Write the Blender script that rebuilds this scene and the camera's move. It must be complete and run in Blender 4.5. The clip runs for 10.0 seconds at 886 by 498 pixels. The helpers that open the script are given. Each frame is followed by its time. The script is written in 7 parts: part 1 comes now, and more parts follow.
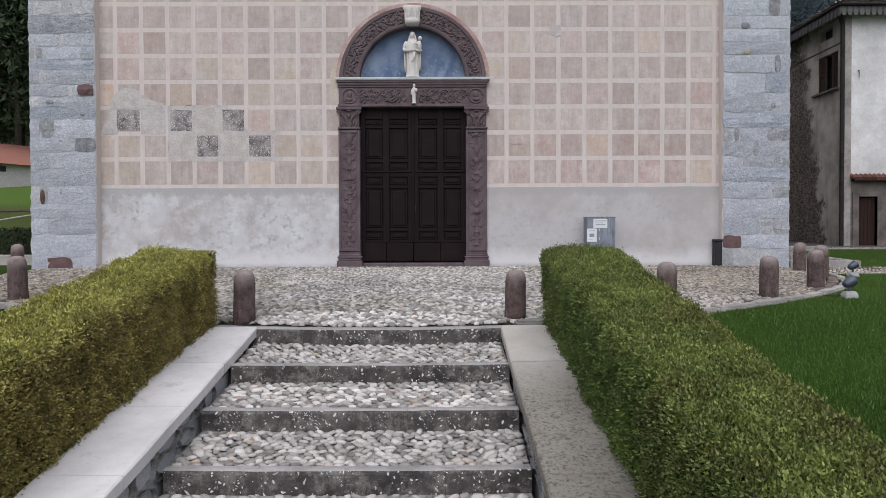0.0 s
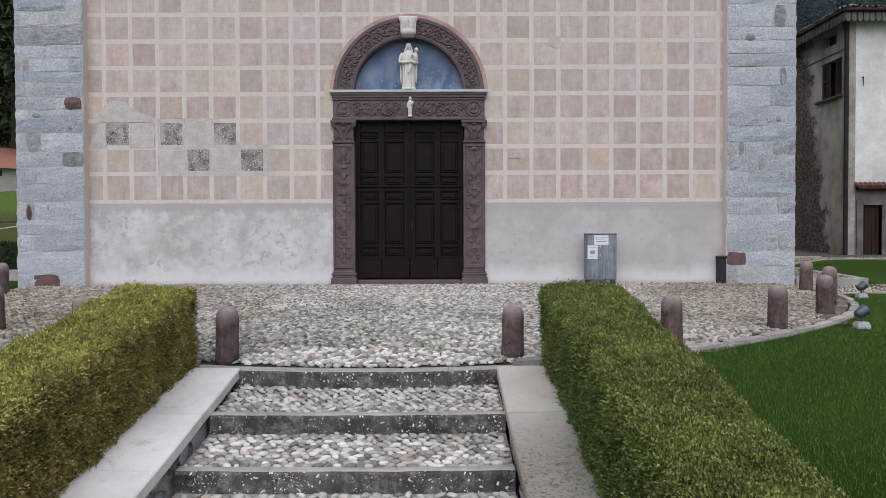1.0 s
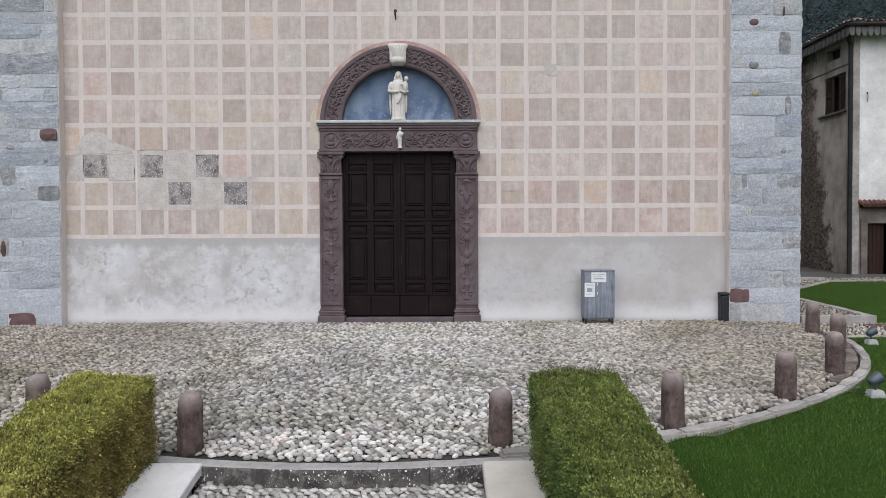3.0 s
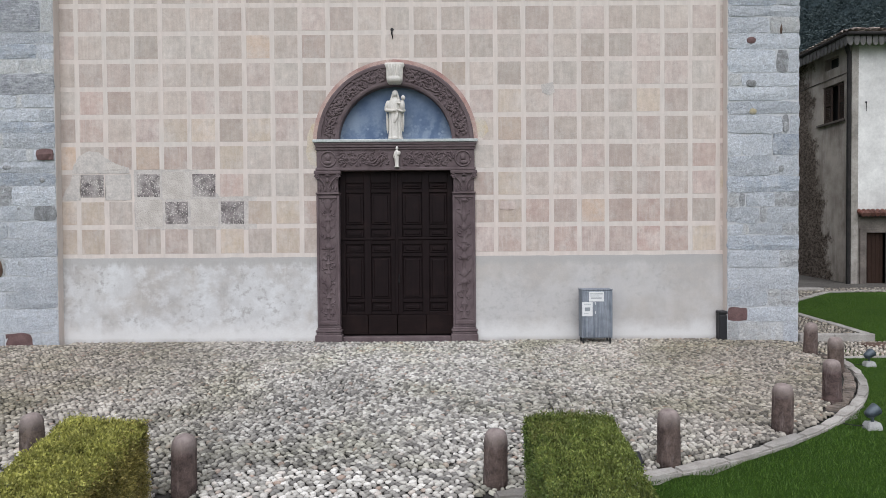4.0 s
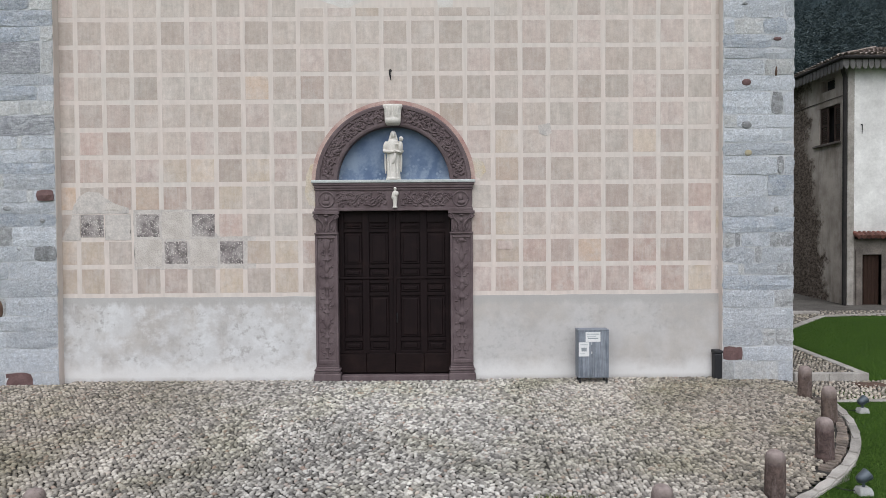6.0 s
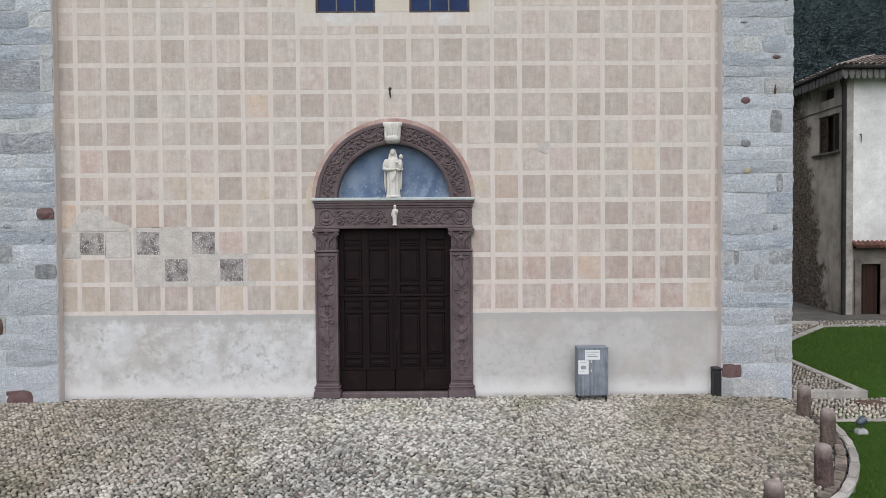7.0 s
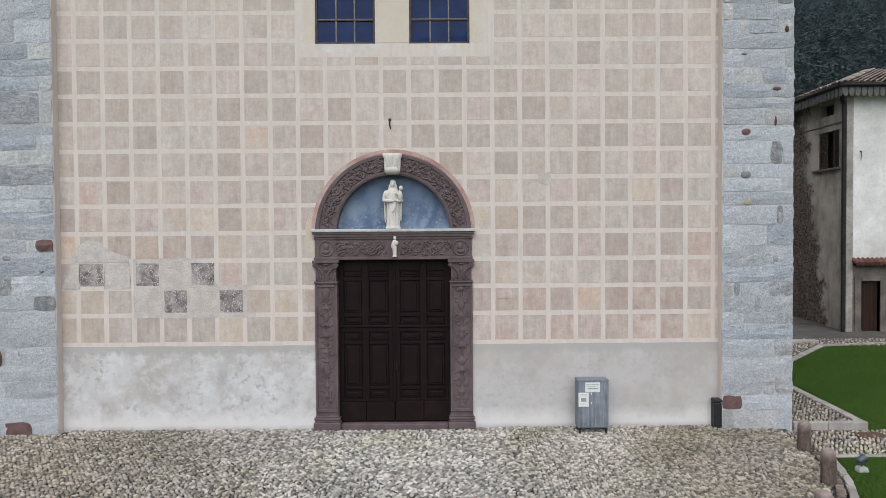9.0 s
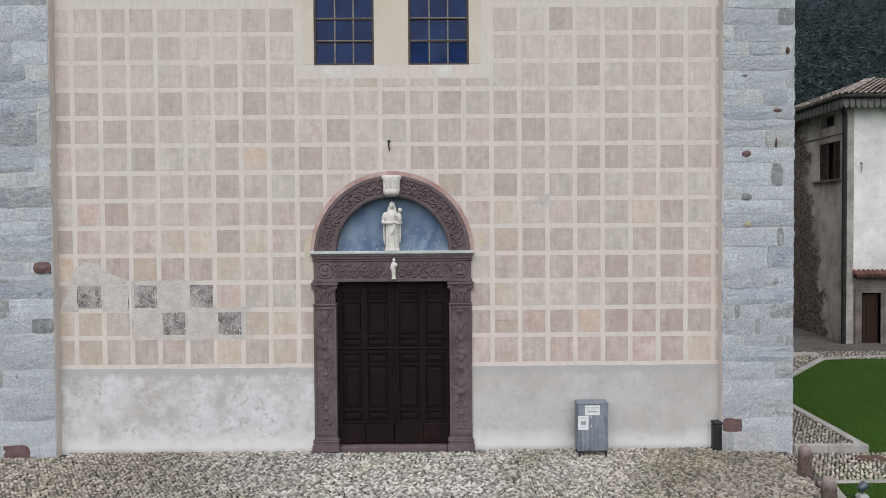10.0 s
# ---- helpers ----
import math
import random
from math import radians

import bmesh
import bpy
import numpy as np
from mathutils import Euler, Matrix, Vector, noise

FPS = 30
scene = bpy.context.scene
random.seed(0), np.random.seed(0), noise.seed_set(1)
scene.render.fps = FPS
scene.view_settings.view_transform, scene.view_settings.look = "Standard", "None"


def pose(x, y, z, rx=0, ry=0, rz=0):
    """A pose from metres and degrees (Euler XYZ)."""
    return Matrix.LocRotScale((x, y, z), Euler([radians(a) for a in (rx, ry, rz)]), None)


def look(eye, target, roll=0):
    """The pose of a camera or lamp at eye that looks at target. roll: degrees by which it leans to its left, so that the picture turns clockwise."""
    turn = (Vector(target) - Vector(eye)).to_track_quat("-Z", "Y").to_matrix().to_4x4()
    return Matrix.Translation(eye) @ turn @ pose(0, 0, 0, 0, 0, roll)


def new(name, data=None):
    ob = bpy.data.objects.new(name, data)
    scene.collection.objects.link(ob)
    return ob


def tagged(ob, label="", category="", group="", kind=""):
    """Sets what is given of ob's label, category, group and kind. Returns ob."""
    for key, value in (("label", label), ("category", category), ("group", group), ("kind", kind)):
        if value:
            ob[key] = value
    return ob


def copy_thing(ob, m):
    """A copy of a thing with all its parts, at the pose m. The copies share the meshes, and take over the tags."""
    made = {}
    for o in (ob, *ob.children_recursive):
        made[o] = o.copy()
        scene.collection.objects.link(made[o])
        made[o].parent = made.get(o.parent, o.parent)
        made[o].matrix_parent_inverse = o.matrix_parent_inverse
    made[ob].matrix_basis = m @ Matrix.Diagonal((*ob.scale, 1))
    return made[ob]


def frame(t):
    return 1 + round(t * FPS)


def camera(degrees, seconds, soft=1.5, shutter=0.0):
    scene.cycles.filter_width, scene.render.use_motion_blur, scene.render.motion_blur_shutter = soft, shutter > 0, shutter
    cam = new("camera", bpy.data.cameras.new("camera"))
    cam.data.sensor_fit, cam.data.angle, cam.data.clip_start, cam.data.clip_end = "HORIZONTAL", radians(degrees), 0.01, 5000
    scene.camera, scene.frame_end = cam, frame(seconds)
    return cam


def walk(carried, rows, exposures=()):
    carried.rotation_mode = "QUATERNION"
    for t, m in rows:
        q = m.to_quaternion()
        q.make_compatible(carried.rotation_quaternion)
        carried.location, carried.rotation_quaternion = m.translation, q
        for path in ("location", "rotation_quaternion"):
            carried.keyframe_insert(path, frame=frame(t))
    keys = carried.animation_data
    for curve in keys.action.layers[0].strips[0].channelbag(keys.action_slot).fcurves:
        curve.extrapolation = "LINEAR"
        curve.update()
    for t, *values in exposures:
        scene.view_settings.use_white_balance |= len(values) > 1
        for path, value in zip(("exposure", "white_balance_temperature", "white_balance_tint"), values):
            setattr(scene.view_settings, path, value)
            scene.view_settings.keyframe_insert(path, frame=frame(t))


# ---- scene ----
cam = camera(68.0, 10.0, soft=0.75)
PATH = [
    (0, (0.578, -14.060, 0.522), (0.5831, -12.060, 0.4852), -0.2),
    (0.5, (0.611, -13.896, 0.684), (0.6163, -11.896, 0.6472), -0.2),
    (1, (0.647, -13.706, 0.871), (0.6518, -11.706, 0.8333), -0.2),
    (1.5, (0.687, -13.500, 1.046), (0.6918, -11.500, 1.0073), -0.2),
    (2, (0.734, -13.310, 1.231), (0.7386, -11.310, 1.1914), -0.2),
    (2.5, (0.781, -13.216, 1.424), (0.7861, -11.216, 1.3827), -0.2),
    (4, (0.877, -13.137, 1.991), (0.8823, -11.137, 1.9497), -0.4),
    (4.5, (0.895, -13.150, 2.182), (0.9008, -11.150, 2.1402), -0.4),
    (5, (0.915, -13.183, 2.367), (0.9218, -11.183, 2.3272), -0.4),
    (5.5, (0.905, -13.203, 2.585), (0.9132, -11.203, 2.5446), -0.4),
    (7, (0.895, -13.231, 3.151), (0.9063, -11.231, 3.1082), -0.4),
    (7.5, (0.888, -13.232, 3.326), (0.8998, -11.232, 3.2832), -0.4),
    (8, (0.872, -13.226, 3.462), (0.8860, -11.226, 3.4192), -0.4),
    (8.5, (0.884, -13.213, 3.609), (0.8970, -11.213, 3.5655), -0.4),
    (9, (0.889, -13.195, 3.785), (0.9020, -11.195, 3.7410), -0.4),
    (9.5, (0.895, -13.165, 4.009), (0.9088, -11.165, 3.9633), -0.4),
    (10, (0.912, -13.140, 4.237), (0.9243, -11.140, 4.1910), -0.4),
]
walk(cam, [(t, look(eye, target, roll)) for t, eye, target, roll in PATH], [(0.0, 0.36, 6290, 16.0), (1.0, 0.37, 6290, 15.5), (2.5, 0.48, 6300, 14.0), (4.0, 0.58, 6340, 11.5), (5.5, 0.58, 6400, 11.0), (10.0, 0.54, 6440, 10.5)])

# ---------------------------------------------------------------- light
world = bpy.data.worlds.new("overcast_sky")
scene.world = world
world.use_nodes = True
wn = world.node_tree.nodes
wl = world.node_tree.links
sky = wn.new("ShaderNodeTexSky")
sky.sky_type = "NISHITA"
sky.sun_disc = False
SUN_EL, SUN_AZ = 54.0, 186.0
sky.sun_elevation = radians(SUN_EL)
sky.sun_rotation = radians(SUN_AZ)
sky.air_density, sky.dust_density, sky.ozone_density = 1.0, 1.2, 1.5
wn["Background"].inputs["Strength"].default_value = 0.10
veil = wn.new("ShaderNodeHueSaturation")
veil.inputs["Saturation"].default_value = 0.36
wl.new(sky.outputs[0], veil.inputs["Color"])
wl.new(veil.outputs[0], wn["Background"].inputs["Color"])
sun_data = bpy.data.lights.new("sun", "SUN")
sun_data.energy, sun_data.angle, sun_data.color = 1.75, radians(80), (0.985, 0.985, 1.0)
sun = new("sun", sun_data)
sa, se = radians(SUN_AZ), radians(SUN_EL)
sun_way = Vector((math.sin(sa) * math.cos(se), math.cos(sa) * math.cos(se), math.sin(se)))
sun.matrix_world = look(sun_way * 60, (0, 0, 0))


# ---------------------------------------------------------------- materials
def lerp3(a, b, f):
    return tuple(a[i] + (b[i] - a[i]) * f for i in range(3))


class Nodes:
    """A small builder for node materials in world space."""

    def __init__(self, name, rough=0.85, spec=0.3, metal=0.0):
        self.mat = bpy.data.materials.new(name)
        self.mat.use_nodes = True
        self.nt = self.mat.node_tree
        self.bsdf = self.nt.nodes["Principled BSDF"]
        self.bsdf.inputs["Roughness"].default_value = rough
        self.bsdf.inputs["Specular IOR Level"].default_value = spec
        self.bsdf.inputs["Metallic"].default_value = metal
        self.geo = self.nt.nodes.new("ShaderNodeNewGeometry")
        self.pos = self.geo.outputs["Position"]

    def node(self, kind):
        return self.nt.nodes.new(kind)

    def link(self, a, b):
        self.nt.links.new(a, b)

    def scaled(self, sx, sy, sz):
        m = self.node("ShaderNodeMapping")
        m.inputs["Scale"].default_value = (sx, sy, sz)
        self.link(self.pos, m.inputs["Vector"])
        return m.outputs[0]

    def noise(self, scale, detail=4.0, rough=0.6, vec=None, distort=0.0):
        n = self.node("ShaderNodeTexNoise")
        n.inputs["Scale"].default_value = scale
        n.inputs["Detail"].default_value = detail
        n.inputs["Roughness"].default_value = rough
        n.inputs["Distortion"].default_value = distort
        self.link(vec if vec is not None else self.pos, n.inputs["Vector"])
        return n.outputs["Fac"]

    def voronoi(self, scale, feature="F1", out="Distance", vec=None):
        n = self.node("ShaderNodeTexVoronoi")
        n.feature = feature
        n.inputs["Scale"].default_value = scale
        self.link(vec if vec is not None else self.pos, n.inputs["Vector"])
        return n.outputs[out]

    def ramp(self, fac, *stops):
        r = self.node("ShaderNodeValToRGB")
        e = r.color_ramp.elements
        while len(e) < len(stops):
            e.new(0.5)
        for el, (p, c) in zip(e, stops):
            el.position = p
            el.color = (c, c, c, 1) if isinstance(c, (int, float)) else (*c, 1)
        self.link(fac, r.inputs[0])
        return r.outputs[0]

    def mix(self, fac, a, b, blend="MIX"):
        m = self.node("ShaderNodeMix")
        m.data_type, m.blend_type = "RGBA", blend
        for sock, v in ((m.inputs[0], fac), (m.inputs[6], a), (m.inputs[7], b)):
            if isinstance(v, (int, float)):
                sock.default_value = v if sock == m.inputs[0] else (v, v, v, 1)
            elif isinstance(v, tuple):
                sock.default_value = (*v, 1)
            else:
                self.link(v, sock)
        return m.outputs[2]

    def math(self, op, a, b=0.0):
        m = self.node("ShaderNodeMath")
        m.operation = op
        for sock, v in ((m.inputs[0], a), (m.inputs[1], b)):
            if isinstance(v, (int, float)):
                sock.default_value = v
            else:
                self.link(v, sock)
        return m.outputs[0]

    def axis(self, which):
        s = self.node("ShaderNodeSeparateXYZ")
        self.link(self.pos, s.inputs[0])
        return s.outputs[which]

    def random_object(self):
        return self.node("ShaderNodeObjectInfo").outputs["Random"]

    def random_island(self):
        return self.geo.outputs["Random Per Island"]

    def colour(self, c):
        if isinstance(c, tuple):
            self.bsdf.inputs["Base Color"].default_value = (*c, 1)
        else:
            self.link(c, self.bsdf.inputs["Base Color"])

    def bump(self, fac, strength=0.4, distance=0.01):
        b = self.node("ShaderNodeBump")
        b.inputs["Strength"].default_value = strength
        b.inputs["Distance"].default_value = distance
        self.link(fac, b.inputs["Height"])
        self.link(b.outputs[0], self.bsdf.inputs["Normal"])


def surface(name, c1, c2, big=1.5, fine=40.0, rough=0.85, bump=0.35, depth=0.006, spec=0.3, metal=0.0, vary="", amount=0.25, grain=0.25):
    """Two colours mixed by a broad noise, darkened by a fine grain, varied by piece where asked."""
    n = Nodes(name, rough, spec, metal)
    base = n.mix(n.ramp(n.noise(big, 5), (0.35, 0.0), (0.65, 1.0)), c1, c2)
    fine_fac = n.noise(fine, 4, 0.7)
    base = n.mix(1.0, base, n.ramp(fine_fac, (0.3, 1 - grain), (0.7, 1 + grain * 0.4)), "MULTIPLY")
    if vary:
        r = n.random_object() if vary == "object" else n.random_island()
        base = n.mix(1.0, base, n.ramp(r, (0.0, 1 - amount), (1.0, 1 + amount)), "MULTIPLY")
    n.colour(base)
    n.bump(fine_fac, bump, depth)
    return n.mat


def plaster_panel(name, c, streak=0.25):
    """A painted plaster square: washed paint with vertical streaks and a tint of its own."""
    n = Nodes(name, 0.92, 0.15)
    tint = n.random_object()
    warm = n.mix(tint, lerp3(c, (0.54, 0.45, 0.385), 0.6), c)
    wash = n.noise(3.4, 6, 0.7)
    col = n.mix(n.ramp(wash, (0.34, 0.0), (0.70, 0.8)), warm, lerp3(c, (0.64, 0.57, 0.51), 0.75))
    col = n.mix(n.ramp(n.noise(1.1, 5, 0.6), (0.45, 0.0), (0.62, 0.35)), col, (0.53, 0.42, 0.37))
    col = n.mix(n.ramp(n.noise(2.3, 7, 0.7, n.scaled(1.0, 1.0, 0.8)), (0.50, 0.0), (0.66, 0.75)), col, (0.61, 0.555, 0.515))
    col = n.mix(n.ramp(n.noise(5.5, 8, 0.75), (0.54, 0.0), (0.68, 0.5)), col, lerp3(c, (0.33, 0.27, 0.25), 0.7))
    # squares mix towards pale cream with height
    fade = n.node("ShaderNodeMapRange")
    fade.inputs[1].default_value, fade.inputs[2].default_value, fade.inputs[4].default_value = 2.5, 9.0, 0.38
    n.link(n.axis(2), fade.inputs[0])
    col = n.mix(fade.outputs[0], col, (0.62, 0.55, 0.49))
    brush = n.noise(1.0, 4, 0.7, n.scaled(30, 30, 1.4))
    col = n.mix(n.math("MULTIPLY", n.ramp(brush, (0.50, 0.0), (0.66, 0.55)), n.ramp(n.noise(1.7, 4, 0.6), (0.42, 0.15), (0.62, 1.0))), col, (0.62, 0.56, 0.515))
    run = n.noise(1.0, 3, 0.6, n.scaled(9, 9, 1.6))
    col = n.mix(1.0, col, n.ramp(run, (0.3, 1 - streak * 0.45), (0.7, 1.0 + streak * 0.2)), "MULTIPLY")
    col = n.mix(1.0, col, n.ramp(n.noise(9, 7, 0.8), (0.35, 0.88), (0.65, 1.06)), "MULTIPLY")
    col = n.mix(1.0, col, n.ramp(tint, (0.0, 0.85), (1.0, 1.10)), "MULTIPLY")
    col = n.mix(1.0, col, n.ramp(n.noise(75, 3, 0.7), (0.3, 0.92), (0.7, 1.05)), "MULTIPLY")
    n.colour(col)
    n.bump(n.noise(60, 4, 0.7), 0.25, 0.004)
    return n.mat


M = {}
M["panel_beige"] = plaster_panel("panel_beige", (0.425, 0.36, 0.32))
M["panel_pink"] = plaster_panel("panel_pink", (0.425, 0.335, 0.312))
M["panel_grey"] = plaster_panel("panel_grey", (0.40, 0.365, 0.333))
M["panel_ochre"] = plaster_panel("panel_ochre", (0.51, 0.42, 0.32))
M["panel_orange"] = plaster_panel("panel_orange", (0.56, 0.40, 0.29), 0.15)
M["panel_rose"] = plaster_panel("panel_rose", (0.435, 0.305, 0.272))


def band_plaster():
    n = Nodes("band_plaster", 0.92, 0.15)
    base = n.mix(n.ramp(n.noise(0.8, 5), (0.35, 0.0), (0.7, 1.0)), (0.635, 0.555, 0.505), (0.605, 0.56, 0.515))
    base = n.mix(n.ramp(n.noise(5, 5, 0.7), (0.52, 0.0), (0.78, 0.6)), base, (0.50, 0.45, 0.41))
    run = n.noise(1.0, 4, 0.6, n.scaled(11, 11, 1.6))
    base = n.mix(1.0, base, n.ramp(run, (0.3, 0.9), (0.7, 1.04)), "MULTIPLY")
    n.colour(base)
    n.bump(n.noise(55, 4, 0.7), 0.25, 0.004)
    return n.mat


def dado_plaster():
    """Grey-beige lime render: a soft white bloom over one half, a salt line at the foot, a grey upper margin."""
    n = Nodes("dado_plaster", 0.95, 0.12)

    def span(value, a, b, top=1.0):
        m = n.node("ShaderNodeMapRange")
        m.inputs[1].default_value, m.inputs[2].default_value, m.inputs[4].default_value = a, b, top
        n.link(value, m.inputs[0])
        return m.outputs[0]

    z = n.axis(2)
    left = span(n.math("ADD", n.axis(0), n.math("MULTIPLY", n.noise(0.7, 4), 2.0)), 2.2, -0.6)
    base = n.mix(n.ramp(n.noise(0.8, 6, 0.65), (0.38, 0.0), (0.62, 1.0)), (0.455, 0.425, 0.395), (0.405, 0.385, 0.37))
    base = n.mix(n.ramp(n.noise(3.0, 7, 0.7), (0.46, 0.0), (0.66, 0.6)), base, (0.49, 0.455, 0.42))
    soft = n.math("SUBTRACT", n.noise(0.95, 7, 0.62), n.math("MULTIPLY", n.math("ABSOLUTE", n.math("SUBTRACT", z, 0.65)), 0.08))
    bloom = n.math("MULTIPLY", n.ramp(soft, (0.38, 0.0), (0.52, 0.85)), n.math("MAXIMUM", left, 0.5))
    base = n.mix(bloom, base, (0.57, 0.568, 0.565))
    crisp = n.math("MULTIPLY", n.ramp(n.noise(2.2, 9, 0.70, n.scaled(1.0, 1.0, 1.2)), (0.49, 0.0), (0.60, 0.6)), left)
    base = n.mix(crisp, base, (0.655, 0.66, 0.66))
    dull = n.math("MULTIPLY", n.ramp(n.noise(2.6, 8, 0.66), (0.52, 0.0), (0.68, 0.35)), left)
    base = n.mix(dull, base, (0.40, 0.385, 0.375))
    spots = n.math("MULTIPLY", n.ramp(n.noise(7.0, 7, 0.68), (0.52, 0.0), (0.63, 0.75)), n.ramp(n.noise(0.9, 3, 0.5), (0.45, 0.0), (0.56, 1.0)))
    base = n.mix(n.math("MULTIPLY", spots, n.math("MAXIMUM", left, 0.55)), base, (0.34, 0.325, 0.31))
    drip = n.math("MULTIPLY", n.ramp(n.noise(1.0, 5, 0.6, n.scaled(14, 14, 0.9)), (0.58, 0.0), (0.70, 0.5)), left)
    base = n.mix(n.math("MULTIPLY", drip, span(z, 0.6, 1.1)), base, (0.63, 0.63, 0.625))
    foot = span(n.math("ADD", z, n.math("MULTIPLY", n.noise(2.3, 6, 0.7), 0.5)), 0.58, 0.30, 0.85)
    base = n.mix(n.math("MULTIPLY", foot, span(z, -0.11, -0.02)), base, (0.66, 0.65, 0.635))
    head = span(n.math("ADD", z, n.math("MULTIPLY", n.noise(1.0, 5, 0.65, n.scaled(5, 5, 0.8)), 0.38)), 1.56, 1.66, 0.8)
    base = n.mix(head, base, (0.405, 0.39, 0.375))
    base = n.mix(1.0, base, n.ramp(n.noise(60, 4, 0.7), (0.3, 0.93), (0.7, 1.04)), "MULTIPLY")
    n.colour(base)
    n.bump(n.noise(24, 6, 0.7), 0.3, 0.007)
    return n.mat


M["incised"] = surface("incised_line", (0.55, 0.475, 0.435), (0.61, 0.54, 0.495), 3, 40, 0.95, 0.2, 0.002)
M["band"] = band_plaster()
M["dado"] = dado_plaster()


def speckled():
    """Bare render hacked with white flecks of older lime."""
    n = Nodes("hacked_render", 0.95, 0.1)
    v = n.voronoi(34, vec=n.scaled(1.0, 1.0, 0.8))
    base = n.mix(n.ramp(n.noise(6, 4), (0.4, 0.0), (0.6, 1.0)), (0.13, 0.115, 0.115), (0.30, 0.27, 0.26))
    flecks = n.math("MULTIPLY", n.ramp(v, (0.26, 1.0), (0.40, 0.0)), n.ramp(n.noise(7, 3), (0.35, 0.1), (0.55, 1.0)))
    base = n.mix(n.ramp(n.noise(2.6, 5, 0.6), (0.46, 0.0), (0.60, 0.85)), base, (0.40, 0.37, 0.35))
    n.colour(n.mix(flecks, base, (0.60, 0.56, 0.52)))
    n.bump(v, 0.6, 0.01)
    return n.mat


def pale_hacked():
    n = Nodes("pale_hacked_render", 0.95, 0.1)
    v = n.voronoi(36)
    base = n.mix(n.ramp(n.noise(4, 5), (0.4, 0.0), (0.62, 1.0)), (0.47, 0.43, 0.39), (0.57, 0.53, 0.49))
    n.colour(n.mix(n.ramp(v, (0.16, 0.55), (0.34, 0.0)), base, (0.30, 0.265, 0.24)))
    n.bump(v, 0.6, 0.01)
    return n.mat


M["speckled"] = speckled()
M["hacked"] = pale_hacked()
M["patch"] = surface("patch_plaster", (0.60, 0.555, 0.515), (0.46, 0.43, 0.405), 4.5, 26, 0.95, 0.4, 0.006, grain=0.22)
M["filler"] = surface("white_filler", (0.66, 0.64, 0.61), (0.57, 0.53, 0.49), 3.5, 30, 0.95, 0.25, 0.004, grain=0.12)
M["surround"] = surface("window_surround_plaster", (0.58, 0.51, 0.42), (0.62, 0.56, 0.48), 1.4, 60, 0.95, 0.25, 0.004, grain=0.15)
M["red_border"] = surface("faded_red_border", (0.38, 0.225, 0.20), (0.54, 0.42, 0.37), 2.6, 50, 0.95, 0.2, 0.004)
M["ochre_stain"] = surface("ochre_wash", (0.56, 0.46, 0.33), (0.57, 0.52, 0.46), 4.0, 50, 0.95, 0.2, 0.004)


def granite(name, c1, c2, layered=0.0, amount=0.26):
    n = Nodes(name, 0.88, 0.25)
    base = n.mix(n.ramp(n.noise(3.0, 5), (0.35, 0.0), (0.65, 1.0)), c1, c2)
    base = n.mix(n.ramp(n.noise(11, 6, 0.75), (0.48, 0.0), (0.64, 0.7)), base, (0.56, 0.58, 0.60))
    veins = n.noise(1.0, 5, 0.7, n.scaled(6, 6, 55))
    base = n.mix(layered, base, n.mix(1.0, base, n.ramp(veins, (0.35, 0.55), (0.6, 1.15)), "MULTIPLY"))
    base = n.mix(1.0, base, n.ramp(n.noise(95, 3, 0.8), (0.35, 0.62), (0.65, 1.22)), "MULTIPLY")
    base = n.mix(1.0, base, n.ramp(n.random_object(), (0.0, 1 - amount), (1.0, 1 + amount)), "MULTIPLY")
    smear = n.noise(4.5, 7, 0.72)
    base = n.mix(n.ramp(smear, (0.53, 0.0), (0.66, 0.6)), base, (0.50, 0.515, 0.525))
    base = n.mix(1.0, base, n.ramp(n.noise(20, 6, 0.8), (0.36, 0.74), (0.62, 1.12)), "MULTIPLY")
    # shade of small pits put into the colour as dark spots
    pit_shade = n.ramp(n.noise(17, 7, 0.8), (0.60, 0.0), (0.70, 0.6))
    base = n.mix(pit_shade, base, n.mix(1.0, base, 0.5, "MULTIPLY"))
    n.colour(base)
    n.bump(n.noise(22, 8, 0.8), 1.0, 0.035)
    return n.mat


M["granite"] = granite("grey_blue_granite", (0.50, 0.53, 0.57), (0.58, 0.60, 0.63), 0.05, 0.15)
M["schist"] = granite("layered_schist", (0.40, 0.44, 0.50), (0.50, 0.53, 0.57), 0.3, 0.12)
M["slate"] = granite("dark_layered_slate", (0.36, 0.37, 0.40), (0.47, 0.48, 0.50), 0.75, 0.10)
M["pale_stone"] = granite("pale_stone", (0.50, 0.50, 0.49), (0.56, 0.56, 0.55), 0.15)
M["dark_pebble"] = granite("dark_grey_stone", (0.31, 0.315, 0.32), (0.37, 0.37, 0.37), 0.1)
M["red_stone"] = surface("dark_red_stone", (0.115, 0.066, 0.064), (0.17, 0.105, 0.10), 6, 60, 0.8, 0.5, 0.01)
M["yellow_stone"] = surface("ochre_stone", (0.42, 0.36, 0.22), (0.40, 0.37, 0.30), 8, 60, 0.85, 0.5, 0.01)
M["mortar"] = surface("lime_mortar", (0.50, 0.515, 0.53), (0.565, 0.57, 0.575), 2.5, 50, 0.95, 0.6, 0.012)
M["rust"] = surface("rusty_iron", (0.075, 0.044, 0.032), (0.125, 0.078, 0.056), 12, 90, 0.8, 0.5, 0.004)
M["portal"] = surface("purple_sandstone", (0.098, 0.070, 0.074), (0.145, 0.110, 0.113), 3.0, 60, 0.8, 0.5, 0.006, 0.35)
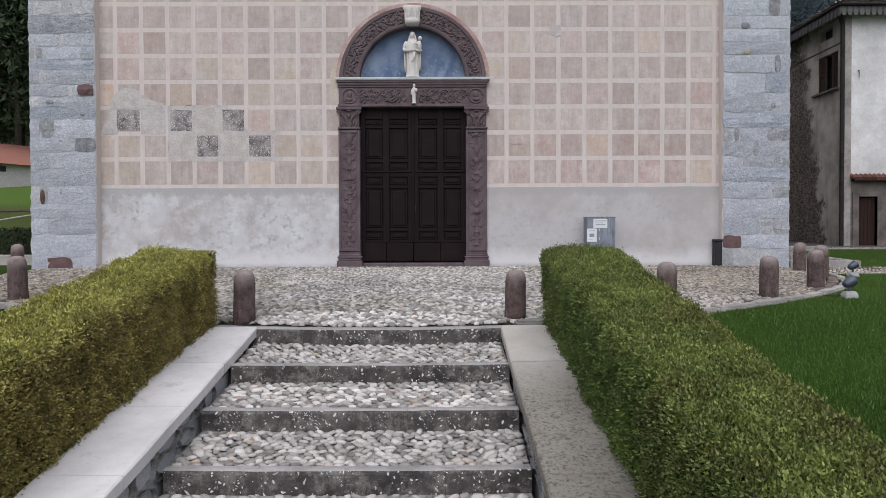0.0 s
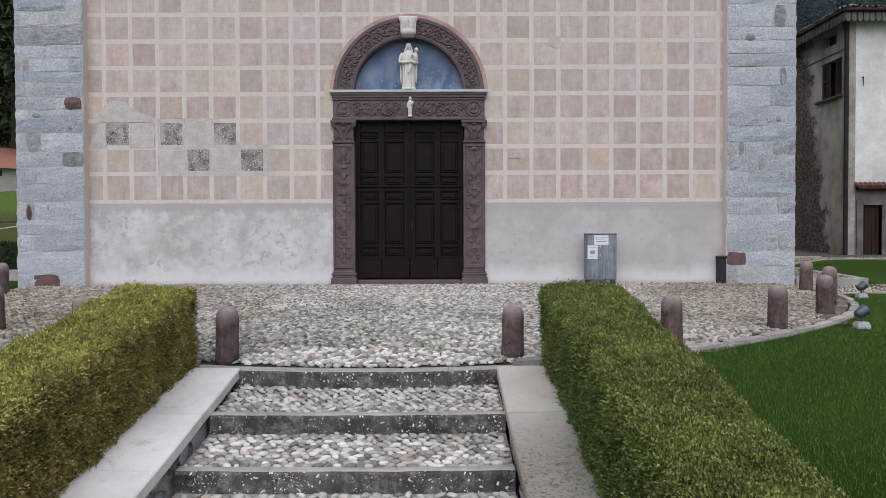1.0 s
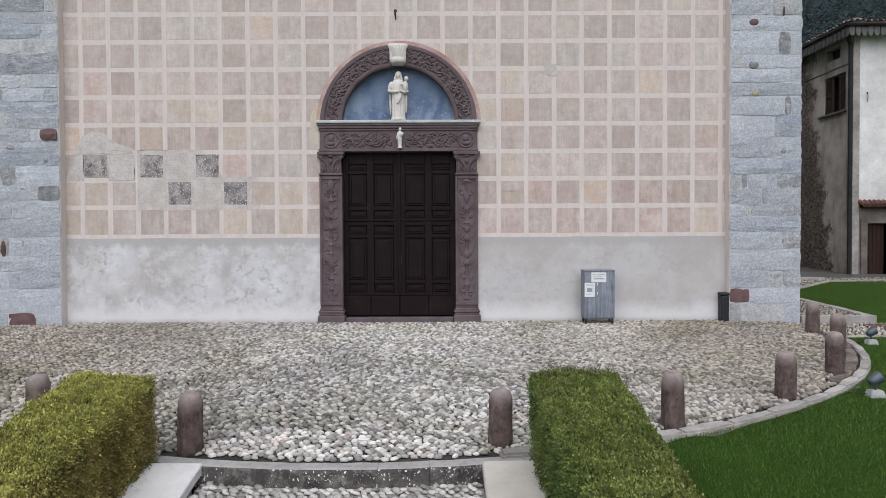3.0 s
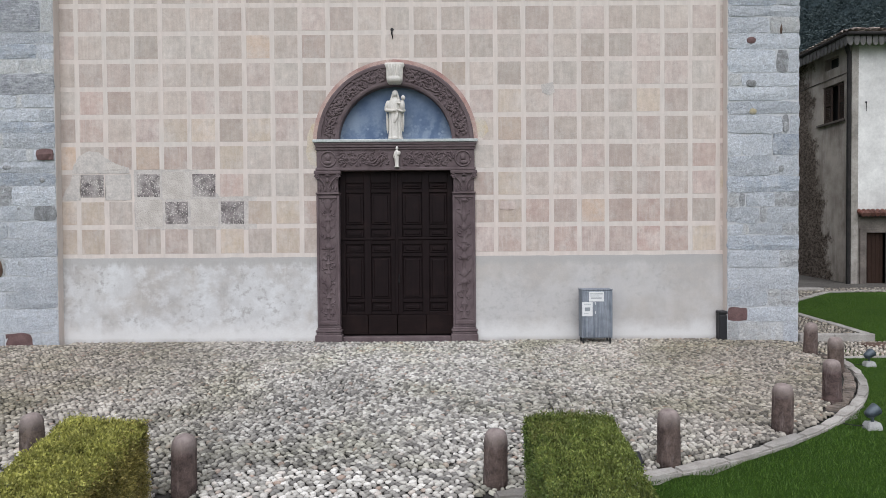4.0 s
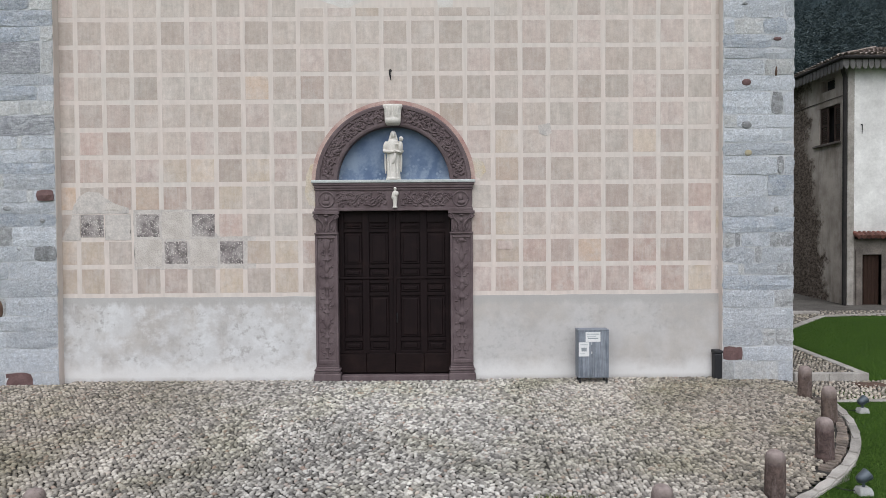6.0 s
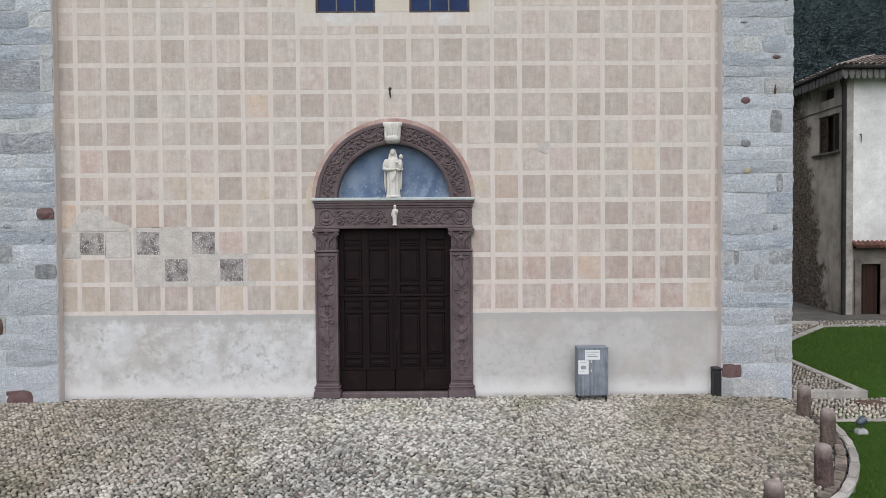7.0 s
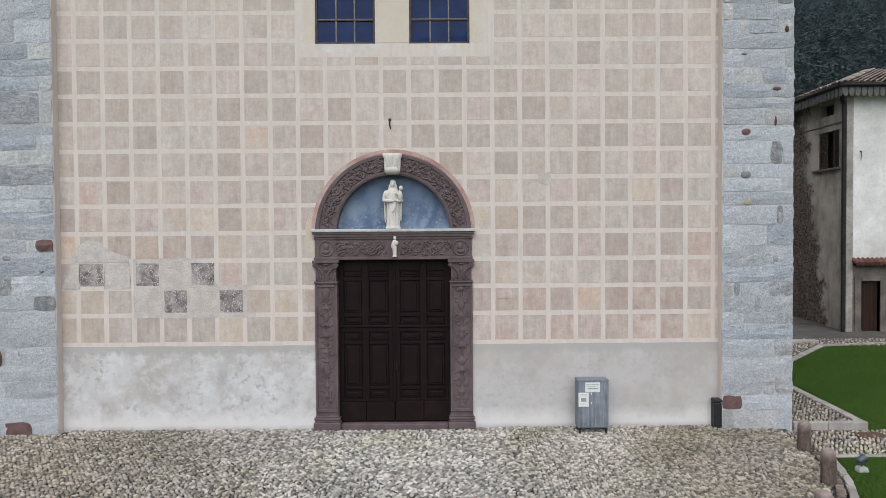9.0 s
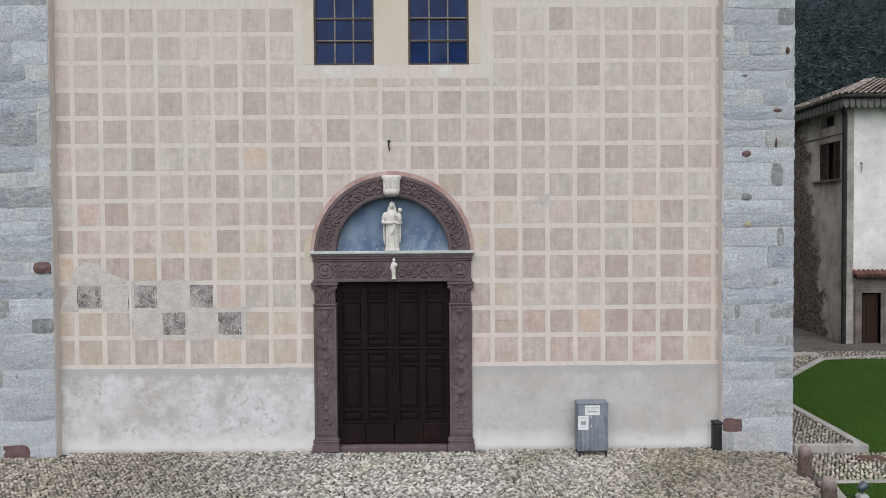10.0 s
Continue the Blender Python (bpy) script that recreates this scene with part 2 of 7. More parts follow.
M["cornice_top"] = surface("lead_grey_slab", (0.56, 0.585, 0.57), (0.40, 0.43, 0.42), 4, 50, 0.7, 0.3, 0.004)
M["marble"] = surface("white_marble", (0.66, 0.63, 0.58), (0.56, 0.53, 0.48), 7, 50, 0.6, 0.25, 0.003, 0.4, grain=0.15)


def lunette():
    n = Nodes("blue_fresco", 0.9, 0.15)
    base = n.mix(n.ramp(n.noise(2.2, 6, 0.65), (0.36, 0.0), (0.66, 1.0)), (0.100, 0.142, 0.228), (0.175, 0.228, 0.318))
    blot = n.voronoi(9.0)
    low = n.node("ShaderNodeMapRange")
    low.inputs[1].default_value, low.inputs[2].default_value = 4.65, 3.9
    n.link(n.axis(2), low.inputs[0])
    cloud = n.math("MULTIPLY", n.ramp(n.noise(4.5, 5, 0.6), (0.46, 0.0), (0.62, 1.0)), low.outputs[0])
    spots = n.math("MULTIPLY", n.ramp(blot, (0.18, 0.6), (0.30, 0.0)), low.outputs[0])
    base = n.mix(n.math("MAXIMUM", n.math("MULTIPLY", cloud, 0.5), n.math("MULTIPLY", spots, 0.8)), base, (0.36, 0.43, 0.50))
    n.colour(base)
    n.bump(n.noise(60, 4), 0.2, 0.003)
    return n.mat


M["fresco"] = lunette()


def wood(name, c1, c2, rough=0.6, scale=(40, 40, 2.0)):
    n = Nodes(name, rough, 0.14)
    grain = n.noise(1.0, 6, 0.7, n.scaled(*scale))
    base = n.mix(n.ramp(grain, (0.35, 0.0), (0.7, 1.0)), c1, c2)
    base = n.mix(n.ramp(n.noise(3.0, 5, 0.7), (0.5, 0.0), (0.72, 0.5)), base, lerp3(c2, (0.06, 0.035, 0.03), 0.25))
    n.colour(base)
    n.bump(grain, 0.35, 0.003)
    return n.mat


M["door_wood"] = wood("dark_stained_door_wood", (0.0058, 0.0029, 0.0033), (0.0125, 0.0062, 0.0066), 0.6)
M["door_kick"] = wood("worn_door_wood", (0.006, 0.0031, 0.0033), (0.015, 0.0075, 0.0070), 0.65, (3, 40, 40))
M["brown_wood"] = wood("brown_house_door_wood", (0.022, 0.012, 0.009), (0.040, 0.022, 0.015), 0.7)
M["shutter_wood"] = wood("old_shutter_wood", (0.035, 0.024, 0.02), (0.075, 0.055, 0.045), 0.8)
M["dark_iron"] = surface("black_iron", (0.012, 0.012, 0.013), (0.022, 0.022, 0.024), 8, 80, 0.55, 0.3, 0.002, 0.4)
M["frame_iron"] = surface("brown_window_frame", (0.05, 0.035, 0.028), (0.085, 0.065, 0.055), 9, 80, 0.6, 0.3, 0.002)
M["lead"] = surface("pale_leading", (0.15, 0.14, 0.12), (0.24, 0.23, 0.20), 9, 80, 0.55, 0.3, 0.002)


def glass():
    n = Nodes("sky_coloured_glass", 0.05, 0.12)
    # the sky's blue reflection is put into the opaque base colour
    n.colour(n.mix(n.ramp(n.noise(2.0, 3), (0.35, 0.0), (0.7, 1.0)), (0.002, 0.012, 0.060), (0.006, 0.026, 0.105)))
    n.bump(n.noise(3.0, 2), 0.08, 0.01)
    return n.mat


M["glass"] = glass()


def zinc():
    n = Nodes("dull_galvanised_sheet", 0.6, 0.4, 0.15)
    run = n.noise(1.0, 5, 0.7, n.scaled(26, 26, 1.1))
    base = n.mix(n.ramp(run, (0.36, 0.0), (0.64, 1.0)), (0.125, 0.145, 0.175), (0.27, 0.295, 0.33))
    n.colour(n.mix(1.0, base, n.ramp(n.noise(7, 6, 0.7), (0.35, 0.8), (0.65, 1.1)), "MULTIPLY"))
    n.bump(n.noise(9, 3), 0.1, 0.006)
    return n.mat


M["zinc"] = zinc()
M["paper"] = surface("white_paper", (0.72, 0.72, 0.71), (0.66, 0.67, 0.67), 9, 80, 0.8, 0.1, 0.001, grain=0.08)
M["print_grey"] = surface("grey_print", (0.52, 0.55, 0.55), (0.46, 0.49, 0.50), 9, 80, 0.8, 0.1, 0.001)
M["print_dark"] = surface("dark_print", (0.26, 0.29, 0.31), (0.32, 0.34, 0.35), 9, 80, 0.8, 0.1, 0.001)
M["black_plastic"] = surface("black_plastic", (0.012, 0.012, 0.014), (0.020, 0.020, 0.023), 6, 70, 0.5, 0.15, 0.002, 0.4)


TREAD_TONES = ((0.0, (0.19, 0.178, 0.162)), (0.18, (0.33, 0.312, 0.28)), (0.45, (0.45, 0.428, 0.385)), (0.75, (0.56, 0.537, 0.49)), (0.93, (0.66, 0.635, 0.59)), (1.0, (0.46, 0.37, 0.28)))
PEBBLE_TONES = ((0.0, (0.15, 0.141, 0.13)), (0.22, (0.31, 0.293, 0.266)), (0.45, (0.42, 0.40, 0.358)), (0.72, (0.62, 0.59, 0.535)), (0.93, (0.80, 0.77, 0.71)), (1.0, (0.40, 0.30, 0.24)))


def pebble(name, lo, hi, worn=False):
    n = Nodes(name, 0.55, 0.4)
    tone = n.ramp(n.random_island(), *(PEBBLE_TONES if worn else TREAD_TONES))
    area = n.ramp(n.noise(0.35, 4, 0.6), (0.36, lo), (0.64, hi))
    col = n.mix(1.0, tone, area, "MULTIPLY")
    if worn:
        # unchanged along the middle, browner and darker towards the rim
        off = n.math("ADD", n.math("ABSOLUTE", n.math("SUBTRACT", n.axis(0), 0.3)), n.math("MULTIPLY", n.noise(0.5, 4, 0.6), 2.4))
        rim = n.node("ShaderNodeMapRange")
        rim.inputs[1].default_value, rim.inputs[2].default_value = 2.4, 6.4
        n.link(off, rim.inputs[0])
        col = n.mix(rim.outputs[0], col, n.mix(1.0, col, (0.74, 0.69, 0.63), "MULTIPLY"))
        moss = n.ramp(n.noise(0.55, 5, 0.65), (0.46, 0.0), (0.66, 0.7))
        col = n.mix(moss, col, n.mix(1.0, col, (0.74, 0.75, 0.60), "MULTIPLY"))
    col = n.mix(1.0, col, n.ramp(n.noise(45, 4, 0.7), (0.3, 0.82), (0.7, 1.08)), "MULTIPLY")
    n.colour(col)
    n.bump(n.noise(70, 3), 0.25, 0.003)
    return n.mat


def pebble_piece():
    n = Nodes("river_pebble_single", 0.55, 0.4)
    tone = n.ramp(n.random_object(), *PEBBLE_TONES)
    col = n.mix(1.0, tone, n.ramp(n.noise(45, 4, 0.7), (0.3, 0.78), (0.7, 1.0)), "MULTIPLY")
    n.colour(col)
    n.bump(n.noise(70, 3), 0.25, 0.003)
    return n.mat


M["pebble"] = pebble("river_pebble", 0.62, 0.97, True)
M["pebble_tread"] = pebble("tread_pebble", 0.82, 1.04)
M["pebble_piece"] = pebble_piece()
M["yard_soil"] = surface("yard_soil", (0.075, 0.068, 0.060), (0.12, 0.11, 0.098), 1.5, 40, 0.95, 0.6, 0.02)
M["sand"] = surface("grey_sand", (0.26, 0.245, 0.22), (0.34, 0.32, 0.29), 5, 60, 0.95, 0.6, 0.01)
M["bedding"] = surface("dark_bedding", (0.034, 0.032, 0.028), (0.060, 0.056, 0.050), 2, 60, 0.95, 0.6, 0.01)


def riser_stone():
    """Dark riser stone with white lichen spots, for the front faces."""
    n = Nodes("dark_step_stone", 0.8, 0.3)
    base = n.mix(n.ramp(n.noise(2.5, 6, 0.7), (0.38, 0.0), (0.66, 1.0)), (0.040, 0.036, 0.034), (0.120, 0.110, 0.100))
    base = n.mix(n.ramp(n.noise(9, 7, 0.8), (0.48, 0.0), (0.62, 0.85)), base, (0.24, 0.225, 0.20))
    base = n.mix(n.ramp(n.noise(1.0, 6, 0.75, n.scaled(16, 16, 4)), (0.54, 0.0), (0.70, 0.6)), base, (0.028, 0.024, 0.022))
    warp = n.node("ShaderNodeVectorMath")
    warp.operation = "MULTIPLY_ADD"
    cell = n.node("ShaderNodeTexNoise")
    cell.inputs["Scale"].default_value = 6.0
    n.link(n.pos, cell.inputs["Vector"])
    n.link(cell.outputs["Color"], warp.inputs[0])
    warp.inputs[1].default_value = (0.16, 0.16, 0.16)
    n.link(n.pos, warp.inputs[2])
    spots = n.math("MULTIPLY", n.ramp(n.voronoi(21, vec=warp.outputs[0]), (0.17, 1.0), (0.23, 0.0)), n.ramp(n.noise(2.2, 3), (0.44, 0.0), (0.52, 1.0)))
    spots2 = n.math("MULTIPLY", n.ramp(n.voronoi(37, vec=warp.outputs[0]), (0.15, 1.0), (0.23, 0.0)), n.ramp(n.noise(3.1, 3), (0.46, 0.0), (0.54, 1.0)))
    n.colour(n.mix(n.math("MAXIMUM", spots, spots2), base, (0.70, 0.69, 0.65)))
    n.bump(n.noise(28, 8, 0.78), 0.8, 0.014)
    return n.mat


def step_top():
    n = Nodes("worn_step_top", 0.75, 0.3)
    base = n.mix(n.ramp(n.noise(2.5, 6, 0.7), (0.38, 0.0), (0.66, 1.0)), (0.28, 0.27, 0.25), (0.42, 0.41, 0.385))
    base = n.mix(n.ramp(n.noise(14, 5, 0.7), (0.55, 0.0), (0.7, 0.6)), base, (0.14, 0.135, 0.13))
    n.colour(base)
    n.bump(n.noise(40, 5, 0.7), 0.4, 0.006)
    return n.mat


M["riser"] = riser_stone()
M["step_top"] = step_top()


def pale_cap():
    n = Nodes("pale_cap_slab", 0.7, 0.3)
    base = n.mix(n.ramp(n.noise(1.6, 6, 0.7), (0.38, 0.0), (0.64, 1.0)), (0.74, 0.72, 0.69), (0.59, 0.575, 0.55))
    base = n.mix(n.ramp(n.noise(2.8, 8, 0.8), (0.56, 0.0), (0.68, 0.7)), base, (0.36, 0.345, 0.32))
    base = n.mix(n.ramp(n.noise(22, 6, 0.8), (0.60, 0.0), (0.72, 0.6)), base, (0.30, 0.29, 0.27))
    n.colour(n.mix(1.0, base, n.ramp(n.random_object(), (0.0, 0.93), (1.0, 1.05)), "MULTIPLY"))
    n.bump(n.noise(40, 6, 0.75), 0.35, 0.005)
    return n.mat


M["cap_pale"] = pale_cap()


def mossy_cap():
    n = Nodes("mossy_cap_slab", 0.85, 0.25)
    base = n.mix(n.ramp(n.noise(1.2, 6, 0.7), (0.38, 0.0), (0.62, 1.0)), (0.375, 0.35, 0.30), (0.46, 0.435, 0.385))
    foul = n.node("ShaderNodeMapRange")
    foul.inputs[1].default_value, foul.inputs[2].default_value = -8.3, -9.05
    n.link(n.math("ADD", n.axis(1), n.math("MULTIPLY", n.noise(2.0, 4), 0.3)), foul.inputs[0])
    lichen = n.math("MULTIPLY", n.ramp(n.noise(16.0, 9, 0.85), (0.52, 0.0), (0.62, 0.7)), n.math("MAXIMUM", foul.outputs[0], 0.15))
    base = n.mix(lichen, base, (0.11, 0.105, 0.088))
    base = n.mix(n.math("MULTIPLY", foul.outputs[0], 0.75), base, n.mix(1.0, base, (0.62, 0.60, 0.54), "MULTIPLY"))
    specks = n.math("MULTIPLY", n.ramp(n.noise(34, 7, 0.8), (0.51, 0.0), (0.60, 0.8)), foul.outputs[0])
    base = n.mix(specks, base, (0.075, 0.074, 0.064))
    base = n.mix(n.ramp(n.noise(6, 6, 0.8), (0.58, 0.0), (0.70, 0.45)), base, (0.19, 0.18, 0.16))
    n.colour(n.mix(1.0, base, n.ramp(n.random_object(), (0.0, 0.85), (1.0, 1.15)), "MULTIPLY"))
    n.bump(n.noise(30, 7, 0.75), 0.5, 0.008)
    return n.mat


M["cap_mossy"] = mossy_cap()
M["rubble"] = granite("rubble_stone", (0.27, 0.255, 0.235), (0.40, 0.38, 0.35), 0.1, 0.3)


def bollard_stone():
    """Reddish porphyry, darker in blotches, paler towards the crown."""
    n = Nodes("reddish_bollard_stone", 0.85, 0.25)
    tint = n.random_object()
    warm = n.mix(tint, (0.130, 0.088, 0.082), (0.165, 0.125, 0.100))
    base = n.mix(n.ramp(n.noise(9, 7, 0.8), (0.40, 0.0), (0.60, 1.0)), n.mix(1.0, warm, (0.42, 0.42, 0.44), "MULTIPLY"), warm)
    base = n.mix(n.ramp(n.noise(1.0, 6, 0.75, n.scaled(22, 22, 5)), (0.52, 0.0), (0.66, 0.7)), base, (0.21, 0.165, 0.15))
    crown = n.node("ShaderNodeMapRange")
    crown.inputs[1].default_value, crown.inputs[2].default_value = 0.40, 0.57
    own = n.node("ShaderNodeSeparateXYZ")
    n.link(n.node("ShaderNodeTexCoord").outputs["Object"], own.inputs[0])
    n.link(own.outputs[2], crown.inputs[0])
    base = n.mix(n.math("MULTIPLY", crown.outputs[0], n.ramp(n.noise(12, 5), (0.3, 0.45), (0.6, 0.95))), base, (0.33, 0.275, 0.255))
    n.colour(base)
    n.bump(n.noise(34, 8, 0.8), 0.9, 0.014)
    return n.mat


M["bollard"] = bollard_stone()
M["sett"] = surface("brown_grey_sett", (0.25, 0.205, 0.17), (0.13, 0.11, 0.095), 6, 60, 0.8, 0.5, 0.006, vary="object", amount=0.3)
M["kerb"] = surface("pale_kerb_stone", (0.43, 0.405, 0.37), (0.27, 0.25, 0.225), 3.2, 50, 0.85, 0.5, 0.008, vary="object", amount=0.15)
M["floodlight"] = surface("grey_floodlight_metal", (0.055, 0.072, 0.088), (0.09, 0.112, 0.13), 6, 70, 0.45, 0.1, 0.002, 0.5, 0.3)
M["floodlight_glass"] = surface("floodlight_lens", (0.16, 0.19, 0.21), (0.22, 0.25, 0.27), 6, 70, 0.15, 0.05, 0.001, 0.5)
M["concrete"] = surface("pale_concrete", (0.42, 0.42, 0.41), (0.34, 0.34, 0.33), 5, 60, 0.9, 0.4, 0.004)


def foliage(name, dark, mid, light, rough=0.55, patch=1.4, weights=(0.0, 0.5, 1.0), dead=None):
    n = Nodes(name, rough, 0.3)
    leaf = n.ramp(n.random_island(), (weights[0], dark), (weights[1], mid), (weights[2], light))
    area = n.noise(patch, 5, 0.65)
    col = n.mix(n.ramp(area, (0.42, 0.0), (0.66, 0.65)), leaf, n.mix(0.5, leaf, light))
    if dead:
        # leaf tone varied in dark and light clumps, apart from the brown patches
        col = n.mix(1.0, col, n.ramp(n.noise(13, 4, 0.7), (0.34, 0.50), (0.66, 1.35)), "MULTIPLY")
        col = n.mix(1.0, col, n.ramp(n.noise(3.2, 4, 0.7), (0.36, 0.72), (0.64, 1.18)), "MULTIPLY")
        col = n.mix(n.math("MULTIPLY", n.ramp(n.noise(1.1, 6, 0.7), (0.52, 0.0), (0.68, 0.75)), n.ramp(n.noise(24, 3, 0.6), (0.42, 0.2), (0.6, 1.0))), col, dead)
    n.colour(col)
    return n.mat


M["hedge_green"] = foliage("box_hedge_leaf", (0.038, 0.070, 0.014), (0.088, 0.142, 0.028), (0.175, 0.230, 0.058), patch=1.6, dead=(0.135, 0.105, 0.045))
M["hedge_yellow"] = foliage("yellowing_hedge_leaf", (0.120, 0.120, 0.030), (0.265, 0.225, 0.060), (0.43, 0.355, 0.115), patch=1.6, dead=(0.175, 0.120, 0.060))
# leaves of the top: lighter and yellower than those of the sides
M["hedge_green_top"] = foliage("box_hedge_top_leaf", (0.066, 0.100, 0.018), (0.135, 0.178, 0.036), (0.235, 0.262, 0.070), patch=1.6, dead=(0.18, 0.135, 0.055))
M["hedge_yellow_top"] = foliage("yellowing_hedge_top_leaf", (0.165, 0.180, 0.034), (0.315, 0.315, 0.068), (0.48, 0.455, 0.13), patch=1.6, dead=(0.22, 0.165, 0.07))
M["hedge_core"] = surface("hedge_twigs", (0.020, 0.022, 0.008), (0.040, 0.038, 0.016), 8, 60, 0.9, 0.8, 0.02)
M["grass_blade"] = foliage("grass_blade", (0.032, 0.072, 0.007), (0.052, 0.112, 0.011), (0.090, 0.160, 0.020), patch=0.8)


def lawn():
    n = Nodes("lawn_soil", 0.95, 0.1)
    base = n.mix(n.ramp(n.noise(0.5, 5), (0.35, 0.0), (0.65, 1.0)), (0.026, 0.059, 0.008), (0.040, 0.085, 0.012))
    far = n.node("ShaderNodeMapRange")
    far.inputs[1].default_value, far.inputs[2].default_value, far.inputs[4].default_value = -9.0, -10.5, 0.85
    n.link(n.axis(0), far.inputs[0])
    deep = n.node("ShaderNodeMapRange")
    deep.inputs[1].default_value, deep.inputs[2].default_value = 18.6, 23.2
    n.link(n.math("ADD", n.axis(1), n.math("MULTIPLY", n.noise(0.3, 4), 4.6)), deep.inputs[0])
    base = n.mix(far.outputs[0], base, n.mix(deep.outputs[0], n.mix(n.noise(0.4, 5, 0.7), (0.050, 0.075, 0.020), (0.105, 0.115, 0.035)), (0.10, 0.17, 0.032)))
    base = n.mix(1.0, base, n.ramp(n.noise(50, 5, 0.8, n.scaled(1, 0.35, 1)), (0.3, 0.55), (0.7, 1.3)), "MULTIPLY")
    n.colour(base)
    n.bump(n.noise(60, 5, 0.8), 0.8, 0.03)
    return n.mat


M["lawn"] = lawn()


def forest():
    n = Nodes("hazed_forest_slope", 0.95, 0.1)
    # distance haze is mixed into this blue-grey forest colour
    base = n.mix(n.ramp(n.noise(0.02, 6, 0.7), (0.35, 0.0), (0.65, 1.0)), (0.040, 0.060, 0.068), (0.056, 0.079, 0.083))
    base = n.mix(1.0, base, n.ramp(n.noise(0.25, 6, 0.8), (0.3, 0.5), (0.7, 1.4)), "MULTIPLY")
    n.colour(base)
    n.bump(n.noise(0.3, 6, 0.8), 1.0, 3.0)
    return n.mat


M["forest"] = forest()
# far leaves carry the same haze in their colour, blue-grey for green
M["tree_far"] = foliage("hazed_tree_leaf", (0.042, 0.061, 0.069), (0.047, 0.067, 0.072), (0.064, 0.086, 0.080), 0.9, 0.012)
M["tree_near"] = foliage("near_tree_leaf", (0.011, 0.021, 0.011), (0.024, 0.044, 0.018), (0.045, 0.070, 0.027), 0.8, 0.2)
M["bark"] = surface("dark_bark", (0.04, 0.032, 0.026), (0.07, 0.058, 0.048), 3, 20, 0.95, 0.8, 0.03)
M["roof_tile"] = surface("weathered_roof_tile", (0.22, 0.175, 0.15), (0.36, 0.31, 0.275), 0.9, 18, 0.9, 0.6, 0.02, vary="island", amount=0.45)
M["orange_roof"] = surface("orange_roof_tile", (0.36, 0.155, 0.105), (0.31, 0.145, 0.105), 0.8, 12, 0.9, 0.5, 0.03, vary="island", amount=0.2)
M["red_tile"] = surface("broken_red_tile", (0.17, 0.070, 0.054), (0.11, 0.060, 0.048), 3.0, 18, 0.9, 0.6, 0.02, vary="island", amount=0.35)
M["fascia"] = surface("dark_fascia_board", (0.013, 0.012, 0.012), (0.028, 0.025, 0.024), 3, 30, 0.8, 0.4, 0.005)
M["valance"] = surface("grey_valance_board", (0.10, 0.096, 0.092), (0.15, 0.143, 0.136), 3, 30, 0.8, 0.4, 0.005)
M["white_plaster"] = surface("white_house_plaster", (0.80, 0.79, 0.76), (0.55, 0.535, 0.515), 0.7, 10, 0.95, 0.4, 0.008, grain=0.12)
M["grey_plaster"] = surface("stained_grey_plaster", (0.19, 0.165, 0.145), (0.095, 0.083, 0.073), 1.6, 14, 0.95, 0.5, 0.01)


M["corner_plaster"] = surface("worn_corner_plaster", (0.42, 0.39, 0.355), (0.23, 0.21, 0.185), 1.3, 14, 0.95, 0.5, 0.01)


def old_wall():
    """Old plaster fallen off in a tall patch, rubble and flaking lime underneath."""
    n = Nodes("flaking_house_wall", 0.95, 0.1)
    plaster = n.mix(n.ramp(n.noise(0.8, 6, 0.7), (0.36, 0.0), (0.64, 1.0)), (0.32, 0.28, 0.24), (0.50, 0.45, 0.395))
    plaster = n.mix(n.ramp(n.noise(1.0, 5, 0.7, n.scaled(3, 2.0, 0.35)), (0.46, 0.0), (0.66, 0.6)), plaster, (0.13, 0.108, 0.09))
    plaster = n.mix(n.ramp(n.noise(1.6, 7, 0.75), (0.55, 0.0), (0.70, 0.5)), plaster, (0.46, 0.42, 0.37))
    v = n.noise(7.0, 8, 0.8, n.scaled(1.0, 0.8, 1.3))
    rub = n.mix(n.ramp(v, (0.42, 0.0), (0.60, 1.0)), (0.070, 0.056, 0.047), (0.25, 0.205, 0.17))
    rub = n.mix(n.ramp(n.noise(0.9, 5, 0.7), (0.42, 0.0), (0.62, 0.6)), rub, n.mix(1.0, rub, 0.55, "MULTIPLY"))
    edge = n.math("ADD", n.math("MULTIPLY", n.axis(1), 0.2757), n.math("MULTIPLY", n.noise(0.9, 5, 0.7), 1.1))
    edge = n.math("SUBTRACT", edge, n.math("MULTIPLY", n.axis(2), 0.045))
    n.colour(n.mix(n.ramp(n.math("SUBTRACT", edge, 3.33), (0.45, 0.0), (0.55, 1.0)), plaster, rub))
    n.bump(v, 0.6, 0.04)
    return n.mat


M["old_wall"] = old_wall()
M["pale_wall"] = surface("far_house_plaster", (0.52, 0.50, 0.47), (0.44, 0.42, 0.39), 0.5, 8, 0.95, 0.2, 0.01)
M["rail_paint"] = surface("white_rail_paint", (0.55, 0.53, 0.50), (0.45, 0.42, 0.39), 6, 50, 0.7, 0.2, 0.003)
M["stone_plain"] = surface("church_side_stone", (0.36, 0.36, 0.355), (0.29, 0.29, 0.29), 0.8, 14, 0.95, 0.6, 0.02)


# ---------------------------------------------------------------- mesh helpers
def mesh_of(bm, name, material, smooth=False):
    me = bpy.data.meshes.new(name)
    bmesh.ops.recalc_face_normals(bm, faces=bm.faces)
    bm.to_mesh(me)
    bm.free()
    for m in material if isinstance(material, list) else [material]:
        me.materials.append(m)
    if smooth:
        me.polygons.foreach_set("use_smooth", [True] * len(me.polygons))
    return me


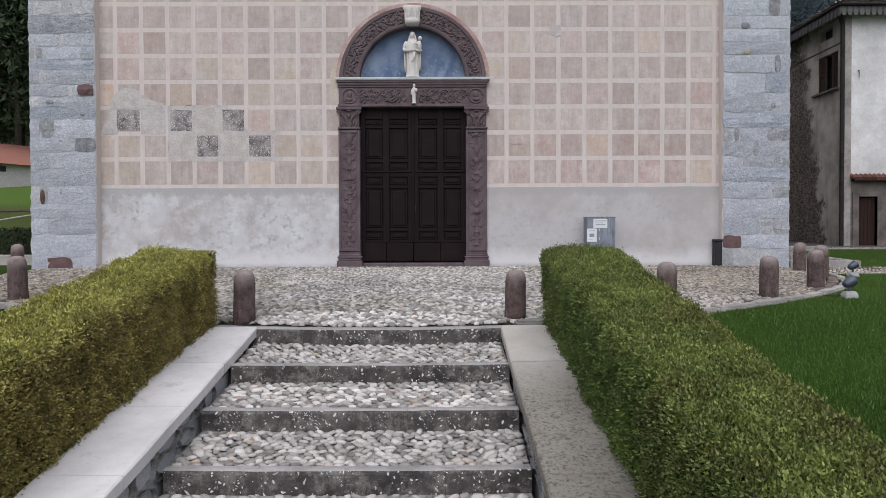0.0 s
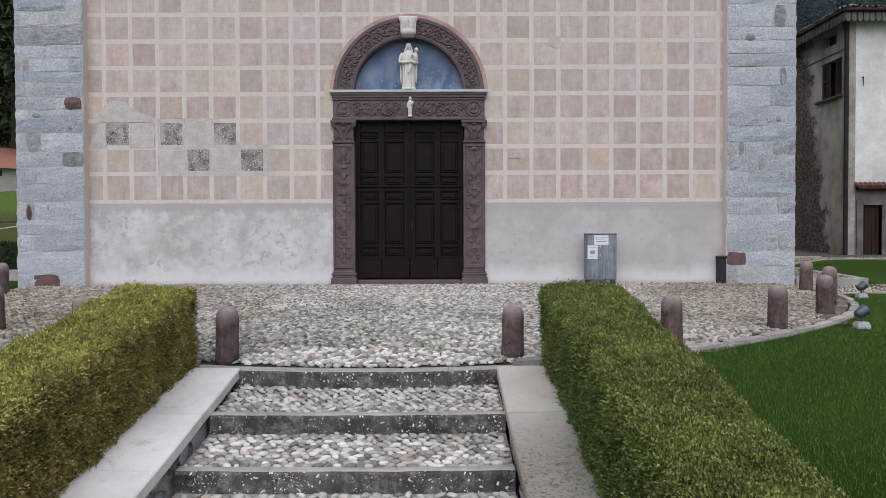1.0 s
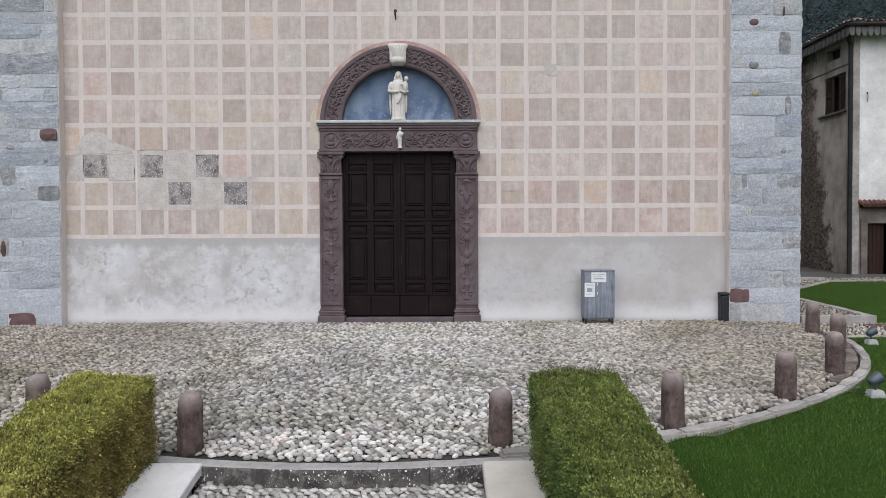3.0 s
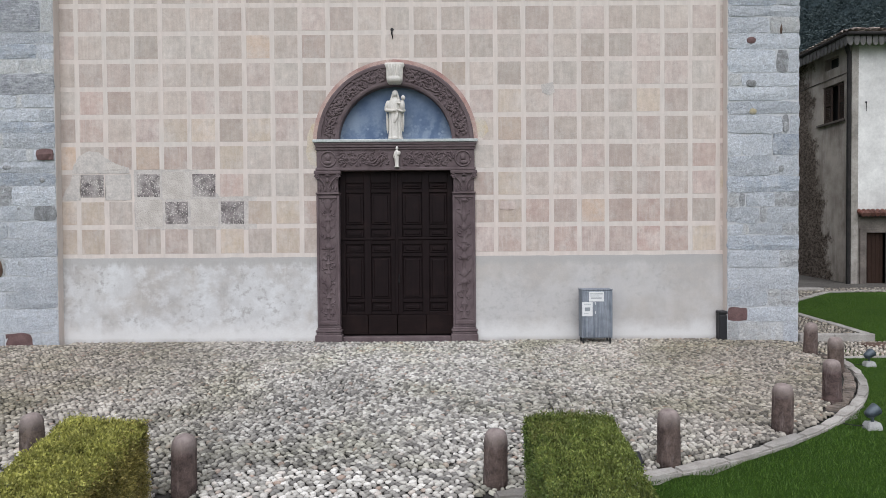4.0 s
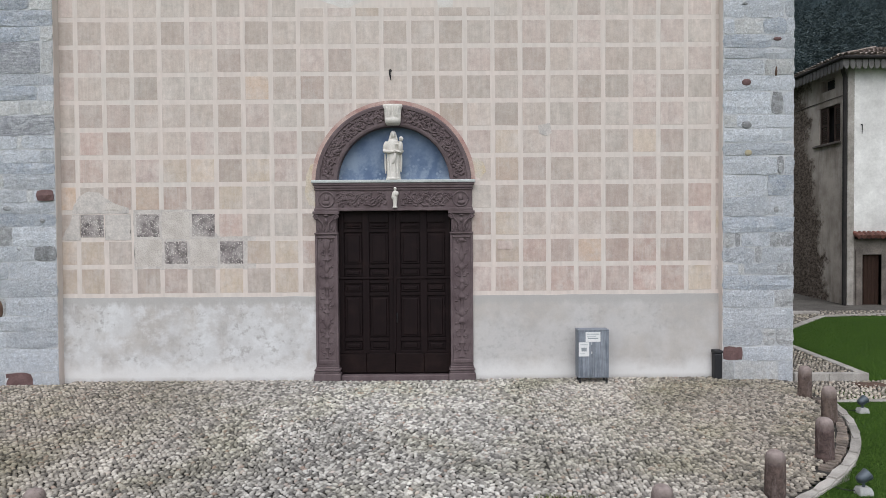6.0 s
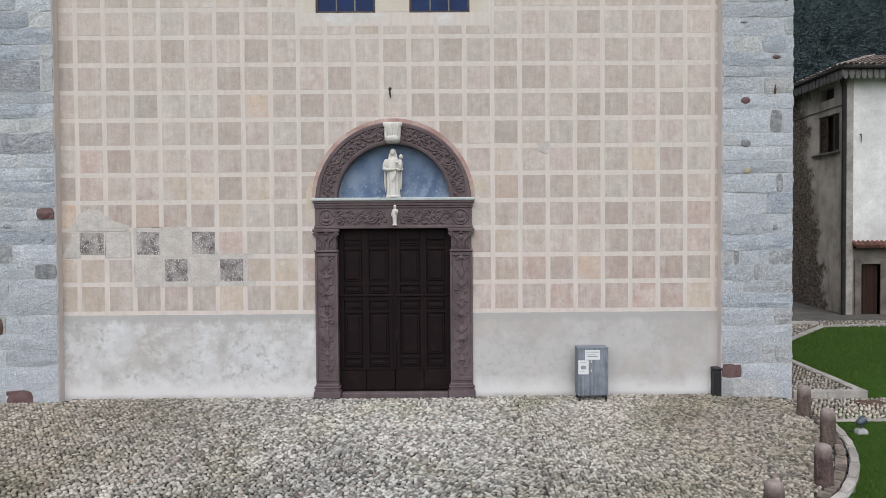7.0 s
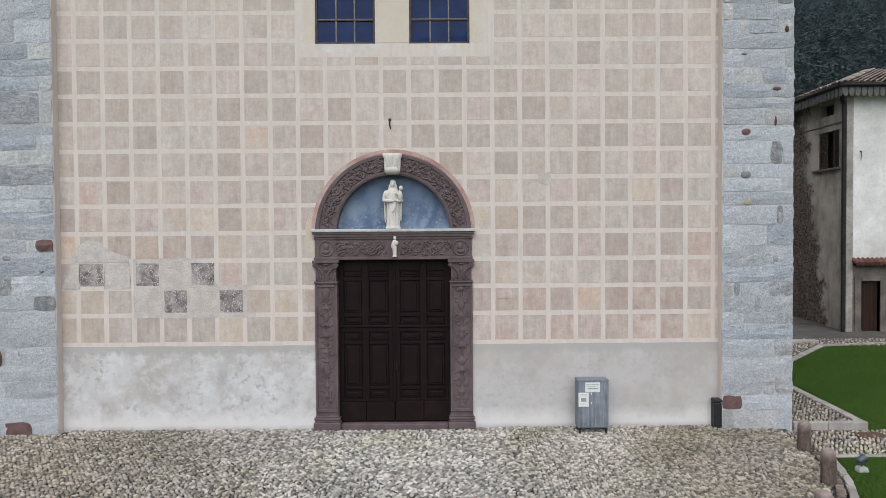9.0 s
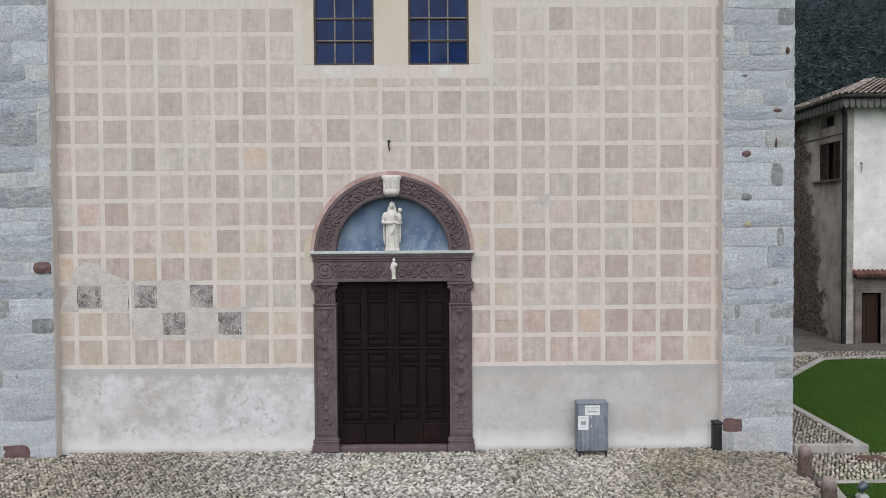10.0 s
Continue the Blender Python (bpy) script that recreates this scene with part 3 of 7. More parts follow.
def part(name, bm, material, parent=None, label="", smooth=False):
    ob = new(name, mesh_of(bm, name, material, smooth))
    ob.parent = parent
    return tagged(ob, label)


def piece(name, me, parent, m=None):
    ob = new(name, me)
    ob.parent = parent
    if m is not None:
        ob.matrix_local = m
    return ob


def thing(name, place, label, category, group="", kind=""):
    ob = new(name)
    ob.location = place
    ob.empty_display_size = 0.1
    return tagged(ob, label, category, group, kind)


def raw(name, verts, faces, material, parent=None, smooth=False):
    me = bpy.data.meshes.new(name)
    me.from_pydata(verts, [], faces)
    me.materials.append(material)
    if smooth:
        me.polygons.foreach_set("use_smooth", [True] * len(me.polygons))
    ob = new(name, me)
    ob.parent = parent
    return ob


def fast_mesh(name, verts, tri, quad, material, parent=None, smooth=True):
    """A mesh from numpy arrays of places, triangles and quads."""
    me = bpy.data.meshes.new(name)
    nt, nq = len(tri), len(quad)
    me.vertices.add(len(verts))
    me.vertices.foreach_set("co", np.asarray(verts, np.float32).ravel())
    me.loops.add(nt * 3 + nq * 4)
    me.loops.foreach_set("vertex_index", np.concatenate([np.asarray(tri, np.int32).ravel(), np.asarray(quad, np.int32).ravel()]))
    me.polygons.add(nt + nq)
    starts = np.concatenate([np.arange(nt) * 3, nt * 3 + np.arange(nq) * 4]).astype(np.int32)
    me.polygons.foreach_set("loop_start", starts)
    if smooth:
        me.polygons.foreach_set("use_smooth", [True] * (nt + nq))
    me.update(calc_edges=True)
    me.validate()
    me.materials.append(material)
    ob = new(name, me)
    ob.parent = parent
    return ob


def add_box(bm, x0, x1, y0, y1, z0, z1, bevel=0.0, seg=1, wobble=0.0, index=0):
    """A box with bevelled edges; wobble shifts its corners a little."""
    vs = []
    for x in (x0, x1):
        for y in (y0, y1):
            for z in (z0, z1):
                j = [random.uniform(-wobble, wobble) for _ in range(3)] if wobble else (0, 0, 0)
                vs.append(bm.verts.new((x + j[0], y + j[1], z + j[2])))
    fs = [bm.faces.new([vs[i] for i in q]) for q in ((0, 1, 3, 2), (4, 6, 7, 5), (0, 4, 5, 1), (2, 3, 7, 6), (0, 2, 6, 4), (1, 5, 7, 3))]
    for f in fs:
        f.material_index = index
    if bevel:
        edges = list({e for f in fs for e in f.edges})
        bmesh.ops.bevel(bm, geom=edges, offset=bevel, segments=seg, affect="EDGES", profile=0.5)
    return vs


def add_lathe(bm, profile, seg=20, centre=(0, 0, 0), wobble=0.0):
    """A turned body from rows of (radius, height)."""
    rings = []
    cx, cy, cz = centre
    for r, z in profile:
        ring = []
        for i in range(seg):
            a = 2 * math.pi * i / seg
            k = r * (1 + wobble * noise.noise(Vector((3 * math.cos(a), 3 * math.sin(a), z * 4))))
            ring.append(bm.verts.new((cx + k * math.cos(a), cy + k * math.sin(a), cz + z)))
        rings.append(ring)
    for a, b in zip(rings, rings[1:]):
        for i in range(seg):
            bm.faces.new((a[i], a[(i + 1) % seg], b[(i + 1) % seg], b[i]))
    bm.faces.new(rings[0][::-1])
    bm.faces.new(rings[-1])


def add_tube(bm, points, radius, seg=6, closed=False):
    """A tube along points; radius may be one number or one for each point."""
    pts = [Vector(p) for p in points]
    n = len(pts)
    radii = radius if isinstance(radius, (list, tuple)) else [radius] * n
    rings = []
    for i, p in enumerate(pts):
        way = (pts[min(i + 1, n - 1)] - pts[max(i - 1, 0)]).normalized()
        ref = Vector((0, 1, 0)) if abs(way.y) < 0.9 else Vector((1, 0, 0))
        u = way.cross(ref).normalized()
        v = way.cross(u).normalized()
        rings.append([bm.verts.new(p + radii[i] * (math.cos(2 * math.pi * k / seg) * u + math.sin(2 * math.pi * k / seg) * v)) for k in range(seg)])
    for a, b in zip(rings, rings[1:]):
        for k in range(seg):
            bm.faces.new((a[k], a[(k + 1) % seg], b[(k + 1) % seg], b[k]))
    if not closed:
        bm.faces.new(rings[0][::-1])
        bm.faces.new(rings[-1])


def add_blob(bm, centre, size, turn=0.0, seg=8, rings=5, axis="Y"):
    """An ellipsoid, turned round one axis."""
    m = Matrix.Translation(centre) @ Matrix.Rotation(turn, 4, axis) @ Matrix.Diagonal((*size, 1))
    bmesh.ops.create_uvsphere(bm, u_segments=seg, v_segments=rings, radius=1.0, matrix=m)


def sheet(name, outline, holes, depth, material, parent=None, plane="y", at=0.0):
    """A slab with holes. The outline and holes are (u, v) loops; plane y: u=x, v=z, going back from y=at; plane x: u=y, v=z, going to +x."""
    bm = bmesh.new()
    edges = []
    for loop in [outline, *holes]:
        vs = [bm.verts.new((u, at, v) if plane == "y" else (at, u, v)) for u, v in loop]
        edges += [bm.edges.new((vs[i], vs[(i + 1) % len(vs)])) for i in range(len(vs))]
    got = bmesh.ops.triangle_fill(bm, use_beauty=True, edges=edges)
    faces = [g for g in got["geom"] if isinstance(g, bmesh.types.BMFace)]
    out = bmesh.ops.extrude_face_region(bm, geom=faces)
    back = [g for g in out["geom"] if isinstance(g, bmesh.types.BMVert)]
    bmesh.ops.translate(bm, verts=back, vec=(0, depth, 0) if plane == "y" else (depth, 0, 0))
    return part(name, bm, material, parent)


def rect(u0, u1, v0, v1):
    return [(u0, v0), (u1, v0), (u1, v1), (u0, v1)]


# ---------------------------------------------------------------- the lie of the land
GRADE = 0.0417      # the land rises gently towards the church and behind it
LEVELS = ((0.0, -0.105), (-1.74, -0.158), (-3.48, -0.205), (-5.80, -0.257), (-6.96, -0.335), (-7.66, -0.401))


def plaza_z(y):
    """The forecourt's level: it falls from the church towards the steps."""
    if y >= 0.0:
        return -0.105
    for (ya, za), (yb, zb) in zip(LEVELS, LEVELS[1:]):
        if y >= yb:
            return za + (zb - za) * (y - ya) / (yb - ya)
    return -0.401


KX, KY, KA, KB = -0.1, -0.58, 8.05, 6.88      # outer ellipse of the forecourt's kerb


def inside_plaza(x, y, shrink=0.0):
    if y > KY:
        return abs(x - KX) < KA - shrink and y < 0.2
    return ((x - KX) / (KA - shrink)) ** 2 + ((y - KY) / (KB - shrink)) ** 2 < 1


def tilt(bm):
    """Lets a flat piece follow the grade of the land."""
    for v in bm.verts:
        v.co.z += GRADE * v.co.y


def ground_z(x, y):
    z = plaza_z(y) - 0.035 - 0.035 * min(1.0, max(0.0, 1.0 + y / 3.48))
    if y < -6.96:
        z = -0.370 - 0.183 * min(-6.96 - y, 7.8)
        if y < -14.8:
            z -= 0.80 * min(-14.8 - y, 1.2)
        elif abs(x + 0.06) < 1.9:
            z = -3.0
    if y > 0.0:
        z += GRADE * min(y, 60.0)
    if y > 2.3:
        z -= 0.0207 * min(y - 2.3, 8.1)
    if x < -9.0 and y > 3.5:
        z += 0.107 * min(y - 3.5, 35.0) * min(1.0, (-9.0 - x) / 3.0)
    if x > 22.0 and y > 17.5:
        z += 0.05 * min(y - 17.5, 35.0)
    if inside_plaza(x, y, 0.12) or (-8.2 < x < 8.2 and -1.5 < y < 15.0):
        z = -0.60 if y > -7 else min(z, -0.75)
    return z


def build_ground():
    def axis_steps(lo, hi, near_lo, near_hi, fine, coarse):
        vals = list(np.arange(near_lo, near_hi + 1e-6, fine))
        out, step, v = [], coarse, near_hi
        while v < hi:
            v += step
            step *= 1.35
            out.append(min(v, hi))
        back, step, v = [], coarse, near_lo
        while v > lo:
            v -= step
            step *= 1.35
            back.append(max(v, lo))
        return back[::-1] + vals + out

    xs = axis_steps(-1500, 1500, -13, 20, 0.3, 0.8)
    ys = axis_steps(-1200, 1500, -16.4, 12, 0.2, 0.6)
    verts = [(x, y, ground_z(x, y)) for y in ys for x in xs]
    w = len(xs)
    faces = [(j * w + i, j * w + i + 1, (j + 1) * w + i + 1, (j + 1) * w + i) for j in range(len(ys) - 1) for i in range(w - 1)]
    tagged(raw("ground", verts, faces, M["lawn"], smooth=True), "trimmed green lawn running out into fields", "lawn", kind="structure")


build_ground()


# ---------------------------------------------------------------- church front
FZ0, FZ1 = -0.35, 10.2
ARC_Z = 3.85


def arch(r, n=40, cx=-0.02, cz=ARC_Z):
    return [(cx + r * math.cos(math.pi * i / n), cz + r * math.sin(math.pi * i / n)) for i in range(n + 1)]


outline = [(-6.9, FZ0), (-1.37, FZ0)] + arch(1.35)[::-1] + [(1.33, FZ0), (6.7, FZ0), (6.7, FZ1), (-6.9, FZ1)]
WINDOWS = ((-1.545, -0.35), (0.33, 1.535))
WZ0, WZ1 = 7.60, 9.42
facade = sheet("wall_front", outline, [rect(a, b, WZ0, WZ1) for a, b in WINDOWS], 0.75, M["band"])
tagged(facade, "church front in cream plaster painted with a grid of squares", "wall", kind="structure")

nave = thing("wall_nave", (0, 0, 0), "plain stone side walls closing the church body", "wall", kind="structure")
for x0, x1, y0, y1 in ((-7.6, -6.9, 0.76, 15.0), (6.7, 7.4, 0.76, 15.0), (-6.9, 6.7, 14.3, 15.0)):
    bm = bmesh.new()
    add_box(bm, x0, x1, y0, y1, FZ0, FZ1 - 0.1)
    part("side_wall", bm, M["stone_plain"], nave)
bm = bmesh.new()
add_box(bm, -8.3, 8.2, -0.4, 15.4, FZ1, FZ1 + 0.3, 0.03)
tagged(part("roof", bm, M["roof_tile"]), "plain tiled roof over the church body", "roof", kind="structure")

# the dado
for x0, x1 in ((-6.72, -1.60), (1.56, 6.60)):
    bm = bmesh.new()
    nx, nz = int((x1 - x0) / 0.12), 16
    grid = [[bm.verts.new((x0 + (x1 - x0) * i / nx, -0.012 - 0.006 * noise.noise(Vector((i * 0.3, j * 0.35, x0))), -0.32 + 1.90 * j / nz + (0.012 * noise.noise(Vector((i * 0.35, 3.1, x0))) if j == nz else 0))) for j in range(nz + 1)] for i in range(nx + 1)]
    for i in range(nx):
        for j in range(nz):
            bm.faces.new((grid[i][j], grid[i + 1][j], grid[i + 1][j + 1], grid[i][j + 1]))
    out = bmesh.ops.extrude_face_region(bm, geom=list(bm.faces))
    bmesh.ops.translate(bm, verts=[g for g in out["geom"] if isinstance(g, bmesh.types.BMVert)], vec=(0, 0.03, 0))
    tagged(part("trim_dado", bm, M["dado"], smooth=False), "grey rendered dado with white salt blooms", "dado", kind="structure")

# the painted squares: one object each, a hair proud of the bands
GX0, GDX, GZ0, GDZ, BAND = -6.34, 0.5545, 1.655, 0.5475, 0.048
rng = random.Random(11)
SPECIAL = {(0, 2): "speckled", (2, 2): "speckled", (4, 2): "speckled", (3, 1): "speckled", (5, 1): "speckled",
           (3, 2): "hacked", (2, 1): "hacked", (4, 1): "hacked",
           (18, 1): "panel_orange", (19, 1): "panel_rose", (15, 0): "panel_rose", (18, 0): "panel_pink",
           (-1, 0): "panel_ochre", (0, 0): "panel_ochre", (1, 0): "panel_beige", (2, 0): "panel_grey", (4, 0): "panel_grey", (5, 0): "panel_ochre", (6, 0): "panel_grey",
           (-1, 1): "panel_ochre", (1, 1): "panel_grey", (-1, 3): "panel_orange", (1, 3): "panel_rose", (3, 3): "panel_rose", (4, 3): "panel_pink", (5, 3): "panel_ochre", (6, 3): "panel_grey", (7, 3): "panel_grey", (8, 3): "panel_grey", (6, 2): "panel_grey", (7, 2): "panel_grey", (8, 2): "panel_beige", (5, 2): "panel_rose",
           (0, 4): "panel_rose", (2, 3): "panel_orange", (6, 1): "panel_ochre", (7, 1): "panel_ochre", (7, 0): "panel_ochre",
           (0, 1): "panel_ochre", (15, 4): "panel_orange", (6, 7): "panel_orange", (8, 7): "panel_rose", (6, 4): "panel_ochre"}


def panel_mesh(x0, x1, z0, z1, material, bare=False):
    """A square of paint 4 mm thick with soft hand-drawn edges, left out where the portal's arch passes over it."""
    cut = z1 > 0 and any(math.hypot(x + 0.02, max(z - ARC_Z, 0)) < 1.42 for x in (x0, x1, (x0 + x1) / 2) for z in (z0, z1, (z0 + z1) / 2))
    n = 6 if cut else 3
    bm = bmesh.new()
    seed = Vector((x0 * 3.1, z0 * 2.7, 0.5))

    def at(i, j, y):
        u, v = i / n, j / n
        dx = 0.007 * noise.noise(seed + Vector((v * 2.2, 0.0, 7.0 * (i == 0) + 3.0 * (i == n)))) if i in (0, n) else 0
        dz = 0.007 * noise.noise(seed + Vector((0.0, u * 2.2, 5.0 * (j == 0) + 2.0 * (j == n)))) if j in (0, n) else 0
        return bm.verts.new((x0 + (x1 - x0) * u + dx, y, z0 + (z1 - z0) * v + dz))

    front = [[at(i, j, -0.0024 if not bare else -0.0020) for j in range(n + 1)] for i in range(n + 1)]
    for i in range(n):
        for j in range(n):
            cx, cz = x0 + (x1 - x0) * (i + 0.5) / n, z0 + (z1 - z0) * (j + 0.5) / n
            if cut and math.hypot(cx + 0.02, max(cz - ARC_Z, 0)) < 1.41:
                continue
            bm.faces.new((front[i][j], front[i + 1][j], front[i + 1][j + 1], front[i][j + 1]))
    if not bm.faces:
        bm.free()
        return None
    for v in [v for v in bm.verts if not v.link_faces]:
        bm.verts.remove(v)
    out = bmesh.ops.extrude_edge_only(bm, edges=[e for e in bm.edges if e.is_boundary])
    cx, cz = (x0 + x1) / 2, (z0 + z1) / 2
    for g in out["geom"]:
        if isinstance(g, bmesh.types.BMVert):
            g.co = (cx + (g.co.x - cx) * (1 + 0.009 / (x1 - x0)), -0.0006, cz + (g.co.z - cz) * (1 + 0.009 / (z1 - z0)))
        elif isinstance(g, bmesh.types.BMFace):
            g.material_index = 1
    return mesh_of(bm, "painted_square", [material, M["incised"]])


def build_squares():
    for k in range(-1, 24):
        for j in range(0, 13):
            x0, x1 = GX0 + GDX * k + BAND, GX0 + GDX * (k + 1) - BAND
            z0, z1 = GZ0 + GDZ * j + BAND, GZ0 + GDZ * (j + 1) - BAND
            x0, x1 = max(x0, -6.74), min(x1, 6.60)
            if k == -1:
                x0 = -6.72
            if j == 0:
                z0 = 1.665
            if abs(x0 + x1) / 2 < 1.95 and j >= 10:
                if j > 10:
                    continue
                z1 = 7.34
            if abs(x0 + x1) / 2 < 1.3 and z1 < 4.0:
                continue
            kind = SPECIAL.get((k, j))
            if (k, j) == (1, 2):
                continue
            if kind is None:
                share = [34, 26, 4, 10, 26] if k > 13 and j < 3 else [50, 24, 20, 4, 2]
                kind = rng.choices(["panel_beige", "panel_pink", "panel_grey", "panel_ochre", "panel_rose"], share)[0]
            grow = 0.04 if kind in ("hacked", "patch") else 0.0
            jit = 0.0 if k == -1 else rng.uniform(-0.005, 0.005)
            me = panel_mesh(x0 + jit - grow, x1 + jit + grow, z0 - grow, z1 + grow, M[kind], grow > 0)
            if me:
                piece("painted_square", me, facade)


build_squares()


def flat_patch(name, loop, y, thick, material, parent, label=""):
    """A thin skim of plaster with a ragged outline."""
    bm = bmesh.new()
    pts = []
    for (xa, za), (xb, zb) in zip(loop, loop[1:] + loop[:1]):
        n = max(2, int(math.hypot(xb - xa, zb - za) / 0.05))
        for i in range(n):
            p = Vector((xa + (xb - xa) * i / n, 0, za + (zb - za) * i / n))
            d = noise.noise(p * 7.0) * 0.018 + noise.noise(p * 19.0) * 0.008
            pts.append(bm.verts.new((p.x + d, y, p.z + noise.noise(p * 8.0 + Vector((9, 9, 9))) * 0.018)))
    f = bm.faces.new(pts)
    bmesh.ops.triangulate(bm, faces=[f])
    out = bmesh.ops.extrude_face_region(bm, geom=list(bm.faces))
    bmesh.ops.translate(bm, verts=[g for g in out["geom"] if isinstance(g, bmesh.types.BMVert)], vec=(0, thick, 0))
    return part(name, bm, material, parent, label)


flat_patch("plaster_patch", [(-6.46, 3.27), (-5.32, 3.27), (-5.34, 3.38), (-5.55, 3.44), (-5.78, 3.56), (-5.92, 3.68), (-6.12, 3.71), (-6.32, 3.62), (-6.43, 3.45)], -0.0085, 0.0085, M["patch"], facade, "pale plaster repair with a lumpy outline")
flat_patch("plaster_patch", [(-6.68, 2.74), (-6.31, 2.74), (-6.31, 3.25), (-6.46, 3.25), (-6.52, 3.05), (-6.62, 2.92)], -0.0070, 0.0070, M["patch"], facade, "pale plaster repair")
flat_patch("plaster_patch", [(-5.81, 2.74), (-5.30, 2.74), (-5.30, 3.25), (-5.81, 3.25)], -0.0072, 0.0072, M["patch"], facade, "pale plaster repair")
flat_patch("plaster_patch", [(-5.24, 1.70 + 0.43), (-2.80, 2.13), (-2.80, 2.80), (-3.55, 2.80), (-3.95, 3.34), (-5.24, 3.34)], -0.0015, 0.004, M["patch"], facade, "pale scraped plaster round bare squares")
flat_patch("plaster_patch", [(-5.78, 3.33), (-5.45, 3.33), (-5.50, 3.43), (-5.70, 3.50), (-5.80, 3.48)], -0.0125, 0.012, M["hacked"], facade, "bare hacked render")
flat_patch("plaster_patch", [(2.88, 4.98), (3.12, 5.02), (3.16, 4.83), (3.05, 4.76), (2.92, 4.82)], -0.009, 0.010, M["patch"], facade, "small plaster scar")
flat_patch("plaster_patch", [(2.06, 2.50), (2.36, 2.50), (2.36, 2.66), (2.06, 2.68)], -0.012, 0.013, M["panel_pink"], facade, "raised plaster scar")
flat_patch("plaster_patch", [(-1.55, 7.50), (-1.25, 7.43), (-1.0, 7.32), (-0.85, 7.36), (-0.6, 7.48), (-0.15, 7.53), (-0.2, 7.59), (-1.6, 7.59)], -0.0015, 0.006, M["filler"], facade, "white filler under a window")
flat_patch("plaster_patch", [(0.90, 7.28), (1.05, 7.22), (1.18, 7.26), (1.20, 7.59), (0.86, 7.59)], -0.0015, 0.006, M["filler"], facade, "white filler under a window")
flat_patch("ochre_wash", [(-1.56, 3.38), (-1.72, 3.42), (-1.80, 3.62), (-1.79, 3.82), (-1.77, 4.02), (-1.68, 4.22), (-1.52, 4.30)], -0.0042, 0.006, M["ochre_stain"], facade, "ochre paint left beside the portal")
flat_patch("ochre_wash", [(1.52, 3.98), (1.72, 3.94), (1.84, 4.06), (1.78, 4.26), (1.60, 4.36)], -0.0042, 0.006, M["ochre_stain"], facade, "ochre paint left beside the portal")

# plain surround of the upper windows
bm = bmesh.new()
for x0, x1, z0, z1 in ((-1.78, -1.56, 7.62, FZ1 - 0.2), (-0.335, 0.315, 7.62, FZ1 - 0.2), (1.55, 1.78, 7.62, FZ1 - 0.2)):
    add_box(bm, x0, x1, -0.004, 0.004, z0, z1)
part("window_surround", bm, M["surround"], facade, "cream plaster surround of the windows")

# iron hook over the portal
hook = thing("wall_hook", (-0.07, 0, 6.0), "small black iron hook on the church front", "hook")
bm = bmesh.new()
add_tube(bm, [(0, 0.03, 0.08), (0, -0.05, 0.09), (0, -0.09, 0.05), (0, -0.08, -0.02), (0.012, -0.05, -0.07), (0.008, -0.03, -0.10)], [0.014, 0.016, 0.018, 0.016, 0.013, 0.008], 8)
part("shank", bm, M["dark_iron"], hook, smooth=True)
bm = bmesh.new()
add_lathe(bm, [(0.035, 0), (0.03, 0.012)], 10)
bmesh.ops.rotate(bm, verts=bm.verts, cent=(0, 0, 0), matrix=Matrix.Rotation(radians(90), 3, "X"))
bmesh.ops.translate(bm, verts=bm.verts, vec=(0, 0.002, 0.085))
part("plate", bm, M["dark_iron"], hook)


# ---------------------------------------------------------------- corner piers
def stone_mesh(w, h, d, material, seed, rough=0.012, round_off=0.02):
    """A roughly dressed block: rounded, uneven edges and a face that swells a little."""
    bm = bmesh.new()
    nx, nz = max(2, min(5, int(w / 0.16) + 1)), max(2, min(3, int(h / 0.14) + 1))
    g = [[None] * (nz + 1) for _ in range(nx + 1)]
    sd = Vector((seed * 1.7, seed * 0.31, seed * 2.3))
    for i in range(nx + 1):
        for j in range(nz + 1):
            u, v = i / nx, j / nz
            edge = i in (0, nx) or j in (0, nz)
            x = (u - 0.5) * w + (noise.noise(sd + Vector((u * 3, v * 3, 1))) * rough * 1.6 if edge else 0)
            z = (v - 0.5) * h + (noise.noise(sd + Vector((u * 4, v * 4, 5))) * rough * 1.6 if edge else 0)
            if i in (0, nx) and j in (0, nz):
                x *= 1 - round_off / w
                z *= 1 - round_off / h
            y = -d * (0.5 if edge else 1.0) + noise.noise(sd + Vector((u * 4, v * 3, 9))) * rough * 0.9
            g[i][j] = bm.verts.new((x, y, z))
    for i in range(nx):
        for j in range(nz):
            bm.faces.new((g[i][j], g[i + 1][j], g[i + 1][j + 1], g[i][j + 1]))
    out = bmesh.ops.extrude_edge_only(bm, edges=[e for e in bm.edges if e.is_boundary])
    for v in [q for q in out["geom"] if isinstance(q, bmesh.types.BMVert)]:
        v.co.y = 0.03
    return mesh_of(bm, "stone", material)


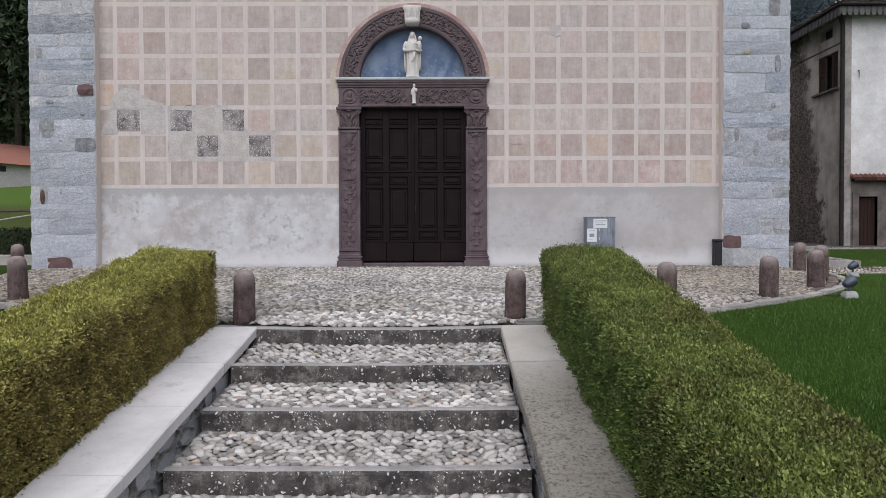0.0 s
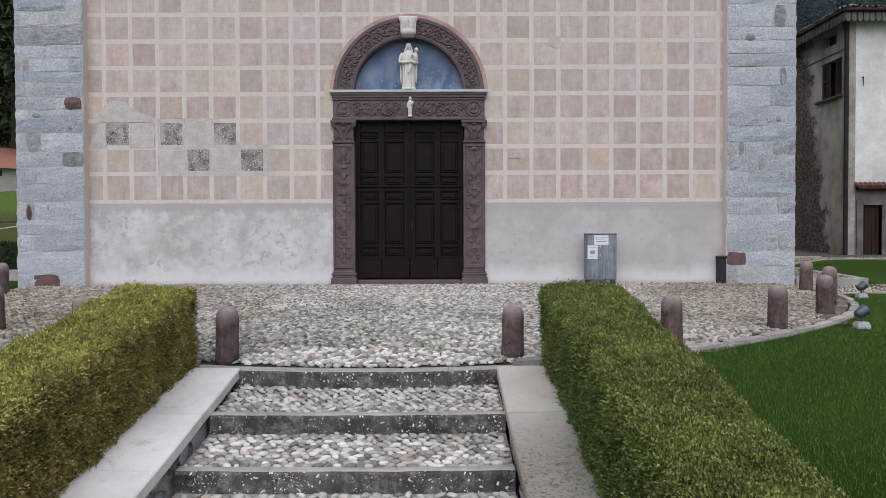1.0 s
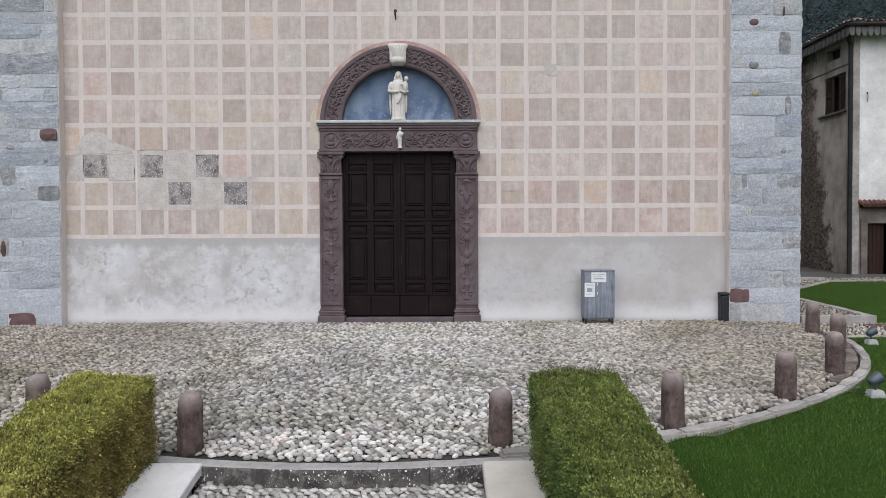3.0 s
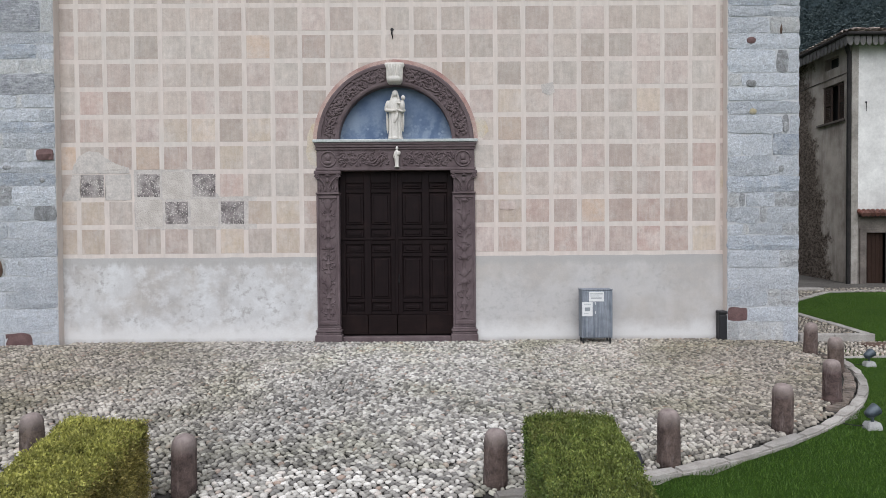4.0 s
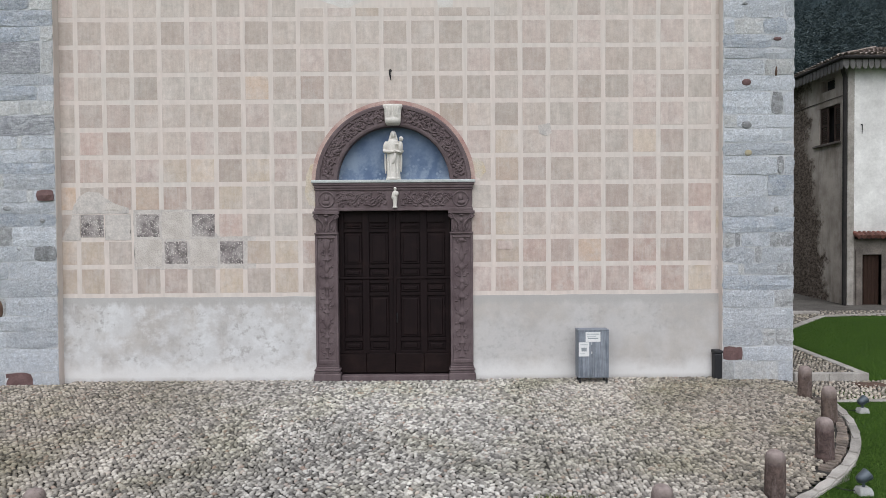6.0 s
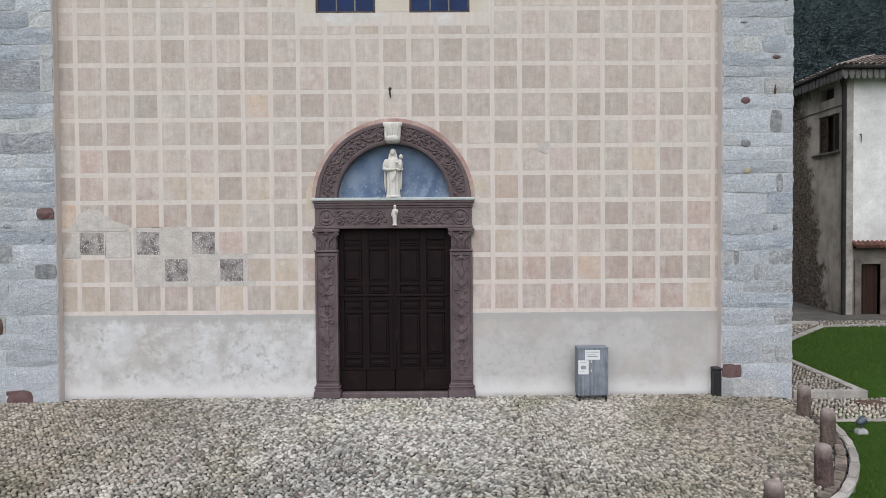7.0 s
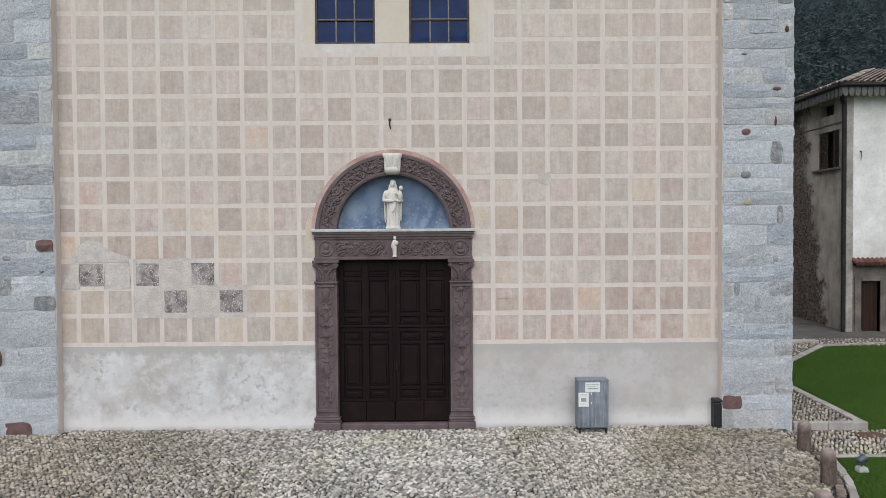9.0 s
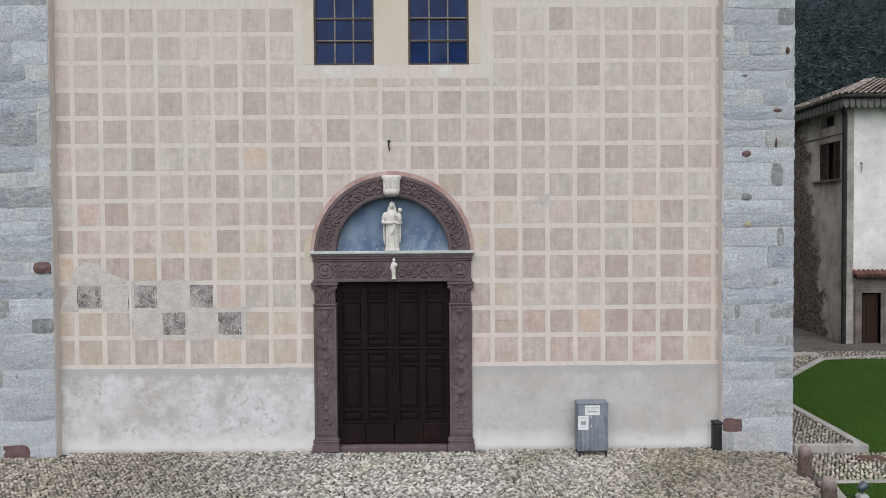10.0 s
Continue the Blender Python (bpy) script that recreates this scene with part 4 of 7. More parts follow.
def pier(name, x0, x1, courses, accents, seed, label):
    """A pier of coursed rubble: courses are (height of top, list of inner joints as shares of the width, kind)."""
    r = random.Random(seed)
    face = -0.20
    body = thing(name, ((x0 + x1) / 2, 0, 0), label, "pier", kind="structure")
    bm = bmesh.new()
    add_box(bm, x0 - body.location.x, x1 - body.location.x, face, 0.78, FZ0, FZ1, 0.015)
    part("core", bm, M["mortar"], body, "pale mortar core")
    bm = bmesh.new()
    inner = (x1 if x0 < 0 else x0) - body.location.x
    add_box(bm, inner - 0.004, inner + 0.004, face + 0.012, 0.02, FZ0, FZ1 - 0.01, 0.008)
    part("plaster_return", bm, M["band"], body, "cream plaster carried round the pier's edge")
    z0, count = -0.30, 0
    for top, joints, kinds in courses:
        edges = [0.0, *joints, 1.0]
        for n, (a, b) in enumerate(zip(edges, edges[1:])):
            kind = kinds[n % len(kinds)]
            gap = r.uniform(0.006, 0.015)
            w = (b - a) * (x1 - x0) - (gap if 0 < a or b < 1 else 0.0)
            h = top - z0 - gap
            if a == 0:
                w += 0.004
            xc = x0 + (a + b) / 2 * (x1 - x0) - body.location.x
            if kind == "q":
                # two pale bricks one over the other
                for half in (0, 1):
                    me = stone_mesh(w - 0.02, h / 2 - 0.02, 0.02, M["pale_stone"], seed + count + half, 0.012, 0.03)
                    piece("stone", me, body, Matrix.Translation((xc, face, z0 + h * (0.27 + 0.5 * half))))
                count += 1
                continue
            mat = {"g": "granite", "s": "schist", "p": "pale_stone", "d": "dark_pebble", "r": "red_stone", "l": "slate"}[kind]
            me = stone_mesh(w, h, r.uniform(0.012, 0.024), M[mat], seed + count * 3.7, 0.019, 0.03 if kind in "gs" else 0.035)
            ob = piece("stone", me, body, Matrix.Translation((xc, face, (z0 + top) / 2 + r.uniform(-0.004, 0.004))) @ Matrix.Rotation(r.uniform(-0.012, 0.012), 4, "Y"))
            count += 1
        z0 = top
    for x, z, w, h, kind in accents:
        if w > 0.25:
            ob = piece("inset_stone", stone_mesh(w, h, 0.05, M[kind], x + z, 0.02, 0.03), body, Matrix.Translation((x - body.location.x, face - 0.02, z)))
            tagged(ob, "dark red inset stone")
            continue
        bm = bmesh.new()
        add_blob(bm, (0, 0, 0), (w / 2, 0.020, h / 2), 0, 12, 8)
        part("inset_stone", bm, M[kind], body, "small rounded inset stone", True).location = (x - body.location.x, face - 0.012, z)
    return body


RIGHT = [(0.25, (0.16, 0.6, 0.78), "pppg"), (0.54, (0.28,), "rg"), (0.90, (0.56, 0.75), "gqd"), (1.31, (0.16,), "gg"), (1.66, (0.73,), "gd"), (1.96, (), "s"), (2.19, (0.22, 0.3, 0.76), "gpgd"), (2.51, (0.45, 0.55), "gdg"), (2.80, (0.16, 0.25, 0.66, 0.82), "pdgdd"), (3.13, (), "s"), (3.52, (0.66,), "gg"), (3.95, (0.2, 0.63), "ggs"), (4.32, (0.76, 0.86), "gdg"), (4.59, (), "g"), (4.87, (0.83,), "gg"), (5.14, (0.19,), "pg"), (5.59, (0.67, 0.84), "gdg"), (5.91, (), "g"), (6.23, (0.58,), "gp"), (6.44, (), "g"), (6.71, (0.68,), "sg"), (7.04, (0.16, 0.56, 0.88), "gpsg"), (7.40, (0.29, 0.86), "ggg"), (7.70, (), "g"), (7.97, (0.24, 0.35, 0.79), "gpsp"), (8.28, (0.14,), "pg"), (8.61, (0.76,), "gd"), (8.90, (0.12,), "pg"), (9.30, (0.4,), "gs"), (9.70, (0.7,), "gg"), (10.10, (0.3,), "gg")]
LEFT = [(0.12, (0.23, 0.63), "grg"), (0.60, (), "g"), (0.94, (0.26,), "gg"), (1.24, (), "g"), (1.62, (0.14, 0.26), "ppg"), (1.97, (), "g"), (2.33, (0.31,), "gg"), (2.63, (0.68,), "gd"), (3.02, (0.16, 0.38), "gdg"), (3.27, (), "s"), (3.50, (0.17,), "pg"), (3.75, (0.59, 0.69), "gpg"), (4.05, (0.16, 0.27), "gpg"), (4.27, (), "s"), (4.53, (0.1, 0.21, 0.8), "ppgg"), (4.80, (0.47, 0.54), "gpg"), (5.21, (), "l"), (5.49, (0.09, 0.51, 0.69), "gppp"), (5.79, (0.77,), "sg"), (6.02, (), "g"), (6.64, (0.83,), "lp"), (6.94, (0.83,), "sp"), (7.27, (), "s"), (7.59, (0.67,), "sp"), (8.05, (0.49,), "gg"), (8.32, (), "g"), (8.74, (0.5,), "gg"), (9.04, (0.74,), "sg"), (9.39, (0.4,), "sg"), (9.74, (0.6,), "gg")]
pier("wall_pier_right", 6.52, 7.93, RIGHT, [(6.98, 5.77, 0.19, 0.14, "red_stone"), (6.98, 4.93, 0.21, 0.15, "dark_pebble"), (7.01, 4.39, 0.17, 0.14, "yellow_stone"), (7.59, 6.62, 0.17, 0.08, "red_stone"), (7.65, 4.07, 0.09, 0.23, "dark_pebble"), (7.78, 7.79, 0.09, 0.14, "rust"), (7.56, 6.00, 0.06, 0.23, "rust"), (7.57, 3.26, 0.12, 0.12, "dark_pebble"), (6.94, 7.31, 0.13, 0.05, "dark_pebble")], 21, "corner pier of grey-blue coursed granite rubble with pale mortar")
pier("wall_pier_left", -8.06, -6.68, LEFT, [(-7.62, 3.38, 0.19, 0.10, "dark_pebble"), (-6.94, 3.13, 0.10, 0.10, "dark_pebble"), (-7.41, 2.58, 0.07, 0.08, "dark_pebble"), (-7.80, 1.39, 0.11, 0.32, "rust"), (-6.86, 3.63, 0.33, 0.23, "red_stone"), (-7.41, 1.50, 0.06, 0.12, "dark_pebble")], 57, "corner pier of grey-blue layered granite rubble with pale mortar")


# ---------------------------------------------------------------- portal
portal = thing("portal", (-0.02, 0, 0), "carved purple-brown sandstone portal with a blue painted lunette", "portal")


def scroll(bm, place, length, width, turns, rad=0.016, leaf=0.040, seed=1):
    """A vine scroll with leaves; place(u, v) puts a point, u along and v across, on the stone's face."""
    r = random.Random(seed)
    n = turns * 12
    pts = [place(length * i / n, 0.55 * width / 2 * math.sin(2 * math.pi * turns * i / n / 2)) for i in range(n + 1)]
    add_tube(bm, pts, rad, 5)
    for t in range(turns):
        for side in (-1, 1):
            u0, v0 = length * (t + 0.5 + 0.12 * side) / turns, side * 0.50 * width / 2
            curl = []
            for i in range(11):
                a = i / 10 * 4.6
                k = 0.36 * width / 2 * (1 - i / 13)
                curl.append(place(u0 + k * math.cos(a + side) * 0.9, v0 * 0.62 + k * math.sin(a + side) * side))
            add_tube(bm, curl, [rad * (1 - 0.05 * i) for i in range(11)], 5)
            for i in range(8):
                a = r.uniform(0, 6.28)
                c = place(u0 + 0.34 * width * math.cos(a) * 0.9, v0 * 0.7 + 0.24 * width * math.sin(a))
                add_blob(bm, c, (leaf * r.uniform(0.6, 1.2), 0.024, leaf * 0.42), r.uniform(0, 3.14), 7, 4)


def build_portal():
    zb = plaza_z(0) - 0.02
    for sx in (-1, 1):
        mx = 1.355 * sx
        bm = bmesh.new()
        add_box(bm, mx - 0.225, mx + 0.225, -0.030, 0.5, 0.16, 2.82, 0.006)
        shaft = part("pilaster", bm, M["portal"], portal)
        for a, b, c, d in ((mx - 0.225, mx - 0.180, 0.22, 2.80), (mx + 0.180, mx + 0.225, 0.22, 2.80), (mx - 0.179, mx + 0.179, 2.74, 2.80), (mx - 0.179, mx + 0.179, 0.22, 0.29)):
            bm = bmesh.new()
            add_box(bm, a, b, -0.055, -0.025, c, d, 0.008)
            part("moulding", bm, M["portal"], shaft)
        bm = bmesh.new()
        # candelabra carving: stacked urns with side scrolls
        z = 0.34
        r = random.Random(5 + sx)
        while z < 2.60:
            h = r.uniform(0.16, 0.30)
            w = r.uniform(0.045, 0.085)
            prof = r.choice([[(0.3, 0), (1, 0.25), (0.8, 0.6), (0.35, 0.85), (0.5, 1)], [(0.9, 0), (0.4, 0.3), (0.35, 0.7), (1.0, 1)], [(0.5, 0), (0.5, 0.5), (1, 0.55), (1, 0.7), (0.3, 1)]])
            rings = [[bm.verts.new((mx + w * k * math.cos(math.pi * i / 8), -0.030 - 0.030 * k * math.sin(math.pi * i / 8), z + h * q)) for i in range(9)] for k, q in prof]
            for a, b in zip(rings, rings[1:]):
                for i in range(8):
                    bm.faces.new((a[i], a[i + 1], b[i + 1], b[i]))
            for side in (-1, 1):
                add_tube(bm, [(mx + side * (0.03 + 0.11 * math.sin(a)), -0.036, z + h * 0.5 + 0.09 * (1 - math.cos(a)) * (1 if r.random() > 0.5 else 1)) for a in [0.25 * i for i in range(9)]], [0.013 - 0.001 * i for i in range(9)], 5)
                add_blob(bm, (mx + side * 0.115, -0.036, z + h * r.uniform(0.3, 0.9)), (0.034, 0.012, 0.015), r.uniform(0, 3), 7, 4)
                add_blob(bm, (mx + side * 0.075, -0.036, z + h * r.uniform(0.1, 0.9)), (0.030, 0.012, 0.014), r.uniform(0, 3), 7, 4)
            z += h + 0.012
        part("carving", bm, M["portal"], portal, "carved candelabra relief", True)
        # moulded base
        bm = bmesh.new()
        add_box(bm, mx - 0.27, mx + 0.27, -0.10, 0.5, zb, 0.02, 0.012)
        for z0, z1, g in ((0.02, 0.075, 0.245), (0.075, 0.115, 0.262), (0.115, 0.16, 0.235)):
            add_box(bm, mx - g, mx + g, -0.05 - (g - 0.22), 0.5, z0, z1, 0.014, 2)
        part("base", bm, M["portal"], portal, "moulded pilaster base")
        # capital with volutes
        bm = bmesh.new()
        add_box(bm, mx - 0.235, mx + 0.235, -0.075, 0.5, 2.82, 2.86, 0.008)
        add_box(bm, mx - 0.205, mx + 0.205, -0.045, 0.5, 2.86, 3.228, 0.006)
        add_box(bm, mx - 0.265, mx + 0.265, -0.095, 0.5, 3.225, 3.285, 0.008)
        for side in (-1, 1):
            cx = mx + side * 0.20
            spiral = [(cx + side * 0.055 * (1 - i / 22) * math.cos(0.55 * i), -0.085, 3.165 + 0.055 * (1 - i / 22) * math.sin(0.55 * i)) for i in range(18)]
            add_tube(bm, spiral, 0.013, 6)
            add_blob(bm, (cx, -0.085, 3.165), (0.018, 0.02, 0.018))
            add_tube(bm, [(mx + side * 0.03, -0.07, 2.93), (mx + side * 0.07, -0.085, 3.05), (mx + side * 0.15, -0.09, 3.14)], [0.012, 0.018, 0.014], 6)
            for q in range(3):
                add_blob(bm, (mx + side * (0.05 + 0.055 * q), -0.06, 2.93 + 0.03 * (q % 2)), (0.022, 0.02, 0.055), 0.2 * side, 8, 5)
        add_blob(bm, (mx, -0.08, 3.10), (0.035, 0.025, 0.05))
        add_blob(bm, (mx, -0.075, 3.20), (0.05, 0.025, 0.02))
        part("capital", bm, M["portal"], portal, "carved capital with volutes", False)
    # lintel with scroll frieze and end roundels
    bm = bmesh.new()
    add_box(bm, -1.57, 1.57, -0.045, 0.5, 3.287, 3.745, 0.006)
    lintel = part("lintel", bm, M["portal"], portal)
    for a, b in ((3.29, 3.345), (3.70, 3.742)):
        bm = bmesh.new()
        add_box(bm, -1.59, 1.59, -0.068, -0.04, a, b, 0.008)
        part("moulding", bm, M["portal"], lintel)
    bm = bmesh.new()
    for sx in (-1, 1):
        ring = [(sx * 1.34 + 0.15 * math.cos(a), -0.052, 3.52 + 0.15 * math.sin(a)) for a in np.linspace(0, 2 * math.pi, 25)]
        add_tube(bm, ring, 0.016, 6)
        add_blob(bm, (sx * 1.34, -0.045, 3.55), (0.055, 0.035, 0.075))
        add_blob(bm, (sx * 1.34 + 0.015 * sx, -0.045, 3.45), (0.085, 0.030, 0.045))
        scroll(bm, lambda u, v: (sx * (0.17 + u), -0.050, 3.52 + v), 0.96, 0.30, 5, 0.017, 0.046, 4 + sx)
        add_tube(bm, [(sx * (0.16 + 0.5 * i / 8), -0.05, 3.52 + 0.10 * math.sin(i * 0.9)) for i in range(17)], 0.010, 5)
    part("frieze", bm, M["portal"], portal, "carved scroll frieze with end roundels", True)
    # cornice slab
    bm = bmesh.new()
    add_box(bm, -1.585, 1.585, -0.085, 0.45, 3.747, 3.80, 0.012, 2)
    add_box(bm, -1.61, 1.61, -0.10, 0.45, 3.80, 3.845, 0.010, 2)
    part("cornice", bm, M["portal"], portal)
    bm = bmesh.new()
    add_box(bm, -1.635, 1.635, -0.12, 0.45, 3.847, 3.905, 0.012, 2)
    part("cornice_slab", bm, M["cornice_top"], portal, "grey-green weathered slab over the cornice")

    # arch ring
    def ring_mesh(bm, rows, n=56, cz=ARC_Z):
        """rows: (radius, y) profile swept round the half circle, closed."""
        rings = []
        for i in range(n + 1):
            a = math.pi * i / n
            rings.append([bm.verts.new((r * math.cos(a), y, cz + r * math.sin(a))) for r, y in rows])
        k = len(rows)
        for p, q in zip(rings, rings[1:]):
            for i in range(k):
                bm.faces.new((p[i], p[(i + 1) % k], q[(i + 1) % k], q[i]))
        bm.faces.new(rings[0])
        bm.faces.new(rings[-1][::-1])

    bm = bmesh.new()
    ring_mesh(bm, [(1.13, 0.3), (1.13, -0.055), (1.165, -0.07), (1.20, -0.07), (1.205, -0.045), (1.475, -0.045), (1.48, -0.07), (1.535, -0.075), (1.56, -0.055), (1.56, 0.3)])
    part("arch", bm, M["portal"], portal)
    bm = bmesh.new()
    for sx in (-1, 1):
        def on_arch(u, v, sx=sx):
            a = 0.10 + u / 1.34
            r = 1.34 + v
            return (sx * r * math.cos(a), -0.052, ARC_Z + r * math.sin(a))
        scroll(bm, on_arch, 1.78, 0.28, 9, 0.019, 0.052, 9 + sx)
    part("arch_carving", bm, M["portal"], portal, "carved vine relief of the arch", True)
    bm = bmesh.new()
    ring_mesh(bm, [(1.54, -0.0085), (1.645, -0.0085), (1.645, 0.02), (1.54, 0.02)])
    part("painted_border", bm, M["red_border"], portal, "faded red painted border")
    # lunette
    bm = bmesh.new()
    vs = [bm.verts.new((r, 0.16, z)) for r, z in [(x + 0.02, z) for x, z in arch(1.25, 40)]]
    f = bm.faces.new(vs)
    out = bmesh.ops.extrude_face_region(bm, geom=[f])
    bmesh.ops.translate(bm, verts=[g for g in out["geom"] if isinstance(g, bmesh.types.BMVert)], vec=(0, 0.1, 0))
    part("lunette", bm, M["fresco"], portal, "blue fresco with pale clouds")
    # keystone bracket
    bm = bmesh.new()
    rows = [(5.40, 0.185, -0.15), (5.36, 0.195, -0.16), (5.30, 0.165, -0.15), (5.20, 0.16, -0.17), (5.10, 0.155, -0.20), (5.04, 0.15, -0.21), (5.00, 0.13, -0.16), (4.985, 0.11, -0.08)]
    rings = []
    for z, w, y in rows:
        rings.append([bm.verts.new((q * w, y + 0.03 * abs(q) ** 3, z)) for q in (-1, -0.6, -0.2, 0.2, 0.6, 1)] + [bm.verts.new((w, 0.1, z)), bm.verts.new((-w, 0.1, z))])
    for a, b in zip(rings, rings[1:]):
        for i in range(8):
            bm.faces.new((a[i], a[(i + 1) % 8], b[(i + 1) % 8], b[i]))
    bm.faces.new(rings[0])
    bm.faces.new(rings[-1][::-1])
    for q in (-0.09, -0.045, 0, 0.045, 0.09):
        add_tube(bm, [(q * (1 + 0.25 * i / 5), -0.165 - 0.035 * math.sin(i * 0.55), 5.07 + 0.055 * i) for i in range(6)], [0.006, 0.009, 0.011, 0.011, 0.010, 0.007], 6)
    part("keystone", bm, M["marble"], portal, "white marble keystone with carved leaves", True)


build_portal()


def add_robe(bm, rows, folds, depth, seg=48):
    """A draped body: rows of (height, half width, half depth, how far the folds stand out)."""
    rings = []
    for z, w, d, k in rows:
        ring = []
        for i in range(seg):
            a = 2 * math.pi * i / seg
            f = 1 + depth * k * (math.sin(folds * a + 1.3 * math.sin(3 * z)) + 0.5 * math.sin((folds * 2 - 3) * a + 5 * z))
            ring.append(bm.verts.new((w * f * math.cos(a), d * f * math.sin(a), z)))
        rings.append(ring)
    for a, b in zip(rings, rings[1:]):
        for i in range(seg):
            bm.faces.new((a[i], a[(i + 1) % seg], b[(i + 1) % seg], b[i]))
    bm.faces.new(rings[0][::-1])
    bm.faces.new(rings[-1])


def statue(name, place, robe, rows, label, folds=9, depth=0.07):
    """A robed figure as one plain mesh: a draped body and blobs fused into a single skin."""
    bm = bmesh.new()
    add_robe(bm, robe, folds, depth)
    for c, s, turn, ax in rows:
        add_blob(bm, c, s, turn, 16, 12, ax)
    ob = part(name, bm, M["marble"], None)
    ob.location = place
    re = ob.modifiers.new("skin", "REMESH")
    re.mode, re.voxel_size, re.use_smooth_shade = "VOXEL", 0.006, True
    return tagged(ob, label, "statue")


statue("madonna_statue", (-0.02, -0.02, 3.903),
       [(0.0, 0.150, 0.11, 0.3), (0.035, 0.150, 0.11, 0.3), (0.045, 0.132, 0.095, 1.0), (0.16, 0.124, 0.090, 1.3), (0.32, 0.122, 0.088, 1.3), (0.46, 0.128, 0.088, 1.0), (0.56, 0.135, 0.088, 0.6), (0.64, 0.140, 0.085, 0.4), (0.72, 0.148, 0.080, 0.2), (0.775, 0.118, 0.068, 0.1), (0.80, 0.06, 0.05, 0.0)],
       [((-0.160, 0.01, 0.34), (0.022, 0.045, 0.22), -0.02, "Y"), ((0.160, 0.01, 0.36), (0.022, 0.045, 0.21), 0.02, "Y"),
        ((-0.165, -0.01, 0.67), (0.040, 0.052, 0.110), 0.25, "Y"), ((-0.172, -0.035, 0.580), (0.034, 0.05, 0.042), 0, "Y"), ((-0.105, -0.100, 0.560), (0.105, 0.032, 0.034), 0.10, "Y"), ((-0.010, -0.115, 0.555), (0.030, 0.026, 0.022), 0, "Y"),
        ((0.0, -0.03, 0.895), (0.042, 0.052, 0.062), 0, "Y"), ((0.0, 0.015, 0.910), (0.064, 0.068, 0.076), 0, "Y"), ((0.0, 0.0, 0.815), (0.042, 0.045, 0.06), 0, "Y"),
        ((-0.072, 0.005, 0.80), (0.024, 0.045, 0.125), 0.20, "Y"), ((0.072, 0.005, 0.80), (0.024, 0.045, 0.125), -0.20, "Y"),
        ((0.150, -0.085, 0.665), (0.050, 0.046, 0.105), -0.04, "Y"), ((0.165, -0.095, 0.810), (0.043, 0.045, 0.050), 0, "Y"), ((0.095, -0.105, 0.70), (0.055, 0.018, 0.018), 0.2, "Y"),
        ((0.150, -0.05, 0.565), (0.062, 0.055, 0.042), -0.15, "Y"), ((0.085, -0.112, 0.560), (0.060, 0.026, 0.024), 0.4, "Y"), ((0.050, -0.105, 0.46), (0.020, 0.022, 0.075), 0.12, "Y"), ((0.02, -0.098, 0.42), (0.035, 0.018, 0.11), 0.35, "Y")],
       "white marble statue of a robed mother holding a child")
statue("small_statue", (0.01, -0.10, 3.345),
       [(0.0, 0.050, 0.04, 0.2), (0.02, 0.048, 0.04, 0.2), (0.03, 0.036, 0.034, 1.0), (0.14, 0.042, 0.034, 1.0), (0.22, 0.050, 0.036, 0.8), (0.29, 0.055, 0.036, 0.3), (0.325, 0.040, 0.030, 0.1), (0.34, 0.02, 0.02, 0.0)],
       [((0.040, -0.03, 0.275), (0.038, 0.032, 0.050), 0.3, "Y"), ((-0.048, -0.01, 0.245), (0.018, 0.026, 0.065), 0.2, "Y"), ((0.005, -0.005, 0.375), (0.030, 0.032, 0.042), 0, "Y")],
       "small white marble figure on the lintel", 6, 0.08)


